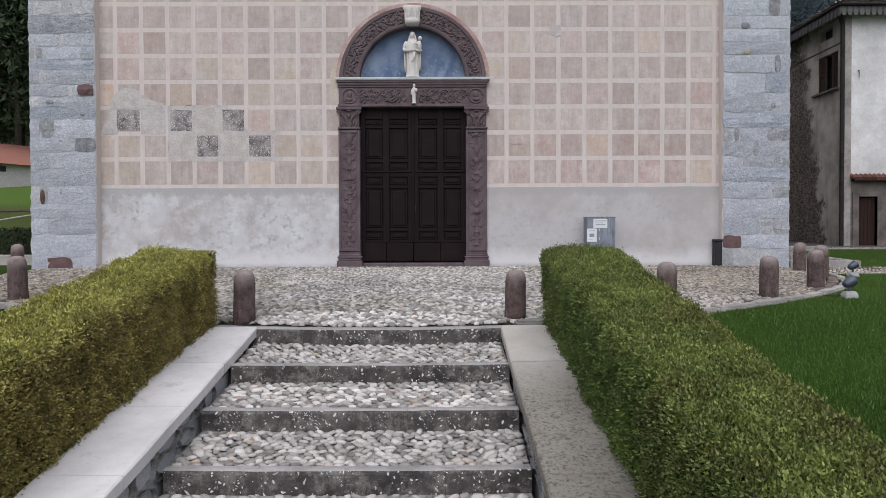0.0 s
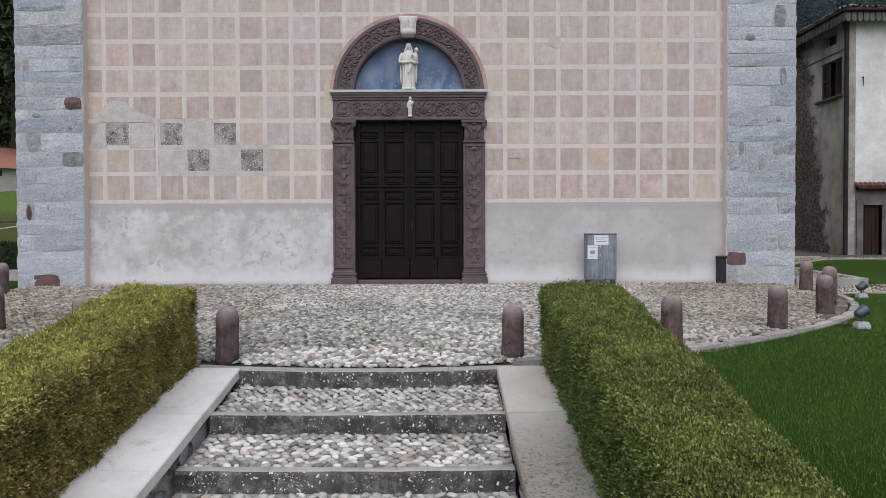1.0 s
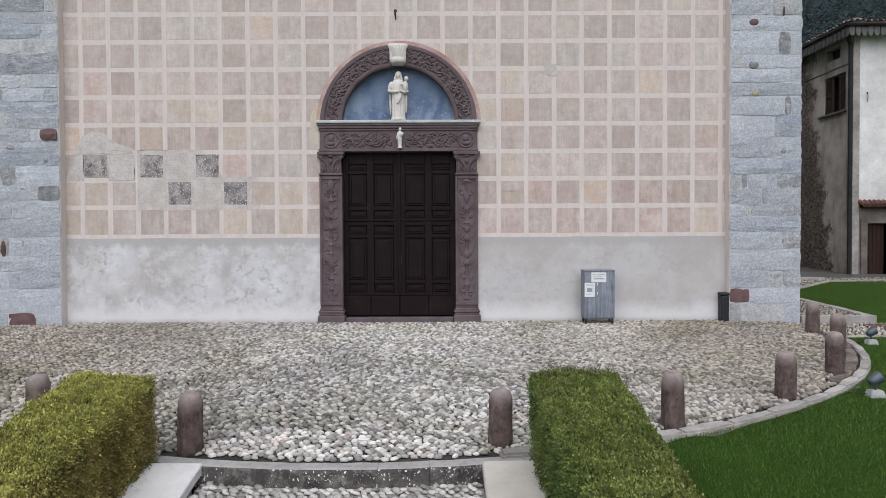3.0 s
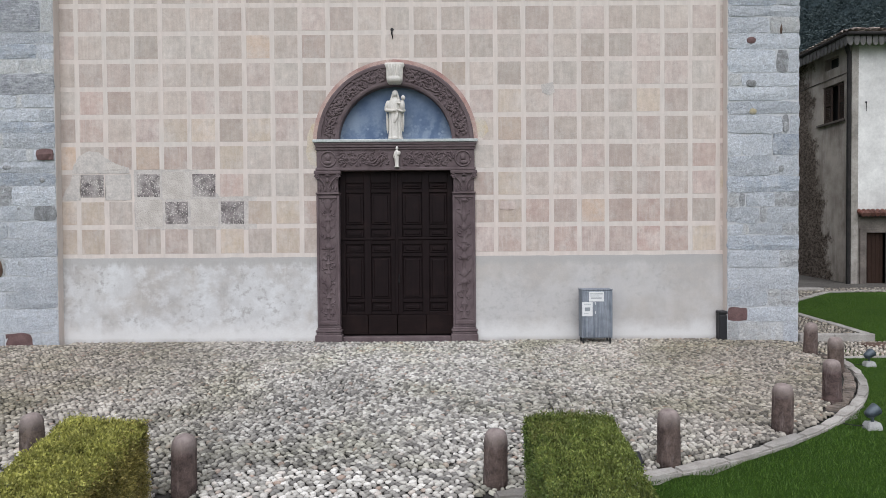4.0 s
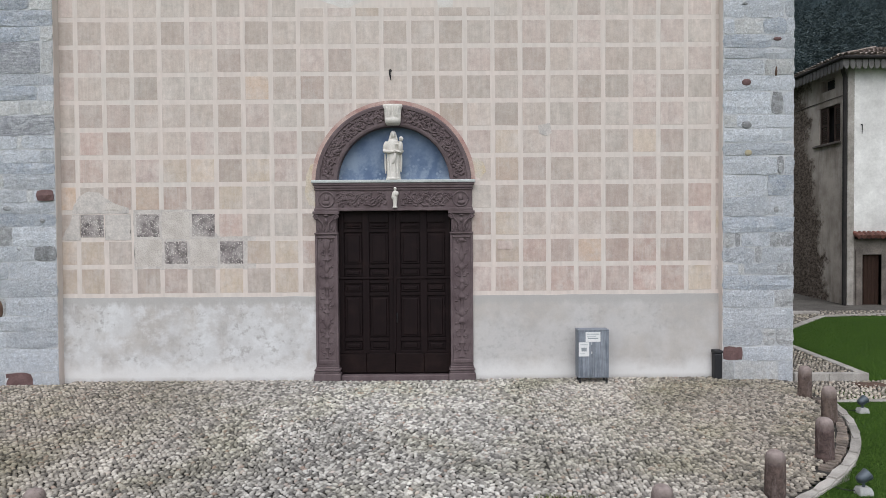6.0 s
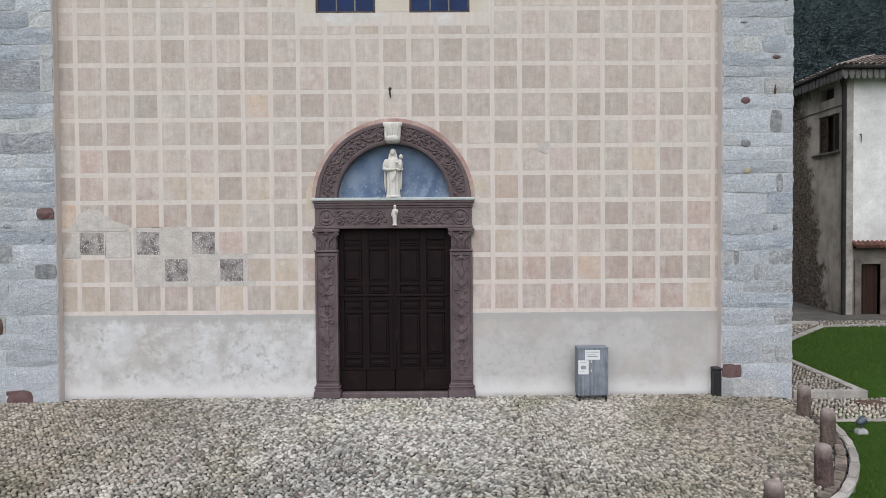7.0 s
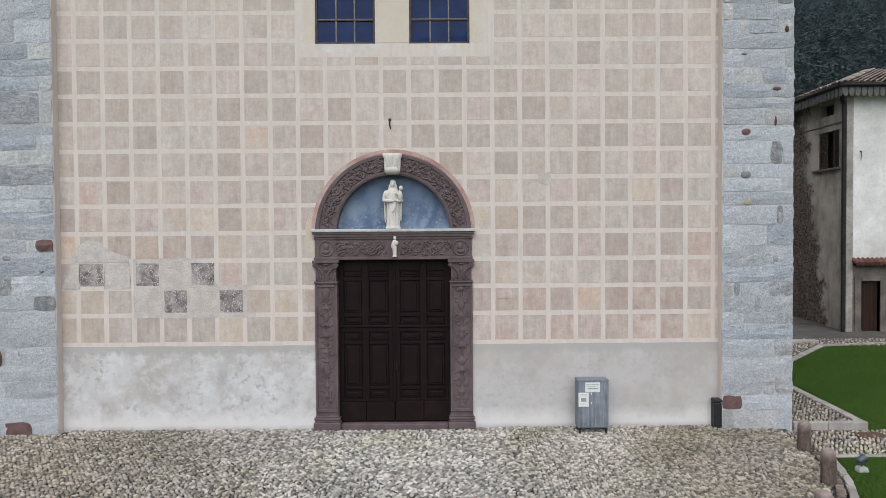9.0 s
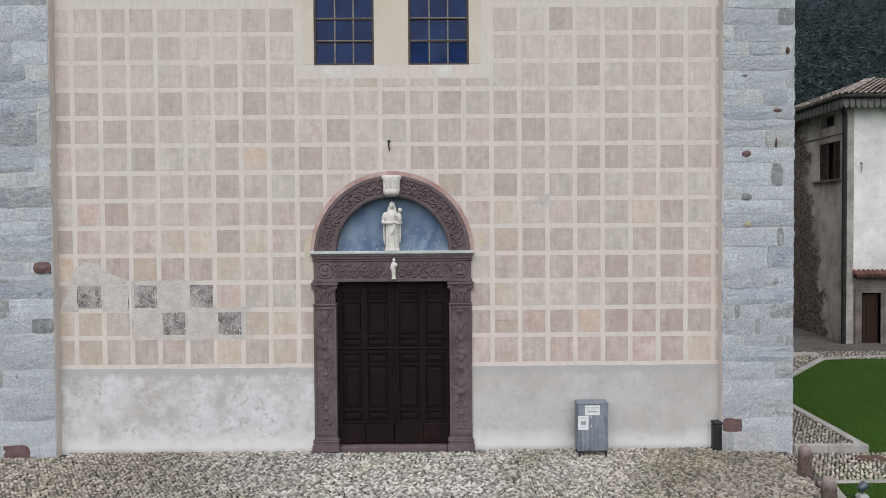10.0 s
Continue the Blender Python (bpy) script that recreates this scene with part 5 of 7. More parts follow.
# ---------------------------------------------------------------- door
def build_door():
    door = thing("door_1", (-0.02, 0, 0), "closed dark brown panelled double wooden door", "door", kind="structure")
    y0, z0, z1 = 0.10, -0.015, 3.285

    def board(x0, x1, za, zb, dy, bev=0.006, mat="door_wood", name="board", parent=None):
        bm = bmesh.new()
        add_box(bm, x0, x1, y0 + dy, y0 + 0.07, za, zb, bev)
        return part(name, bm, M[mat], parent or door)

    for sx in (-1, 1):
        xa, xb = (0.006, 1.135) if sx > 0 else (-1.135, -0.006)
        bm = bmesh.new()
        add_box(bm, xa, xb, y0 + 0.05, y0 + 0.10, z0, z1)
        leaf = part("leaf", bm, M["door_wood"], door)
        mid = (xa + xb) / 2 + 0.015 * sx
        for a, b in ((xa, xa + 0.11), (mid - 0.07, mid + 0.07), (xb - 0.11, xb)):
            board(a, b, 0.40, z1, 0.012, parent=leaf, name="stile")
        for a, b in ((xa + 0.11, mid - 0.07), (mid + 0.07, xb - 0.11)):
            for za, zb in ((0.40, 0.455), (0.645, 0.71), (0.71 + 0.86, 1.63), (1.82, 1.90), (2.13, 2.20), (2.86, 2.92), (3.06, z1)):
                board(a, b, za, zb, 0.014, 0.005, name="rail", parent=leaf)
            for za, zb in ((0.475, 0.625), (0.73, 1.55), (1.65, 1.80), (1.97, 2.11), (2.22, 2.84), (2.94, 3.04)):
                bm = bmesh.new()
                add_box(bm, a + 0.012, b - 0.012, y0 + 0.032, y0 + 0.06, za, zb, 0.008)
                add_box(bm, a + 0.055, b - 0.055, y0 + 0.016, y0 + 0.05, za + 0.035, zb - 0.035, 0.012)
                part("panel", bm, M["door_wood"], leaf)
        board(xa, xb, 1.905, 1.955, -0.004, 0.012, name="middle_rail", parent=leaf)
        for a, b in ((xa, mid - 0.004), (mid + 0.004, xb)):
            board(a, b, -0.005 + 0.012 * random.random(), 0.395, 0.0, 0.008, "door_kick", "kick_board", leaf)
    bm = bmesh.new()
    add_box(bm, -0.028, 0.028, y0 - 0.012, y0 + 0.04, 0.40, z1, 0.008)
    part("cover_strip", bm, M["door_wood"], door)
    bm = bmesh.new()
    add_tube(bm, [(0.045, y0 - 0.005, 1.02), (0.045, y0 - 0.05, 1.05), (0.045, y0 - 0.05, 1.18), (0.045, y0 - 0.005, 1.21)], 0.010, 8)
    part("handle", bm, M["dark_iron"], door, "thin iron handle")
    bm = bmesh.new()
    add_box(bm, -1.082, 1.082, -0.03, 0.45, plaza_z(0) - 0.05, -0.03, 0.015, 2)
    part("threshold", bm, M["portal"], door, "worn dark stone threshold")


build_door()


# ---------------------------------------------------------------- upper windows
def build_window(n, x0, x1):
    win = thing("window_%d" % n, ((x0 + x1) / 2, 0, WZ0), "tall leaded window in a brown iron frame, blue sky reflection coloured into the glass", "window", kind="structure")
    w = (x1 - x0) / 2
    h = WZ1 - WZ0
    bm = bmesh.new()
    for a, b, c, d in ((-w, w, 0, 0.045), (-w, w, h - 0.045, h), (-w, -w + 0.045, 0.045, h - 0.045), (w - 0.045, w, 0.045, h - 0.045)):
        add_box(bm, a, b, 0.03, 0.12, c, d, 0.004)
    part("window_frame", bm, M["frame_iron"], win)
    cols = [-w + 0.045 + (2 * w - 0.09) * i / 3 for i in range(4)]
    rws = [0.045 + 0.443 * i for i in range(5)]
    rws[-1] = h - 0.045
    for c in cols[1:-1]:
        bm = bmesh.new()
        add_box(bm, c - 0.014, c + 0.014, 0.045, 0.075, 0.045, h - 0.045, 0.004)
        part("mullion", bm, M["lead"], win, "pale glazing bar")
    for z in rws[1:-1]:
        bm = bmesh.new()
        add_box(bm, -w + 0.045, w - 0.045, 0.040, 0.07, z - 0.022, z + 0.006, 0.004)
        part("bar", bm, M["frame_iron"], win, "brown iron cross bar")
        bm = bmesh.new()
        add_box(bm, -w + 0.045, w - 0.045, 0.046, 0.074, z + 0.0065, z + 0.022, 0.003)
        part("lead_bar", bm, M["lead"], win, "pale glazing bar")
    r = random.Random(n)
    for a, b in zip(cols, cols[1:]):
        for c, d in zip(rws, rws[1:]):
            bm = bmesh.new()
            add_box(bm, -(b - a) / 2 + 0.002, (b - a) / 2 - 0.002, -0.003, 0.003, -(d - c) / 2 + 0.002, (d - c) / 2 - 0.002)
            me = mesh_of(bm, "pane", M["glass"])
            piece("pane", me, win, pose((a + b) / 2, 0.072, (c + d) / 2, r.uniform(-1.2, 1.2), 0, r.uniform(-1.2, 1.2)))


for n, (a, b) in enumerate(WINDOWS, 1):
    build_window(n, a, b)


# ---------------------------------------------------------------- forecourt, kerb, stairs
def front_edge(x):
    """The top step's front line."""
    return -7.57 + 0.075 * (x + 0.05) ** 2


def plaza_has(x, y, margin=0.0):
    if y > 0.0 or y < -7.7:
        return False
    if abs(x + 0.06) < 1.78 and y < -6.75:
        return y > front_edge(x) + 0.19 + margin
    return inside_plaza(x, y, (0.34 if y > -5.0 else 0.19) + margin)


def build_bed():
    verts, faces = [], []
    xs = np.arange(-8.0, 8.01, 0.2)
    ys = np.arange(-7.6, 0.21, 0.1)
    idx = {}
    for j, y in enumerate(ys):
        for i, x in enumerate(xs):
            idx[i, j] = len(verts)
            verts.append((x, y, plaza_z(y) - 0.036))
    for j in range(len(ys) - 1):
        for i in range(len(xs) - 1):
            cx, cy = xs[i] + 0.1, ys[j] + 0.05
            if cy > -0.1 or inside_plaza(cx, cy, 0.15) or (abs(cx + 0.06) < 1.9 and cy > front_edge(cx) + 0.08):
                faces.append((idx[i, j], idx[i + 1, j], idx[i + 1, j + 1], idx[i, j + 1]))
    return tagged(raw("pavement", verts, faces, M["bedding"]), "forecourt paved with grey river pebbles set in sand", "pavement", kind="structure")


pavement = build_bed()

DOME_N = 8


def dome_template():
    rows = [(0.92, -0.30), (1.0, 0.18), (0.74, 0.70)]
    v = [(r * math.cos(2 * math.pi * i / DOME_N), r * math.sin(2 * math.pi * i / DOME_N), z) for r, z in rows for i in range(DOME_N)] + [(0, 0, 1.0)]
    quads = [(k * DOME_N + i, k * DOME_N + (i + 1) % DOME_N, (k + 1) * DOME_N + (i + 1) % DOME_N, (k + 1) * DOME_N + i) for k in range(2) for i in range(DOME_N)]
    top = len(v) - 1
    tris = [(2 * DOME_N + i, 2 * DOME_N + (i + 1) % DOME_N, top) for i in range(DOME_N)]
    return np.array(v), np.array(quads), np.array(tris)


DV, DQ, DT = dome_template()


def pebbles(name, spots, gen, parent, material):
    """Many pebbles in one mesh. spots: rows of x, y, z, length, width, height, turn."""
    p = np.asarray(spots)
    n = len(p)
    shape = DV[None] * p[:, None, 3:6]
    shape = shape * (1 + gen.uniform(-0.16, 0.16, (n, len(DV), 1)) * np.array([1, 1, 0.4]))
    c, s = np.cos(p[:, 6])[:, None], np.sin(p[:, 6])[:, None]
    tilt = gen.uniform(-0.30, 0.30, (n, 2))
    x = shape[..., 0] * c - shape[..., 1] * s
    y = shape[..., 0] * s + shape[..., 1] * c
    z = shape[..., 2] + x * tilt[:, :1] + y * tilt[:, 1:]
    v = np.stack([x + p[:, :1], y + p[:, 1:2], z + p[:, 2:3]], -1).reshape(-1, 3)
    off = (np.arange(n) * len(DV))[:, None, None]
    ob = fast_mesh(name, v, (DT[None] + off).reshape(-1, 3), (DQ[None] + off).reshape(-1, 4), material, parent)
    return tagged(ob, kind="stuff")


def scatter(x0, x1, y0, y1, sx, sy, keep, height, gen, flow=0.6, size=1.0, tall=0.036):
    rows = []
    j = 0
    y = y0
    while y < y1:
        x = x0 + (sx / 2 if j % 2 else 0)
        while x < x1:
            px, py = x + gen.uniform(-0.24, 0.24) * sx, y + gen.uniform(-0.24, 0.24) * sy
            if keep(px, py):
                k = size * gen.uniform(0.66, 1.02)
                a = flow + 1.3 * noise.noise(Vector((px * 0.22, py * 0.22, 4.0))) + gen.normal(0, 0.42)
                rows.append((px, py, height(px, py) - 0.018, 0.545 * sx * k, 0.475 * sy * k, tall * gen.uniform(0.75, 1.25), a))
            x += sx
        y += sy
        j += 1
    return rows


def on_court(x, y):
    return plaza_has(x, y, 0.03) and not (abs(x + 0.02) < 1.62 and y > -0.12) and not (abs(x) > 6.5 and y > -0.24)


def split_x(y):
    """Where the loosely set pebbles give way to slanting rows."""
    return 2.3 + 0.7 * noise.noise(Vector((y * 0.3, 1.0, 2.0)))


def slanting_rows(gen):
    """Longish pebbles set edge to edge in rows that slant across the right half."""
    a = radians(-38)
    ux, uy = math.cos(a), math.sin(a)
    rows = []
    for r in scatter(-9.0, 16.0, -12.5, 8.5, 0.068, 0.046, lambda u, v: split_x(u * uy + v * ux) < u * ux - v * uy and on_court(u * ux - v * uy, u * uy + v * ux), lambda u, v: plaza_z(u * uy + v * ux), gen, 0.0, 1.06, 0.029):
        u, v = r[0], r[1]
        rows.append((u * ux - v * uy, u * uy + v * ux, r[2], r[3], r[4], r[5], a + 0.35 + 1.1 * noise.noise(Vector((u * 0.5, v * 0.5, 3.0))) + gen.normal(0, 0.38)))
    return rows


gen = np.random.default_rng(3)
court = scatter(-7.9, 4.2, -7.6, -0.02, 0.075, 0.054, lambda x, y: x <= split_x(y) and on_court(x, y), lambda x, y: plaza_z(y), gen, size=1.12, tall=0.027) + slanting_rows(gen)
near_court = [r for r in court if abs(r[0] + 0.1) < 1.25 and r[1] < -6.66]
rest_court = [r for r in court if not (abs(r[0] + 0.1) < 1.25 and r[1] < -6.66)]
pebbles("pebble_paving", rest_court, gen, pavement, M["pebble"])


def pebble_shapes(count, gen):
    out = []
    for i in range(count):
        me = bpy.data.meshes.new("pebble")
        v = DV * (1 + gen.uniform(-0.16, 0.16, (len(DV), 1)) * np.array([1, 1, 0.4]))
        me.from_pydata([tuple(q) for q in v], [], [tuple(q) for q in DQ.tolist()] + [tuple(q) for q in DT.tolist()])
        me.polygons.foreach_set("use_smooth", [True] * len(me.polygons))
        me.materials.append(M["pebble_piece"])
        out.append(me)
    return out


PEBBLES = pebble_shapes(9, gen)


def single_pebbles(rows, parent):
    for i, (x, y, z, a, b, h, t) in enumerate(rows):
        piece("pebble", PEBBLES[i % len(PEBBLES)], parent, Matrix.Translation((x, y, z)) @ Matrix.Rotation(t, 4, "Z") @ Matrix.Diagonal((a, b, h, 1)))


# kerb: slabs outside, a row of setts inside
def kerb_point(a, shrink):
    return Vector((KX + (KA - shrink) * math.cos(a), KY + (KB - shrink) * math.sin(a), 0))


def kerb_block(name, a0, a1, s0, s1, top, depth, material, parent):
    bm = bmesh.new()
    loop = [kerb_point(a0, s0), kerb_point((a0 + a1) / 2, s0), kerb_point(a1, s0), kerb_point(a1, s1), kerb_point((a0 + a1) / 2, s1), kerb_point(a0, s1)]
    dz = random.uniform(-0.006, 0.006)
    up = [bm.verts.new((p.x, p.y, plaza_z(p.y) + top + dz)) for p in loop]
    down = [bm.verts.new((p.x, p.y, plaza_z(p.y) - depth)) for p in loop]
    f = bm.faces.new(up)
    for i in range(6):
        bm.faces.new((up[i], down[i], down[(i + 1) % 6], up[(i + 1) % 6]))
    bmesh.ops.bevel(bm, geom=list(f.edges), offset=0.012 if s1 - s0 > 0.17 else 0.022, segments=2, affect="EDGES")
    return part(name, bm, material, parent)


kerb = thing("kerb", (0, 0, 0), "curved kerb of pale worn stone slabs round the forecourt", "kerb", kind="structure")
kr = random.Random(8)
for side in (1, -1):
    a = 0.152
    while a < 1.32:
        b = a + kr.uniform(0.07, 0.11)
        lo, hi = (-a, -b) if side > 0 else (-math.pi + a, -math.pi + b)
        kerb_block("kerb_slab", lo + 0.0008 * (1 if hi > lo else -1), hi - 0.0008 * (1 if hi > lo else -1), 0.03, 0.165 + kr.uniform(-0.02, 0.012), 0.012, 0.25, M["kerb"], kerb)
        a = b
    a = 0.152
    while a < 0.69:
        b = a + kr.uniform(0.015, 0.026)
        lo, hi = (-a, -b) if side > 0 else (-math.pi + a, -math.pi + b)
        kerb_block("sett", lo + 0.0017 * (1 if hi > lo else -1), hi - 0.0017 * (1 if hi > lo else -1), 0.185 + kr.uniform(0, 0.015), 0.335 + kr.uniform(-0.03, 0.015), 0.010, 0.10, M["sett"], kerb)
        a = b

# stairs
SX0, SX1, TREAD, DROP, RISE, NOSE = -1.295, 1.18, 0.717, 0.213, 0.135, 0.085
steps = thing("stairs", (0, -7.55, -0.40), "broad shallow stairs with dark stone risers and pebbled treads", "stairs", kind="structure")


def step_line(k):
    return -7.56 - TREAD * k, -0.393 - DROP * k


def step_block(x0, x1, k, r):
    """One nosing stone: pale worn top, a much darker material on the front."""
    y, z = step_line(k)
    bm = bmesh.new()
    n = max(3, int((x1 - x0) / 0.14))
    bow = 0.075 if k == 0 else 0.018
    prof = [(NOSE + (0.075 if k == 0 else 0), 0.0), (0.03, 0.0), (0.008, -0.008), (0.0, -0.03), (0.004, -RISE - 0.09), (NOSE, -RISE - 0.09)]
    rows = []
    for i in range(n + 1):
        x = x0 + (x1 - x0) * i / n
        row = []
        for q, (py, pz) in enumerate(prof):
            w = noise.noise(Vector((x * 5, k * 3.3, q))) * 0.007
            row.append(bm.verts.new((x, y + bow * (x + 0.05) ** 2 + py + w - steps.location.y, z + pz + w * 0.6 - steps.location.z)))
        rows.append(row)
    for a, b in zip(rows, rows[1:]):
        for q in range(len(prof) - 1):
            f = bm.faces.new((a[q], a[q + 1], b[q + 1], b[q]))
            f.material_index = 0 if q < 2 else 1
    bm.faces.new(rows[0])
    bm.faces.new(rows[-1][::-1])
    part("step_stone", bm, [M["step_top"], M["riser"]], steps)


sr = random.Random(4)
tread_rows = []
for k in range(11):
    y, z = step_line(k)
    x0, x1 = (-1.80, 1.70) if k == 0 else (SX0, SX1)
    x = x0
    while x < x1 - 0.05:
        w = sr.uniform(0.42, 0.85) if k == 0 else sr.uniform(0.5, 1.3)
        e = x1 if x + w > x1 - 0.3 else x + w
        step_block(x + 0.001, e - 0.001, k, sr)
        x = e
    # pebbled tread below this riser
    ya, za = y - 0.02, z - RISE
    yb, zb = step_line(k + 1)
    yb += NOSE
    bm = bmesh.new()
    lo, hi = ya + 0.08, yb - 0.04
    vs = [bm.verts.new((q[0], q[1] - steps.location.y, q[2] - steps.location.z)) for q in ((SX0, lo, za - 0.03), (SX1, lo, za - 0.03), (SX1, hi, zb - 0.03), (SX0, hi, zb - 0.03))]
    vs += [bm.verts.new((v.co.x, v.co.y, v.co.z - 0.3)) for v in vs]
    for q in ((0, 1, 2, 3), (7, 6, 5, 4), (0, 4, 5, 1), (1, 5, 6, 2), (2, 6, 7, 3), (3, 7, 4, 0)):
        bm.faces.new([vs[i] for i in q])
    part("tread_bed", bm, M["sand"], steps, "sandy bed under the tread's pebbles")

    def tread_z(px, py, ya=ya, za=za, yb=yb, zb=zb):
        f = (ya - py) / (ya - yb)
        return za + (zb - za) * f - 0.004

    def on_tread(px, py, k=k, ya=ya, yb=yb):
        bow = (0.075 if k == 0 else 0.018) * (px + 0.05) ** 2
        return SX0 + 0.03 < px < SX1 - 0.03 and yb + 0.025 + 0.018 * (px + 0.05) ** 2 < py < ya - 0.02 + bow

    tread_rows += [(r, k) for r in scatter(SX0, SX1, yb, ya + 0.15, 0.076, 0.052, on_tread, tread_z, gen, 0.0, 1.22, 0.022)]
loc = steps.location
local = lambda r: (r[0], r[1] - loc.y, r[2] - loc.z, *r[3:])
first = [local(r) for r, k in tread_rows if k == 1][:290]
chosen = set(first)
pebbles("pebble_treads", [q for q in (local(r) for r, k in tread_rows) if q not in chosen], gen, steps, M["pebble_tread"])


# side walls of the stairs with sloping caps
def cap_z(y):
    return -0.398 - 0.176 * (-7.54 - y)


def side_wall(x_in, x_out, cap_mat, label, seed):
    r = random.Random(seed)
    wall = thing("stair_wall", (0, 0, 0), label, "low wall", "stair side walls", "structure")
    sgn = 1 if x_out > x_in else -1
    y = -7.415
    lengths = [1.0, 0.87, 0.94, 0.90, 0.93, 0.87, 0.96, 0.93]
    for L in lengths:
        bm = bmesh.new()
        ya, yb = y - 0.005, y - L + 0.005
        n = 6
        dip = r.uniform(-0.006, 0.004)
        rows = []
        for i in range(n + 1):
            yy = ya + (yb - ya) * i / n
            top = cap_z(yy) + dip
            w = noise.noise(Vector((yy * 3, x_in, 1))) * 0.006
            rows.append([bm.verts.new((x, yy, z)) for x, z in ((x_in - sgn * 0.03 + w, top - 0.09), (x_in - sgn * 0.03 + w, top - 0.012), (x_in - sgn * 0.018 + w, top), (x_out - sgn * 0.012, top + 0.004), (x_out, top - 0.008), (x_out, top - 0.09))])
        for a, b in zip(rows, rows[1:]):
            for q in range(6):
                bm.faces.new((a[q], a[(q + 1) % 6], b[(q + 1) % 6], b[q]))
        bm.faces.new(rows[0])
        bm.faces.new(rows[-1][::-1])
        part("cap_slab", bm, M[cap_mat], wall)
        y -= L
    # rubble face below the cap
    bm = bmesh.new()
    vs = []
    for yy in (-7.52, -14.75):
        for x in (x_in + sgn * 0.03, x_out - sgn * 0.03):
            vs += [bm.verts.new((x, yy, cap_z(yy) - 0.085)), bm.verts.new((x, yy, -2.9))]
    for q in ((0, 1, 3, 2), (4, 6, 7, 5), (0, 4, 5, 1), (2, 3, 7, 6), (0, 2, 6, 4), (1, 5, 7, 3)):
        bm.faces.new([vs[i] for i in q])
    part("core", bm, M["mortar"], wall)
    yy = -7.69
    n = 0
    while yy > -12.2:
        L = r.uniform(0.18, 0.42)
        top = cap_z(yy - L / 2) - 0.09
        bottom = step_line(int((-7.56 - yy) / TREAD) + 1)[1] - 0.06
        z = top
        while z > bottom:
            h = min(r.uniform(0.10, 0.20), max(z - bottom, 0.06))
            me = stone_mesh(L - 0.015, h - 0.012, 0.028, M["rubble"], seed + n * 2.1, 0.014, 0.05)
            piece("rubble_stone", me, wall, Matrix.Translation((x_in + sgn * 0.025, yy - L / 2, z - h / 2)) @ Matrix.Rotation(radians(90) * sgn, 4, "Z"))
            z -= h
            n += 1
        yy -= L
    return wall


side_wall(-1.32, -1.80, "cap_pale", "low stair wall of rubble with smooth pale stone caps", 31)
side_wall(1.205, 1.70, "cap_mossy", "low stair wall of rubble with weathered mossy stone caps", 37)


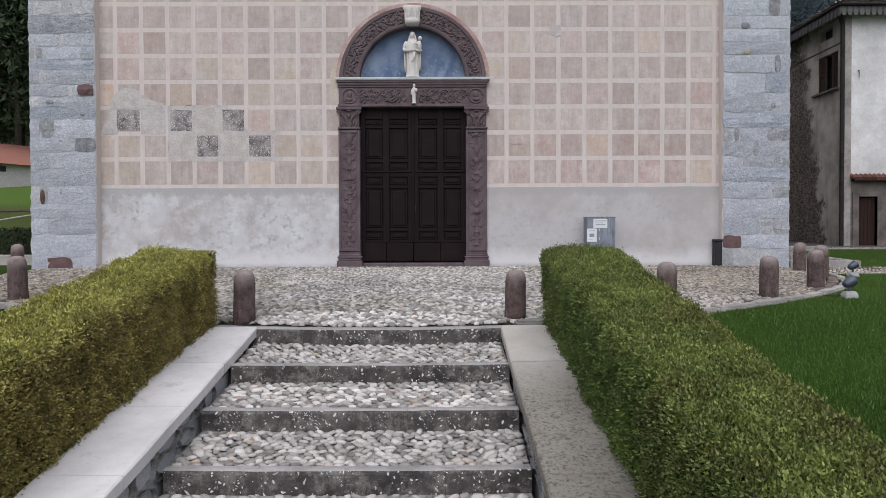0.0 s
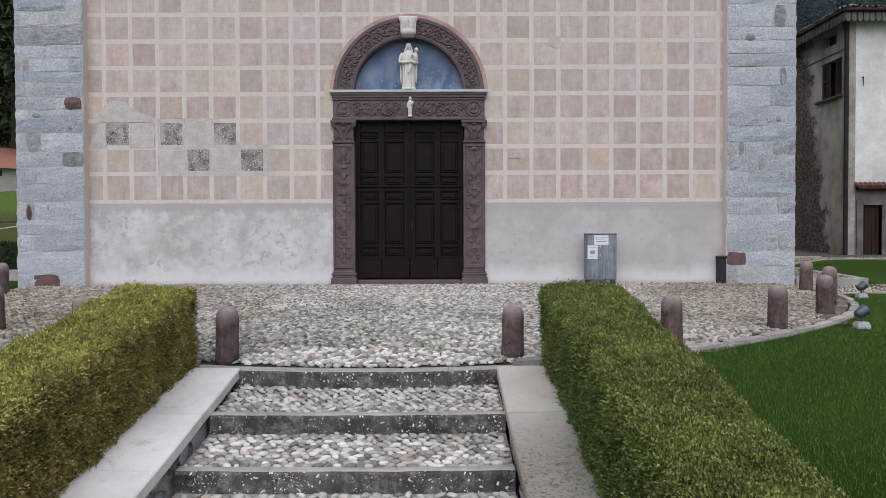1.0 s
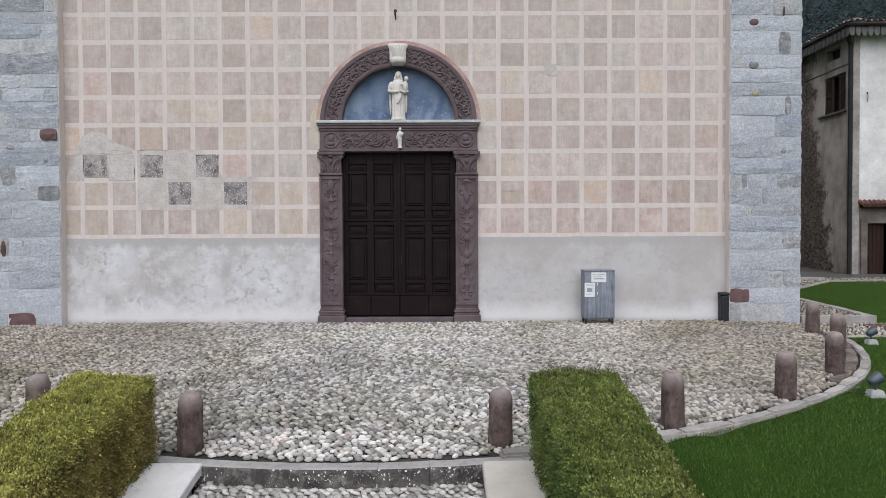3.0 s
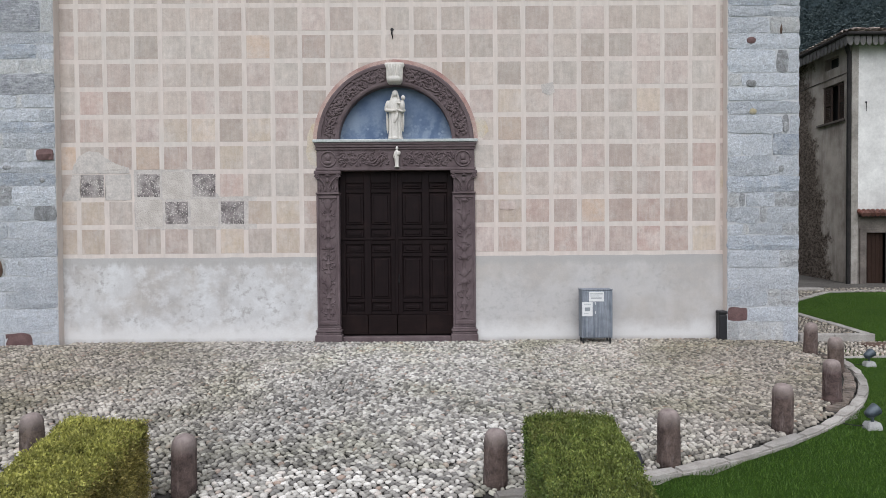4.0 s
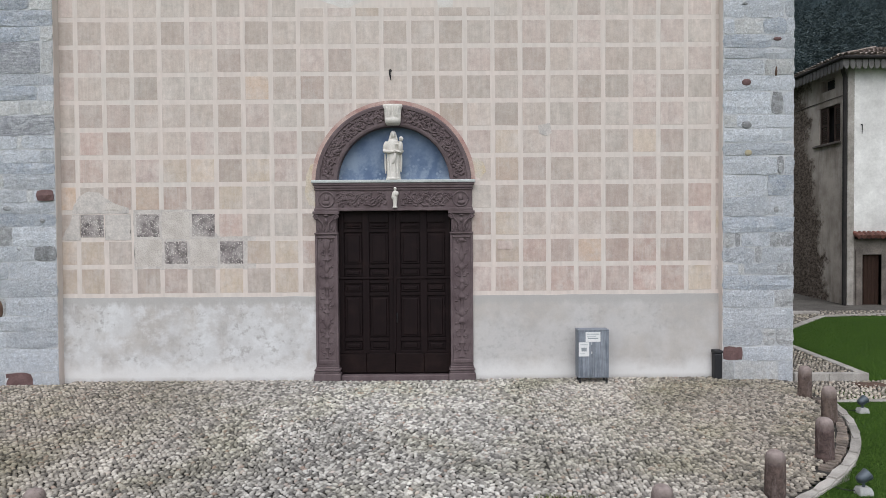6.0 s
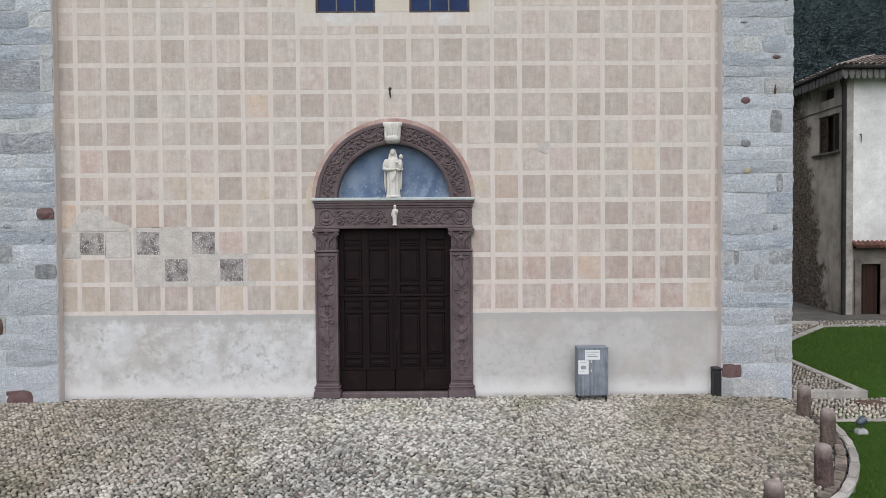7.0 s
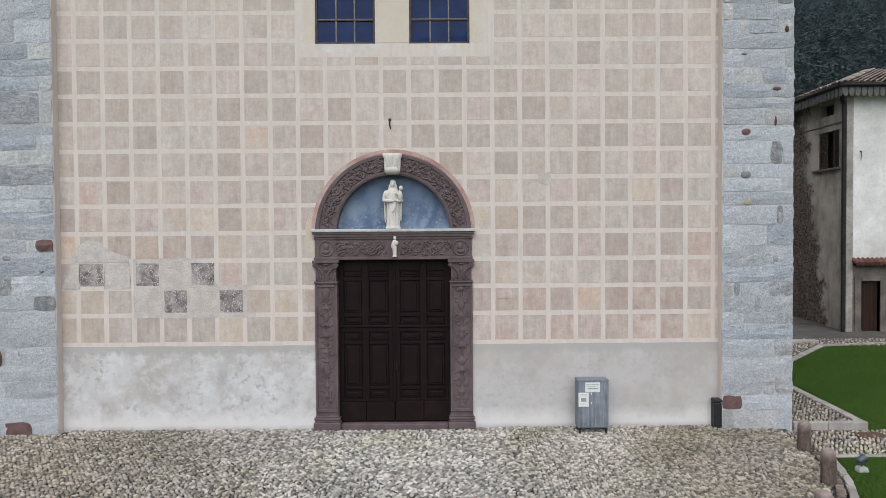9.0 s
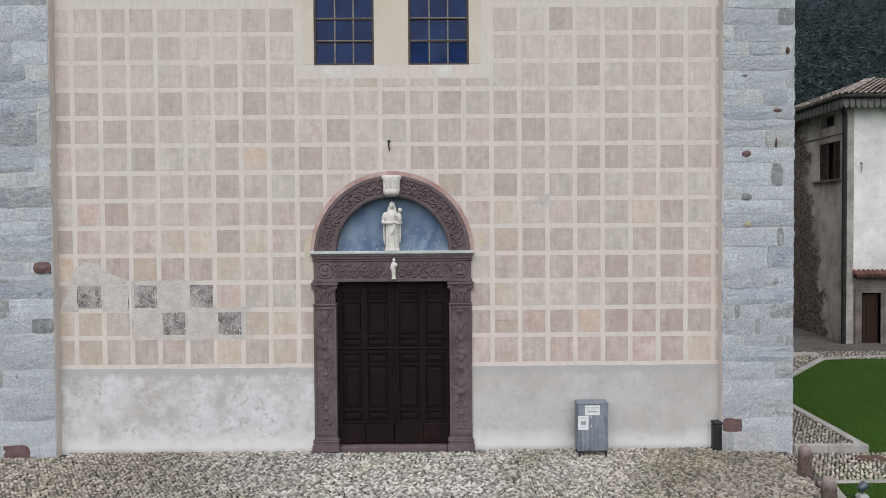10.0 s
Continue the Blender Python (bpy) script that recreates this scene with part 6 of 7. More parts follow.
# ---------------------------------------------------------------- hedges
def hedge(x0, x1, y_far, y_near, material, top_material, label, seed, count):
    g = np.random.default_rng(seed)
    ob = thing("hedge", ((x0 + x1) / 2, y_far, cap_z(y_far)), label, "hedge", "clipped hedges beside the stairs")
    cx, w, hgt, rad = (x0 + x1) / 2, (x1 - x0) / 2, 0.775, 0.10

    def top(y):
        return cap_z(min(y, -7.37)) + hgt - 0.015

    def base(y):
        return cap_z(min(y, -7.37)) - 0.12

    inner_side = 1.0 if x0 < 0 else -1.0

    def lean(y, k):
        """The end by the forecourt swells out over the cap towards its top."""
        return inner_side * 0.085 * k * np.exp(-(y_far - y) / 1.6)

    # inner body
    bm = bmesh.new()
    ny, prof = 40, [(-1, 0), (-1, 0.3), (-1.0, 0.6), (-0.98, 0.86), (-0.82, 0.97), (-0.4, 1.0), (0, 1.0), (0.4, 1.0), (0.82, 0.97), (0.98, 0.86), (1.0, 0.6), (1, 0.3), (1, 0)]
    rows = []
    for i in range(ny + 1):
        y = y_far + (y_near - y_far) * i / ny
        inset = 0.045
        row = []
        for px, pz in prof:
            nz = noise.noise(Vector((y * 1.4, px * 2, pz * 2 + seed))) * 0.03
            row.append(bm.verts.new((px * (w - inset + nz) + lean(y, pz) * (0.5 + 0.5 * px * inner_side), y - y_far - (inset if i == 0 else 0), base(y) + pz * (top(y) - base(y) - inset + nz) - ob.location.z)))
        rows.append(row)
    for a, b in zip(rows, rows[1:]):
        for q in range(len(prof) - 1):
            bm.faces.new((a[q], a[q + 1], b[q + 1], b[q]))
    bm.faces.new(rows[0])
    bm.faces.new(rows[-1][::-1])
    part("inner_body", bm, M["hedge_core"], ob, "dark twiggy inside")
    # leaves on the sides, top and far end
    L = y_far - y_near
    area_top, area_side, area_end = 2 * w * L, 0.86 * L, 0.86 * 2 * w
    tot = area_top + area_side + 1.2 * area_end
    n = count
    pick = g.uniform(0, tot, n)
    t = g.uniform(0, 1, n)
    y = y_far - L * t
    topz = np.array([top(v) for v in y])
    basez = np.array([base(v) for v in y])
    h = topz - basez
    s = g.uniform(-1, 1, n)
    k = g.uniform(0, 1, n)
    pos = np.zeros((n, 3))
    nor = np.zeros((n, 3))
    m = pick < area_top
    pos[m] = np.stack([s[m] * w, y[m], topz[m]], 1)
    nor[m] = (0, 0, 1)
    edge = np.clip((np.abs(pos[:, 0]) - (w - rad)) / rad, 0, 1)
    pos[m, 2] -= rad * 0.6 * edge[m] ** 2
    m1 = (pick >= area_top) & (pick < area_top + area_side)
    sg = np.where(g.uniform(0, 1, n) < 0.06, -inner_side, inner_side)
    pos[m1] = np.stack([sg[m1] * w, y[m1], basez[m1] + k[m1] * h[m1]], 1)
    nor[m1] = np.stack([sg[m1], 0 * sg[m1], 0 * sg[m1]], 1)
    up = np.clip((k - 0.86) / 0.14, 0, 1)
    pos[m1, 0] -= (sg * rad * 0.6 * up ** 2)[m1]
    m2 = pick >= area_top + area_side
    pos[m2] = np.stack([s[m2] * w, np.full(m2.sum(), y_far), base(y_far) + k[m2] * (top(y_far) - base(y_far))], 1)
    nor[m2] = (0, 1, 0)
    a, b, c = pos[:, 0], pos[:, 1], pos[:, 2]
    lump = 0.018 * np.sin(4.1 * a + 2.3 * b + seed) * np.cos(3.7 * c - 1.9 * b) + 0.018 * np.sin(9.7 * b + 5.3 * c) * np.cos(8.1 * a - 3.1 * b) + 0.016 * np.sin(23 * b + 11 * a + seed) * np.cos(19 * c + 7 * a)
    pos += nor * (lump + g.normal(-0.010, 0.022, n))[:, None]
    rel = np.clip((pos[:, 2] - basez) / h, 0, 1)
    pos[:, 0] += lean(np.minimum(pos[:, 1], y_far), rel) * (0.5 + 0.5 * np.clip(pos[:, 0] / w, -1, 1) * inner_side)
    # each leaf is a folded lozenge, leaning out of the surface
    d = nor * 0.9 + g.normal(0, 0.55, (n, 3)) + np.array([0, 0, 0.25])
    d /= np.linalg.norm(d, axis=1, keepdims=True)
    ref = g.normal(0, 1, (n, 3))
    u = np.cross(d, ref)
    u /= np.linalg.norm(u, axis=1, keepdims=True)
    v = np.cross(d, u)
    size = g.uniform(0.0055, 0.0115, n)[:, None]
    tip, left, right, foot = pos + d * size * 1.5, pos + u * size * 0.62 + v * size * 0.2, pos - u * size * 0.62 + v * size * 0.2, pos - d * size * 0.7
    verts = np.stack([foot, left, tip, right], 1).reshape(-1, 3) - np.array([0, ob.location.y, ob.location.z])
    verts = verts.reshape(-1, 4, 3)
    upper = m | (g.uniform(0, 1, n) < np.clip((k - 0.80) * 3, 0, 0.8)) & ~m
    for name, some, mat in (("leaves", ~upper, material), ("top_leaves", upper, top_material)):
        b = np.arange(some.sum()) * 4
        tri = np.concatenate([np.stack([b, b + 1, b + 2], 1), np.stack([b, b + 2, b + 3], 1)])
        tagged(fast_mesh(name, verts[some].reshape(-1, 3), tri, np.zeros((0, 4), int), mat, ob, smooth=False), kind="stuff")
    return ob


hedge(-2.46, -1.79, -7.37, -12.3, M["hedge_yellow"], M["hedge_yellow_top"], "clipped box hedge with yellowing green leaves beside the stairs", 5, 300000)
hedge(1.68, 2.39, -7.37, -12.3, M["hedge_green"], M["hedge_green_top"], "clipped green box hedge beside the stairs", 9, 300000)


# ---------------------------------------------------------------- bollards
def bollard(seed):
    bm = bmesh.new()
    add_lathe(bm, [(0.118, -0.05), (0.116, 0.05), (0.112, 0.25), (0.110, 0.45), (0.108, 0.50), (0.098, 0.545), (0.078, 0.575), (0.045, 0.592), (0.012, 0.597)], 24, wobble=0.05)
    ob = part("bollard", bm, M["bollard"], None, smooth=True)
    return tagged(ob, "squat reddish stone bollard with a pale rounded top", "bollard", "bollards round the forecourt")


BOLLARDS = [(-1.51, -7.12, 0.91), (1.37, -7.00, 0.88), (3.15, -6.58, 0.93), (4.78, -5.65, 0.90), (6.04, -4.50, 0.94), (7.05, -2.90, 0.95), (7.47, -1.44, 0.93), (-3.27, -6.53, 0.92), (-4.86, -5.62, 0.95), (-6.22, -4.53, 0.97), (-7.25, -2.90, 0.97), (-7.55, -1.45, 0.97)]
post = None
for n, (x, y, tall) in enumerate(BOLLARDS):
    m = pose(x, y, plaza_z(y) - 0.015, random.uniform(-1, 1), random.uniform(-1, 1), 40 * n)
    if post is None:
        post = bollard(1)
        post.matrix_basis = m
        post.scale = (1.0, 1.0, tall)
    else:
        other = copy_thing(post, m)
        other.scale = (1.0, 1.0, tall)


# ---------------------------------------------------------------- floodlights
def floodlight(x, y, turn):
    z = ground_z(x, y)
    ob = thing("floodlight", (x, y, z), "grey metal garden floodlight on a pale concrete block beside the kerb", "floodlight", "garden floodlights")
    bm = bmesh.new()
    ob.scale = (0.66, 0.66, 0.66)
    lo = [(-0.13, -0.10), (0.13, -0.10), (0.13, 0.10), (-0.13, 0.10)]
    rows = [[bm.verts.new((a * k, b * k, h)) for a, b in lo] for k, h in ((1.0, -0.05), (1.0, 0.05), (0.78, 0.13))]
    for a, b in zip(rows, rows[1:]):
        for i in range(4):
            bm.faces.new((a[i], a[(i + 1) % 4], b[(i + 1) % 4], b[i]))
    bm.faces.new(rows[0][::-1])
    bm.faces.new(rows[-1])
    bmesh.ops.bevel(bm, geom=list(bm.edges), offset=0.012, segments=2, affect="EDGES")
    part("base", bm, M["concrete"], ob, "pale concrete block")
    bm = bmesh.new()
    add_tube(bm, [(0, 0, 0.125), (0, 0, 0.18), (0, 0.01, 0.23)], 0.024, 10)
    part("stem", bm, M["floodlight"], ob)
    bm = bmesh.new()
    add_tube(bm, [(-0.105, 0, 0.31), (-0.10, 0, 0.25), (-0.04, 0, 0.215), (0.04, 0, 0.215), (0.10, 0, 0.25), (0.105, 0, 0.31)], 0.013, 6)
    part("yoke", bm, M["floodlight"], ob)
    bm = bmesh.new()
    add_lathe(bm, [(0.045, -0.16), (0.085, -0.13), (0.105, -0.05), (0.115, 0.04), (0.128, 0.09), (0.128, 0.115), (0.115, 0.118)], 20)
    m = Matrix.Translation((0, 0, 0.31)) @ Matrix.Rotation(radians(turn), 4, "Z") @ Matrix.Rotation(radians(62), 4, "X") @ Matrix.Scale(0.85, 4)
    bmesh.ops.transform(bm, matrix=m, verts=bm.verts)
    head = part("head", bm, M["floodlight"], ob, "rounded grey lamp head", True)
    bm = bmesh.new()
    add_lathe(bm, [(0.112, 0.117), (0.10, 0.127), (0.05, 0.137)], 20)
    bmesh.ops.transform(bm, matrix=m, verts=bm.verts)
    part("lens", bm, M["floodlight_glass"], head, "pale glass lens", True)
    bm = bmesh.new()
    add_tube(bm, [(-0.06, 0.03, 0.06), (-0.20, 0.08, 0.035), (-0.30, 0.15, 0.035), (-0.36, 0.26, 0.03)], 0.009, 6)
    part("cable", bm, M["black_plastic"], ob, "black cable")
    return ob


floodlight(5.86, -5.58, 100)
floodlight(7.93, -2.35, 100)

spot = thing("ground_spotlight", (2.76, -6.68, plaza_z(-6.68)), "small black wedge-shaped ground spotlight by the hedge", "spotlight")
bm = bmesh.new()
vs = [bm.verts.new(q) for q in ((-0.09, -0.07, 0), (0.09, -0.07, 0), (0.09, 0.07, 0), (-0.09, 0.07, 0), (-0.09, -0.07, 0.07), (0.09, -0.07, 0.07), (0.09, 0.07, 0.14), (-0.09, 0.07, 0.14))]
for q in ((0, 1, 2, 3), (4, 7, 6, 5), (0, 4, 5, 1), (1, 5, 6, 2), (2, 6, 7, 3), (3, 7, 4, 0)):
    bm.faces.new([vs[i] for i in q])
bmesh.ops.bevel(bm, geom=list(bm.edges), offset=0.01, segments=2, affect="EDGES")
part("housing", bm, M["black_plastic"], spot)
bm = bmesh.new()
add_box(bm, -0.07, 0.07, 0.068, 0.078, 0.04, 0.12, 0.003)
part("lens", bm, M["floodlight_glass"], spot, "pale glass lens")


# ---------------------------------------------------------------- notice cabinet and bin at the wall
def notice_cabinet():
    ob = thing("notice_cabinet", (3.885, -0.34, plaza_z(-0.34)), "dull grey sheet-metal cabinet with two paper notices", "cabinet")
    zb = 0.10
    bm = bmesh.new()
    add_box(bm, -0.30, 0.30, -0.12, 0.16, zb, 1.02, 0.006)
    part("body", bm, M["zinc"], ob)
    bm = bmesh.new()
    add_box(bm, -0.305, 0.305, -0.128, 0.165, 1.02, 1.045, 0.006)
    part("top", bm, M["zinc"], ob)
    for a, b in ((-0.295, -0.03), (-0.026, 0.295)):
        bm = bmesh.new()
        add_box(bm, a, b, -0.132, -0.118, zb + 0.02, 1.005, 0.004)
        part("door", bm, M["zinc"], ob)
    for x in (-0.26, 0.26):
        for y in (-0.09, 0.13):
            bm = bmesh.new()
            add_box(bm, x - 0.018, x + 0.018, y - 0.018, y + 0.018, -0.02, zb + 0.01, 0.003)
            part("leg", bm, M["dark_iron"], ob)
    for x0, x1, z0, z1, bars in ((-0.16, 0.13, 0.81, 1.0, [(0.08, 0.92, 0.72, 0.84, "print_grey"), (0.08, 0.70, 0.52, 0.60, "print_grey"), (0.15, 0.85, 0.30, 0.40, "print_dark")]), (-0.292, -0.09, 0.525, 0.80, [(0.15, 0.85, 0.80, 0.88, "print_grey"), (0.25, 0.75, 0.36, 0.62, "print_dark"), (0.15, 0.6, 0.16, 0.22, "print_grey")])):
        bm = bmesh.new()
        add_box(bm, x0, x1, -0.1375, -0.1345, z0, z1)
        sheet_ob = part("notice", bm, M["paper"], ob, "white paper notice")
        for a, b, c, d, mat in bars:
            bm = bmesh.new()
            add_box(bm, x0 + a * (x1 - x0), x0 + b * (x1 - x0), -0.1395, -0.1378, z0 + c * (z1 - z0), z0 + d * (z1 - z0))
            part("print", bm, M[mat], sheet_ob)
    for z in (0.57, 0.75):
        bm = bmesh.new()
        add_box(bm, -0.045, -0.033, -0.146, -0.13, z, z + 0.05, 0.002)
        part("latch", bm, M["paper"], ob, "small pale latch")


notice_cabinet()

drum = thing("ash_bin", (6.455, -0.10, plaza_z(-0.1)), "narrow black bin standing against the wall", "bin")
bm = bmesh.new()
add_box(bm, -0.085, 0.085, -0.09, 0.085, -0.02, 0.50, 0.025, 3)
part("body", bm, M["black_plastic"], drum)
bm = bmesh.new()
add_box(bm, -0.092, 0.092, -0.097, 0.09, 0.50, 0.565, 0.02, 2)
part("lid", bm, M["black_plastic"], drum)
bm = bmesh.new()
add_box(bm, -0.06, 0.06, -0.101, -0.094, 0.515, 0.55, 0.004)
part("slot", bm, M["dark_iron"], drum)


# ---------------------------------------------------------------- paths beside the church
ledge = thing("ledge", (0, 0, 0), "raised pebbled walk with a granite edge along the church", "walkway", kind="structure")
for n, (x0, x1) in enumerate(((7.95, 8.62), (8.63, 9.42))):
    bm = bmesh.new()
    add_box(bm, x0, x1, -0.25, -0.12, -0.35, 0.0, 0.012, 2, 0.003)
    tilt(bm)
    part("edge_stone", bm, M["kerb"], ledge)
y = -0.115
while y < 9.3:
    L = kr.uniform(0.9, 1.5)
    bm = bmesh.new()
    add_box(bm, 9.24, 9.42, y, y + L - 0.006, -0.35, 0.0 - 0.0103 * max(y, 0), 0.012, 2, 0.003)
    tilt(bm)
    part("edge_stone", bm, M["kerb"], ledge)
    y += L
bm = bmesh.new()
add_box(bm, 7.9, 9.25, -0.12, 9.6, -0.4, -0.03)
tilt(bm)
part("bed", bm, M["bedding"], ledge)
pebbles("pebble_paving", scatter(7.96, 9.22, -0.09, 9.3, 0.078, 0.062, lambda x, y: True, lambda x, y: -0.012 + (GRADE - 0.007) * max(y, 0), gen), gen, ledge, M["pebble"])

band = thing("path", (0, 0, 0), "pebbled path crossing to the lawn with a stone border", "path", kind="structure")
bm = bmesh.new()
add_box(bm, 7.5, 16.0, -1.60, -0.25, -0.4, -0.155)
tilt(bm)
part("bed", bm, M["bedding"], band)
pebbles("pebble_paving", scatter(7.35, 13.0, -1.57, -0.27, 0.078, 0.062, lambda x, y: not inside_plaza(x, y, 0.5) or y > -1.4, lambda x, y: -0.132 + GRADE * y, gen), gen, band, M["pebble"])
x = 7.85
while x < 15.5:
    L = kr.uniform(0.7, 1.1)
    bm = bmesh.new()
    add_box(bm, x, x + L - 0.006, -1.71, -1.59, -0.35, -0.118, 0.012, 2, 0.004)
    tilt(bm)
    part("border_stone", bm, M["kerb"], band)
    x += L
bm = bmesh.new()
add_box(bm, 8.93, 9.50, -0.76, -0.46, -0.2, -0.118, 0.01)
tilt(bm)
cover = tagged(part("drain_cover", bm, M["rust"]), "rusty brown drain cover set in the path", "drain cover")

yard = thing("yard", (0, 0, 0), "pebbled yard in front of the old house", "yard", kind="structure")
yard_loop = [(9.42, 4.06), (11.2, 5.98), (13.4, 8.20), (22.0, 9.40), (34.0, 9.90), (34.0, 19.7), (7.4, 19.7), (7.4, 9.28), (9.42, 9.28)]


def yard_z(y):
    return -0.165 + GRADE * y - 0.0207 * min(max(y - 2.3, 0), 8.1)


bm = bmesh.new()
f = bm.faces.new([bm.verts.new((x, y, yard_z(y))) for x, y in yard_loop])
out = bmesh.ops.extrude_face_region(bm, geom=[f])
bmesh.ops.translate(bm, verts=[g for g in out["geom"] if isinstance(g, bmesh.types.BMVert)], vec=(0, 0, -0.2))
bmesh.ops.triangulate(bm, faces=list(bm.faces))
part("bed", bm, M["yard_soil"], yard)


def in_yard(x, y):
    edge = np.interp(y, [4.06, 5.98, 8.20], [9.42, 11.2, 13.4]) if y < 8.2 else 40
    return x < edge - 0.2 and not (x > 15.6 and y > 10.56)


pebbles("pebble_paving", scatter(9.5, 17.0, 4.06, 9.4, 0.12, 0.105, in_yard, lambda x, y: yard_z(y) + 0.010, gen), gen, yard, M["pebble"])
for (xa, ya), (xb, yb) in zip(yard_loop[:4], yard_loop[1:4]):
    n = int(math.hypot(xb - xa, yb - ya) / 1.0)
    for i in range(n):
        p, q = Vector((xa + (xb - xa) * i / n, ya + (yb - ya) * i / n, 0)), Vector((xa + (xb - xa) * (i + 1) / n, ya + (yb - ya) * (i + 1) / n, 0))
        bm = bmesh.new()
        L = (q - p).length
        add_box(bm, 0.004, L - 0.004, -0.1, 0.1, -0.2, 0.03, 0.01)
        ob = part("border_stone", bm, M["kerb"], yard)
        ob.matrix_local = Matrix.Translation((p.x, p.y, yard_z(p.y))) @ Matrix.Rotation(math.atan2(yb - ya, xb - xa), 4, "Z")
bm = bmesh.new()
add_box(bm, 11.6, 13.6, 8.62, 8.92, -0.3, yard_z(8.7) + 0.09, 0.02, 2)
tagged(part("low_step", bm, M["kerb"]), "low stone step across the yard", "step", kind="structure")


# ---------------------------------------------------------------- lawn blades
def grass(name, x0, x1, y0, y1, count, seed, keep, tall=0.036):
    g = np.random.default_rng(seed)
    x, y = g.uniform(x0, x1, count), g.uniform(y0, y1, count)
    ok = np.array([keep(a, b) for a, b in zip(x, y)])
    x, y = x[ok], y[ok]
    z = np.array([ground_z(a, b) for a, b in zip(x, y)]) - 0.004
    n = len(x)
    a = g.uniform(0, 2 * math.pi, n)
    h = g.uniform(0.5, 1.2, n) * tall
    w = g.uniform(0.002, 0.0042, n)
    lx, ly = g.normal(0, 0.4, n) * h, g.normal(0, 0.4, n) * h
    dx, dy = np.cos(a) * w, np.sin(a) * w
    v = np.stack([np.stack([x - dx, y - dy, z], 1), np.stack([x + dx, y + dy, z], 1), np.stack([x + lx, y + ly, z + h], 1)], 1).reshape(-1, 3)
    tri = np.arange(n * 3).reshape(-1, 3)
    ob = fast_mesh(name, v, tri, np.zeros((0, 4), int), M["grass_blade"], None, smooth=False)
    return tagged(ob, "short trimmed green grass", "grass", kind="stuff")


def lawn_right(x, y):
    if inside_plaza(x, y, 0.035):
        return False
    if 2.36 > x and y < -6.96:
        return False
    if y < -1.72:
        return True
    return x > 9.44 and y > -0.25 and (y < 4.06 or x > np.interp(y, [4.06, 5.98, 8.20], [9.42, 11.2, 13.4]) + 0.1)


grass("grass", 2.3, 9.5, -10.8, -1.7, 260000, 12, lawn_right)
grass("grass", 9.4, 17.5, -0.25, 7.95, 120000, 13, lawn_right, 0.045)


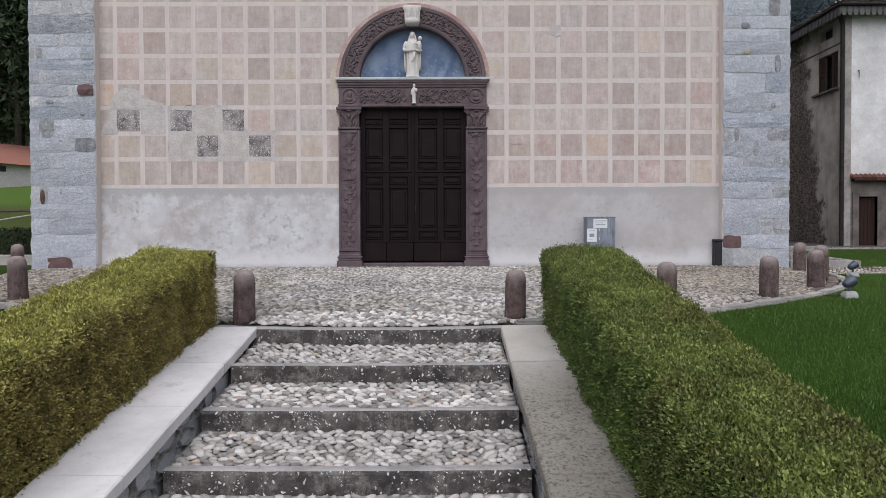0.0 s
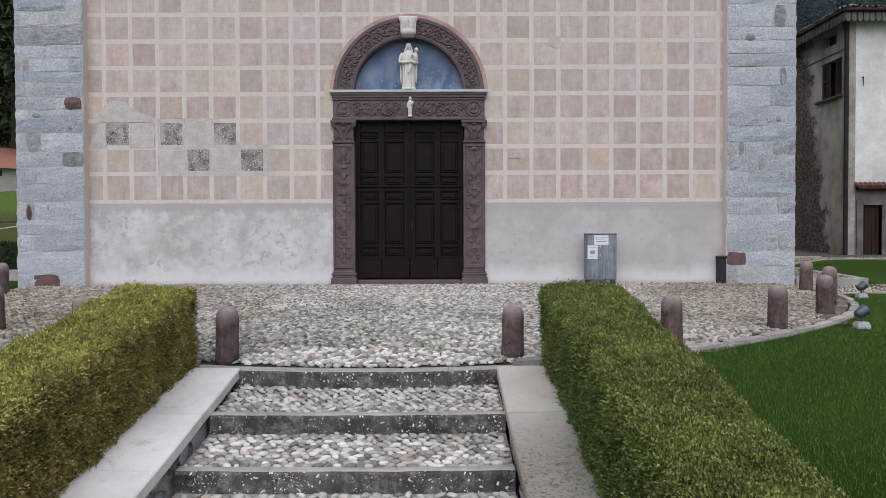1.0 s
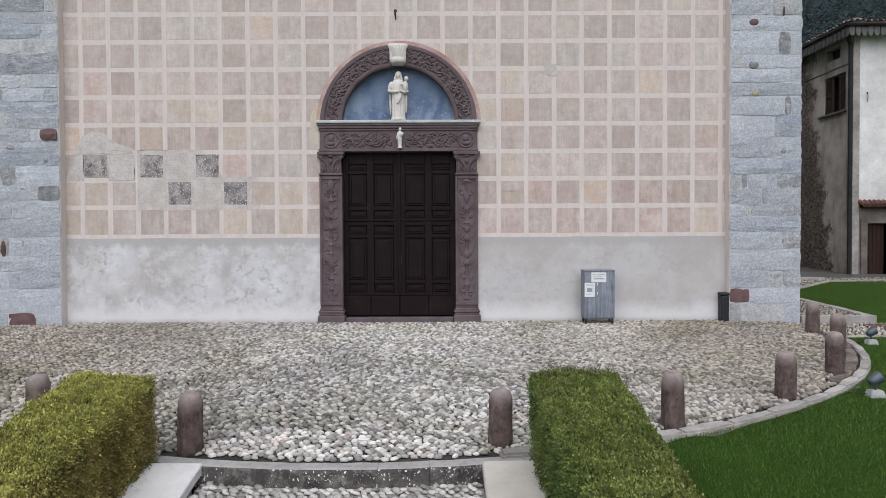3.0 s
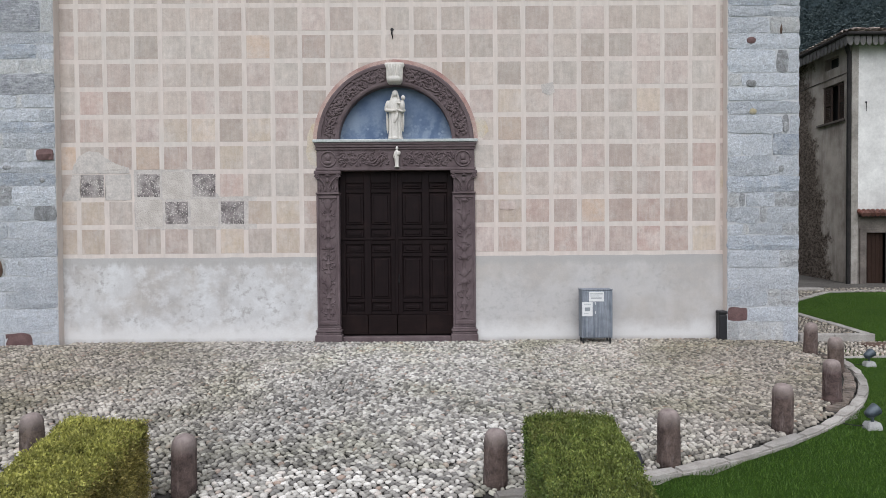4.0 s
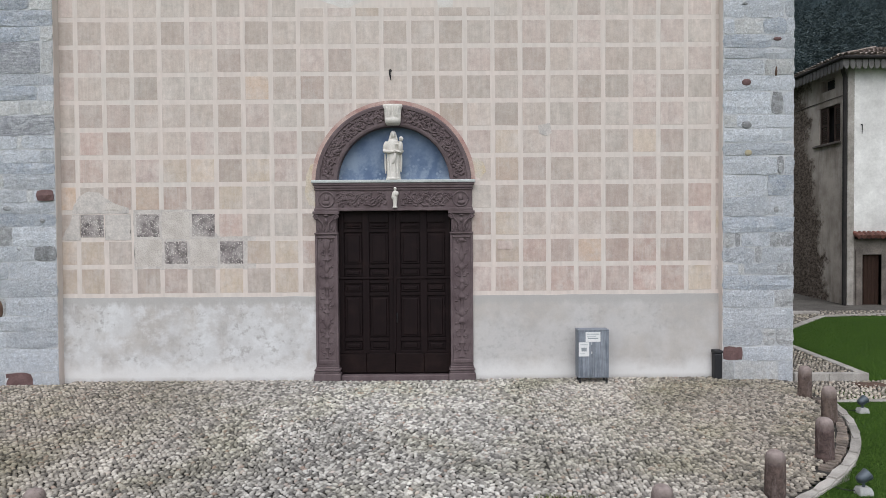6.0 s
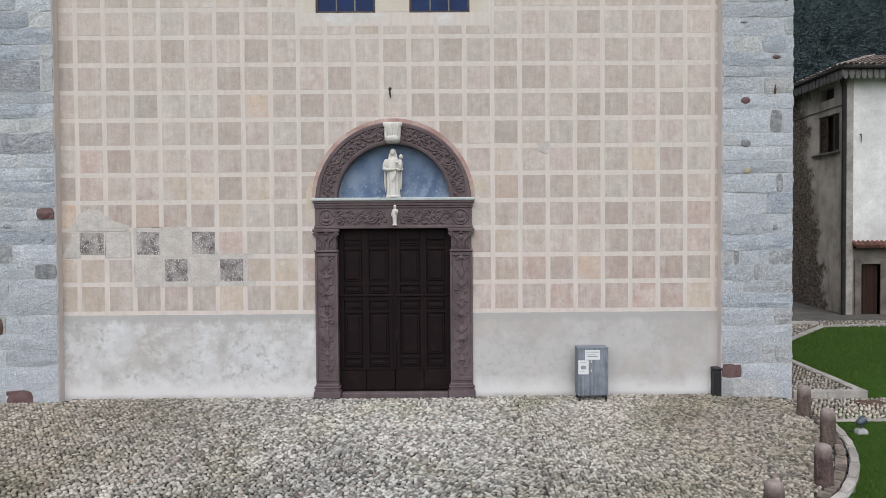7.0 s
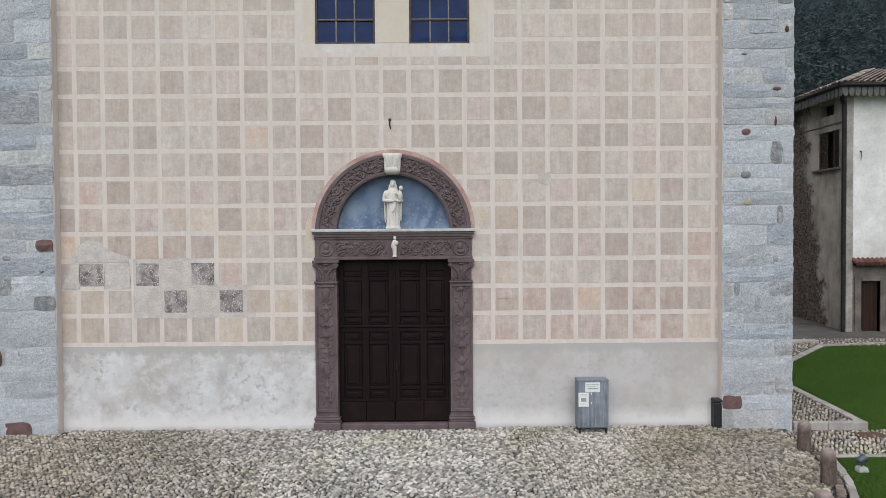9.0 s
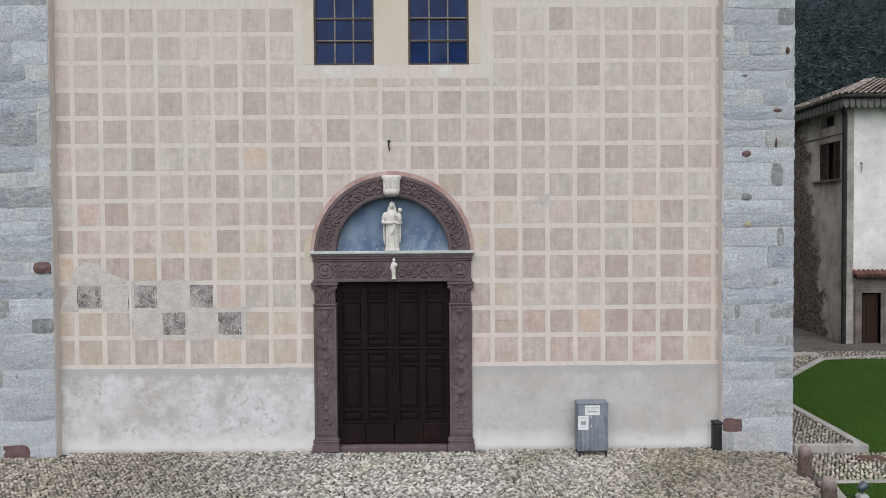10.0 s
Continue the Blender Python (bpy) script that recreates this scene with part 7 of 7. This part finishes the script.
# ---------------------------------------------------------------- old house beyond the lawn
def build_house():
    HX, HY, HB, ZB, ZT = 15.72, 10.62, 22.4, 0.0, 8.98
    house = thing("old_house", (HX, HY, ZB), "old plastered house with flaking walls and a tiled hip roof", "house")
    inv = Matrix.Translation((-HX, -HY, -ZB))

    def put(ob):
        ob.data.transform(inv)
        ob.parent = house
        return ob

    put(tagged(sheet("side_wall", rect(HY + 0.301, HB, ZB, ZT), [rect(11.06, 12.42, 6.18, 7.58), rect(11.41, 12.28, 8.18, 8.62)], 0.5, M["old_wall"], None, "x", HX), "flaking old plaster over rubble"))
    put(tagged(sheet("front_wall", [(HX + 0.243, ZB), (16.27, ZB), (16.27, 1.98), (16.97, 1.98), (16.97, ZB), (27.0, ZB), (27.0, 2.70), (HX + 0.243, 2.70)], [], 0.5, M["grey_plaster"], None, "y", HY), "stained grey plaster of the ground floor"))
    put(tagged(sheet("upper_wall", rect(HX + 0.243, 27.0, 2.70, ZT), [], 0.5, M["white_plaster"], None, "y", HY), "white plaster of the upper floor"))
    bm = bmesh.new()
    add_box(bm, HX - 0.004, HX + 0.24, HY - 0.012, HY + 0.3, ZB, ZT)
    put(part("corner_strip", bm, M["corner_plaster"], None, "grey corner strip"))
    bm = bmesh.new()
    add_box(bm, HX + 0.5, 27.0, HB - 0.4, HB, ZB, ZT)
    add_box(bm, 26.5, 27.0, HY + 0.5, HB - 0.4, ZB, ZT)
    add_box(bm, HX + 0.5, 26.5, HY + 0.5, HB - 0.4, ZT - 0.2, ZT - 0.05)
    put(part("back_wall", bm, M["grey_plaster"]))
    # window with old shutters
    win = thing("window", (0, 0, 0), "", "")
    win.parent = house
    def under(ob, parent):
        ob.data.transform(inv)
        ob.parent = parent
        return ob
    # black sheet behind the shutters stands in for the unlit room
    bm = bmesh.new()
    add_box(bm, HX + 0.3, HX + 0.36, 11.0, 12.48, 6.1, 7.66)
    under(part("pane", bm, M["dark_iron"], None, "black backing for the dark room inside"), win)
    bm = bmesh.new()
    add_box(bm, HX - 0.12, HX + 0.3, 10.98, 12.68, 6.09, 6.175, 0.015)
    under(part("sill", bm, M["grey_plaster"]), win)
    for y0, y1, turn in ((11.07, 11.53, 8), (11.90, 12.41, -10)):
        bm = bmesh.new()
        for a, b, c, d in ((y0, y0 + 0.09, 6.20, 7.56), (y1 - 0.09, y1, 6.20, 7.56), (y0 + 0.09, y1 - 0.09, 6.20, 6.29), (y0 + 0.09, y1 - 0.09, 6.84, 6.93), (y0 + 0.09, y1 - 0.09, 7.47, 7.56)):
            add_box(bm, HX + 0.05, HX + 0.10, a, b, c, d, 0.004)
        shutter = put(part("shutter", bm, M["shutter_wood"], None, "weathered louvred wooden shutter"))
        z = 6.32
        while z < 7.45:
            if not 6.80 < z < 6.95:
                bm = bmesh.new()
                add_box(bm, HX + 0.055, HX + 0.095, y0 + 0.09, y1 - 0.09, z, z + 0.035)
                under(part("slat", bm, M["shutter_wood"]), shutter)
            z += 0.07
    # black sheet stands in for the darkness inside the attic opening
    bm = bmesh.new()
    add_box(bm, HX + 0.25, HX + 0.3, 11.3, 12.4, 8.1, 8.7)
    put(part("attic_vent", bm, M["dark_iron"], None, "black backing for the dark attic opening"))
    bm = bmesh.new()
    add_box(bm, HX - 0.03, HX + 0.02, HY, HB - 0.1, 7.80, 7.84, 0.008)
    put(part("string_course", bm, M["grey_plaster"], None, "thin ledge line"))
    # door and its stone frame
    bm = bmesh.new()
    add_box(bm, 16.27, 16.97, HY + 0.14, HY + 0.2, ZB, 1.98)
    for i in range(5):
        add_box(bm, 16.275 + 0.139 * i, 16.275 + 0.139 * (i + 1) - 0.008, HY + 0.12, HY + 0.15, ZB + 0.05, 1.97, 0.004)
    put(part("door", bm, M["brown_wood"], None, "brown plank door"))
    bm = bmesh.new()
    for a, b, c, d in ((16.03, 16.27, ZB, 2.15), (16.97, 17.20, ZB, 2.15), (16.27, 16.97, 1.98, 2.15)):
        add_box(bm, a, b, HY - 0.04, HY + 0.15, c, d, 0.01)
    put(part("door_frame", bm, M["grey_plaster"], None, "grey stone door frame"))
    # small tiled ledge over the ground floor
    bm = bmesh.new()
    rt = random.Random(6)
    x = 16.0
    while x < 24.0:
        for row in range(2):
            pts = [(x + rt.uniform(-0.01, 0.01), HY - 0.28 + 0.14 * row - 0.02, 2.63 + 0.06 * row), (x, HY - 0.11 + 0.14 * row, 2.73 + 0.06 * row)]
            add_tube(bm, pts, [0.085, 0.075], 8)
        x += 0.17
    put(part("tile_ledge", bm, M["red_tile"], None, "row of reddish tiles over the ground floor"))
    bm = bmesh.new()
    add_box(bm, 16.0, 24.0, HY - 0.27, HY + 0.02, 2.56, 2.61, 0.01)
    put(part("ledge_board", bm, M["fascia"]))
    # downpipe and gutter
    bm = bmesh.new()
    add_tube(bm, [(HX - 0.36, HY - 0.26, 8.85), (HX - 0.25, HY - 0.12, 8.60), (HX - 0.11, HY - 0.02, 8.40), (HX - 0.11, HY - 0.02, 4.0), (HX - 0.11, HY - 0.02, ZB + 0.05)], 0.072, 10)
    put(part("downpipe", bm, M["fascia"], None, "dark metal downpipe"))
    bm = bmesh.new()
    add_tube(bm, [(HX - 0.50, HY - 0.55, ZT + 0.02), (HX - 0.50, HB + 0.5, ZT + 0.02)], 0.065, 8)
    add_tube(bm, [(HX - 0.50, HY - 0.55, ZT + 0.02), (27.0, HY - 0.55, ZT + 0.02)], 0.065, 8)
    put(part("gutter", bm, M["fascia"], None, "dark gutter"))
    # eaves boards with a scalloped valance
    bm = bmesh.new()
    add_box(bm, HX - 0.46, HX + 0.02, HY - 0.50, HB + 0.3, ZT - 0.02, ZT + 0.06)
    add_box(bm, HX + 0.02, 27.3, HY - 0.50, HY + 0.02, ZT - 0.02, ZT + 0.06)
    eave = put(part("eave", bm, M["fascia"], None, "dark eaves board"))
    bm = bmesh.new()
    out = [(-0.095, 0.0), (0.095, 0.0), (0.095, -0.20), (0.08, -0.28), (0.05, -0.335), (0.0, -0.36), (-0.05, -0.335), (-0.08, -0.28), (-0.095, -0.20)]
    vs = [bm.verts.new((u, 0, v)) for u, v in out]
    f = bm.faces.new(vs)
    ext = bmesh.ops.extrude_face_region(bm, geom=[f])
    bmesh.ops.translate(bm, verts=[g for g in ext["geom"] if isinstance(g, bmesh.types.BMVert)], vec=(0, 0.025, 0))
    tongue = mesh_of(bm, "tongue", M["valance"])
    y = HY - 0.40
    while y < HB + 0.2:
        piece("tongue", tongue, eave, Matrix.Translation((-0.46, y - HY, ZT - 0.025 - ZB)) @ Matrix.Rotation(radians(90), 4, "Z"))
        y += 0.24
    x = HX - 0.35
    while x < 21.5:
        piece("tongue", tongue, eave, Matrix.Translation((x - HX, -0.49, ZT - 0.025 - ZB)))
        x += 0.22
    bm = bmesh.new()
    add_tube(bm, [(16.21, HY + 0.02, 6.68), (16.21, HY - 0.06, 6.70), (16.215, HY - 0.07, 6.62), (16.23, HY - 0.03, 6.36)], [0.02, 0.02, 0.014, 0.008], 6)
    put(part("wall_anchor", bm, M["dark_iron"], None, "black iron anchor on the white wall"))
    # hip roof with loose rows of tiles
    x0, x1, y0, y1, ze, zr = HX - 0.52, 30.5, HY - 0.56, 22.9, ZT + 0.07, 11.05
    ra, rb = (x0 + 5.2, (y0 + y1) / 2), (x1 - 5.2, (y0 + y1) / 2)
    bm = bmesh.new()
    c = [bm.verts.new(q) for q in ((x0, y0, ze), (x1, y0, ze), (x1, y1, ze), (x0, y1, ze), (*ra, zr), (*rb, zr))]
    for q in ((0, 1, 5, 4), (2, 3, 4, 5), (0, 4, 3), (1, 2, 5), (3, 2, 1, 0)):
        bm.faces.new([c[i] for i in q])
    roof = put(part("roof", bm, M["roof_tile"], None, "weathered brown clay tiles"))
    gt = np.random.default_rng(44)
    verts, tris = [], []
    prof = [(-1, 0.0), (-0.7, 0.7), (0, 1.0), (0.7, 0.7), (1, 0.0)]

    def tile_rows(origin, along, up, width_at, length):
        rows_n = int(length / 0.34)
        for r_i in range(rows_n):
            s = r_i * 0.34
            lo, hi = width_at(s / length)
            u = lo
            while u < hi:
                w, L = 0.10, 0.42
                base = origin + along * (u + gt.uniform(-0.012, 0.012)) + up * s
                nrm = along.cross(up).normalized()
                lift = 0.03 + gt.uniform(0, 0.02)
                k = len(verts)
                for e, rr in ((0.0, 1.0), (L, 0.8)):
                    for px, pz in prof:
                        verts.append(tuple(base + along * (px * w * rr) + up * e + nrm * (pz * 0.075 * rr + lift * (1 - e / L))))
                for i in range(4):
                    tris.extend([(k + i, k + i + 1, k + 6 + i), (k + i, k + 6 + i, k + 5 + i)])
                u += 0.20

    A, B, C, D = Vector((x0, y0, ze)), Vector((x1, y0, ze)), Vector((x0, y1, ze)), Vector((*ra, zr))
    up = Vector((0, ra[1] - y0, zr - ze))
    tile_rows(A, Vector((1, 0, 0)), up.normalized(), lambda s: (0.1 + 5.2 * s, 8.5), up.length)
    up = Vector((ra[0] - x0, 0, zr - ze))
    tile_rows(C, Vector((0, -1, 0)), up.normalized(), lambda s: (0.1 + (y1 - y0) / 2 * s, (y1 - y0) * (1 - s / 2) - 0.1), up.length)
    v = np.array(verts) - np.array([HX, HY, ZB])
    tiles = fast_mesh("roof_tiles", v, np.array(tris), np.zeros((0, 4), int), M["roof_tile"], roof, smooth=True)
    tagged(tiles, kind="stuff")
    return house


build_house()


# ---------------------------------------------------------------- beyond the forecourt's left side
def left_side():
    low = thing("dark_hedge", (-10.2, 2.6, ground_z(-10.2, 2.6)), "low dark clipped hedge beyond the church corner", "hedge")
    bm = bmesh.new()
    add_box(bm, -4.0, 2.0, -0.45, 0.45, -0.1, 0.78, 0.08, 2)
    part("inner_body", bm, M["hedge_core"], low)
    g = np.random.default_rng(15)
    n = 9000
    p = np.stack([g.uniform(-4.0, 2.0, n), np.where(g.uniform(0, 1, n) < 0.6, -0.46, g.uniform(-0.46, 0.46, n)), np.zeros(n)], 1)
    p[:, 2] = np.where(p[:, 1] < -0.455, g.uniform(0, 0.8, n), 0.80) + g.normal(0, 0.015, n)
    d = g.normal(0, 1, (n, 2, 3)) * 0.035
    v = np.stack([p, p + d[:, 0], p + d[:, 1]], 1).reshape(-1, 3)
    tagged(fast_mesh("leaves", v, np.arange(n * 3).reshape(-1, 3), np.zeros((0, 4), int), M["tree_near"], low, smooth=False), kind="stuff")
    bm = bmesh.new()
    add_box(bm, -14.0, -8.1, 1.5, 1.75, -0.4, 0.06, 0.02)
    tilt(bm)
    tagged(part("low_wall", bm, M["kerb"]), "low pale stone wall beside the church corner", "low wall", kind="structure")
    rail = thing("barrier_rail", (-13.0, 6.96, ground_z(-13.0, 6.96)), "rusty and white painted pole barrier across the field", "barrier")
    for x in (-2.0, 1.2):
        bm = bmesh.new()
        add_box(bm, x - 0.05, x + 0.05, -0.05, 0.05, -0.1, 1.08, 0.01)
        part("post", bm, M["rust"], rail)
    bm = bmesh.new()
    add_tube(bm, [(-2.4, -0.07, 0.99), (1.9, -0.07, 1.02)], 0.035, 8)
    part("rail", bm, M["rust"], rail)
    bm = bmesh.new()
    add_tube(bm, [(-1.9, -0.08, 0.50), (1.2, -0.08, 0.98)], 0.02, 8)
    part("brace", bm, M["rail_paint"], rail, "white painted brace")

    def far_house(x, y, w, d, h, rise, label):
        z = ground_z(x, y)
        ob = thing("far_house", (x, y, z), label, "house")
        ob.rotation_euler = (0, 0, radians(52))
        bm = bmesh.new()
        add_box(bm, -w / 2, w / 2, -d / 2, d / 2, -1.0, h)
        part("wall", bm, M["pale_wall"], ob)
        bm = bmesh.new()
        o = 0.5
        c = [bm.verts.new(q) for q in ((-w / 2 - o, -d / 2 - o, h - 0.1), (w / 2 + o, -d / 2 - o, h - 0.1), (w / 2 + o, d / 2 + o, h - 0.1), (-w / 2 - o, d / 2 + o, h - 0.1), (w / 2 + o, 0, h + rise), (-w / 2 - o, 0, h + rise))]
        for q in ((0, 1, 4, 5), (2, 3, 5, 4), (1, 2, 4), (3, 0, 5), (3, 2, 1, 0)):
            bm.faces.new([c[i] for i in q])
        part("roof", bm, M["orange_roof"], ob, "orange tiled roof")
        for i in range(3):
            bm = bmesh.new()
            add_box(bm, -w / 3 + i * w / 3 - 0.4, -w / 3 + i * w / 3 + 0.4, -d / 2 - 0.03, -d / 2 + 0.1, h * 0.3, h * 0.75, 0.01)
            part("window", bm, M["dark_iron"], ob)
        return ob

    far_house(-31.6, 38.3, 12.0, 9.0, 0.9, 1.9, "low pale house with an orange tiled roof in a field")
    far_house(-44.0, 53.4, 9.0, 8.0, 7.4, 2.2, "pale house with an orange roof under the wooded hill")


left_side()


# ---------------------------------------------------------------- hills and woods
def hill_z(x, y):
    """Wooded mountain behind the church; rises from the valley floor."""
    r = math.hypot(x, y + 20)
    a = math.atan2(x, y + 20)
    foot = 190 + 40 * noise.noise(Vector((a * 2.0, 0.3, 0)))
    if x < 0:
        foot = 120
    t = max(r - foot, 0.0)
    z = 0.52 * t * min(1.0, t / 70) + 16 * noise.noise(Vector((x * 0.008, y * 0.008, 1.3))) * min(t / 80, 1.0) + 6 * noise.noise(Vector((x * 0.03, y * 0.03, 2.3))) * min(t / 60, 1.0)
    return z - 1.5


def build_hills():
    verts, faces = [], []
    na, nr = 150, 60
    for i in range(na + 1):
        a = radians(-85 + 170 * i / na)
        for j in range(nr + 1):
            r = 100 * (1400 / 100) ** (j / nr)
            x, y = r * math.sin(a), r * math.cos(a) - 20
            verts.append((x, y, hill_z(x, y)))
    for i in range(na):
        for j in range(nr):
            k = i * (nr + 1) + j
            faces.append((k, k + 1, k + nr + 2, k + nr + 1))
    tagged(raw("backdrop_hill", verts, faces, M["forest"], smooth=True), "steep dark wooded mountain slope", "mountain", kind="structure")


build_hills()


def tree_cloud(spots, gen, leaves, leaf_size, flat=1.0):
    """Crowns for many trees as loose leaf clumps; spots: x, y, z, radius, height."""
    out = []
    for x, y, z, r, h in spots:
        n = leaves
        th = gen.uniform(0, 2 * math.pi, n)
        k = gen.uniform(0.0, 1.0, n) ** 0.7
        rad = r * np.sqrt(np.clip(1 - (2 * k - 0.75) ** 2 * 0.75, 0.05, 1)) * gen.uniform(0.55, 1.08, n)
        rad *= 1 + 0.28 * np.sin(3 * th + x) * np.sin(7 * k + y)
        c = np.stack([x + rad * np.cos(th), y + rad * np.sin(th), z + h * (0.22 + 0.78 * k)], 1)
        d = gen.normal(0, 1, (n, 2, 3)) * leaf_size * r * np.array([1.0, 1.0, flat])
        out.append(np.stack([c, c + d[:, 0], c + d[:, 1]], 1))
    v = np.concatenate(out).reshape(-1, 3)
    return v


def build_woods():
    g = np.random.default_rng(77)
    for lo, hi, rmin, rmax, count, name in ((24, 38, 185, 700, 2600, "wood_right"), (-43, -29, 118, 420, 600, "wood_left")):
        spots = []
        for _ in range(count):
            a = radians(g.uniform(lo, hi))
            r = rmin + (rmax - rmin) * g.uniform(0, 1) ** 1.15
            x, y = r * math.sin(a), r * math.cos(a) - 20
            s = g.uniform(2.6, 5.0)
            spots.append((x, y, hill_z(x, y) - 1.0, s, s * g.uniform(1.7, 2.6)))
        v = tree_cloud(spots, g, 130, 0.12, 0.6)
        n = len(v) // 3
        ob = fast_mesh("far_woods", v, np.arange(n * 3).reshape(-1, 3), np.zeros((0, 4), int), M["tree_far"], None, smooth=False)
        tagged(ob, "dense dark woods on the mountain slope", "woods", kind="stuff")


build_woods()


def tree(x, y, height, radius, seed):
    g = np.random.default_rng(seed)
    z = ground_z(x, y)
    ob = thing("tree", (x, y, z - 0.2), "tall dark broadleaf tree at the field's edge", "tree", "trees by the field")
    bm = bmesh.new()
    trunk = [(0.15 * math.sin(i), 0.12 * math.cos(1.7 * i), height * 0.75 * i / 7) for i in range(8)]
    add_tube(bm, trunk, [0.34 - 0.04 * i for i in range(8)], 9)
    for i in range(9):
        a = g.uniform(0, 6.28)
        zz = height * g.uniform(0.25, 0.7)
        L = radius * g.uniform(0.5, 0.9)
        add_tube(bm, [(0, 0, zz), (L * 0.5 * math.cos(a), L * 0.5 * math.sin(a), zz + L * 0.35), (L * math.cos(a), L * math.sin(a), zz + L * 0.55)], [0.11, 0.07, 0.03], 6)
    part("trunk", bm, M["bark"], ob)
    v = tree_cloud([(0, 0, 0, radius, height)], g, 12000, 0.05)
    n = len(v) // 3
    crown = fast_mesh("crown", v, np.arange(n * 3).reshape(-1, 3), np.zeros((0, 4), int), M["tree_near"], ob, smooth=False)
    return ob


for n, (x, y, h, r) in enumerate(((-33.0, 38.3, 17, 4.5), (-38.5, 41.2, 19, 5.0), (-43.5, 45.3, 18, 5.0), (-36.0, 46.4, 22, 5.5), (-48.0, 48.7, 22, 5.5), (-41.0, 52.2, 24, 6.0))):
    tree(x, y, h, r, 200 + n)

# the nearest pebbles of the forecourt and of the stairs, one by one
single_pebbles(near_court, pavement)
single_pebbles(first, steps)
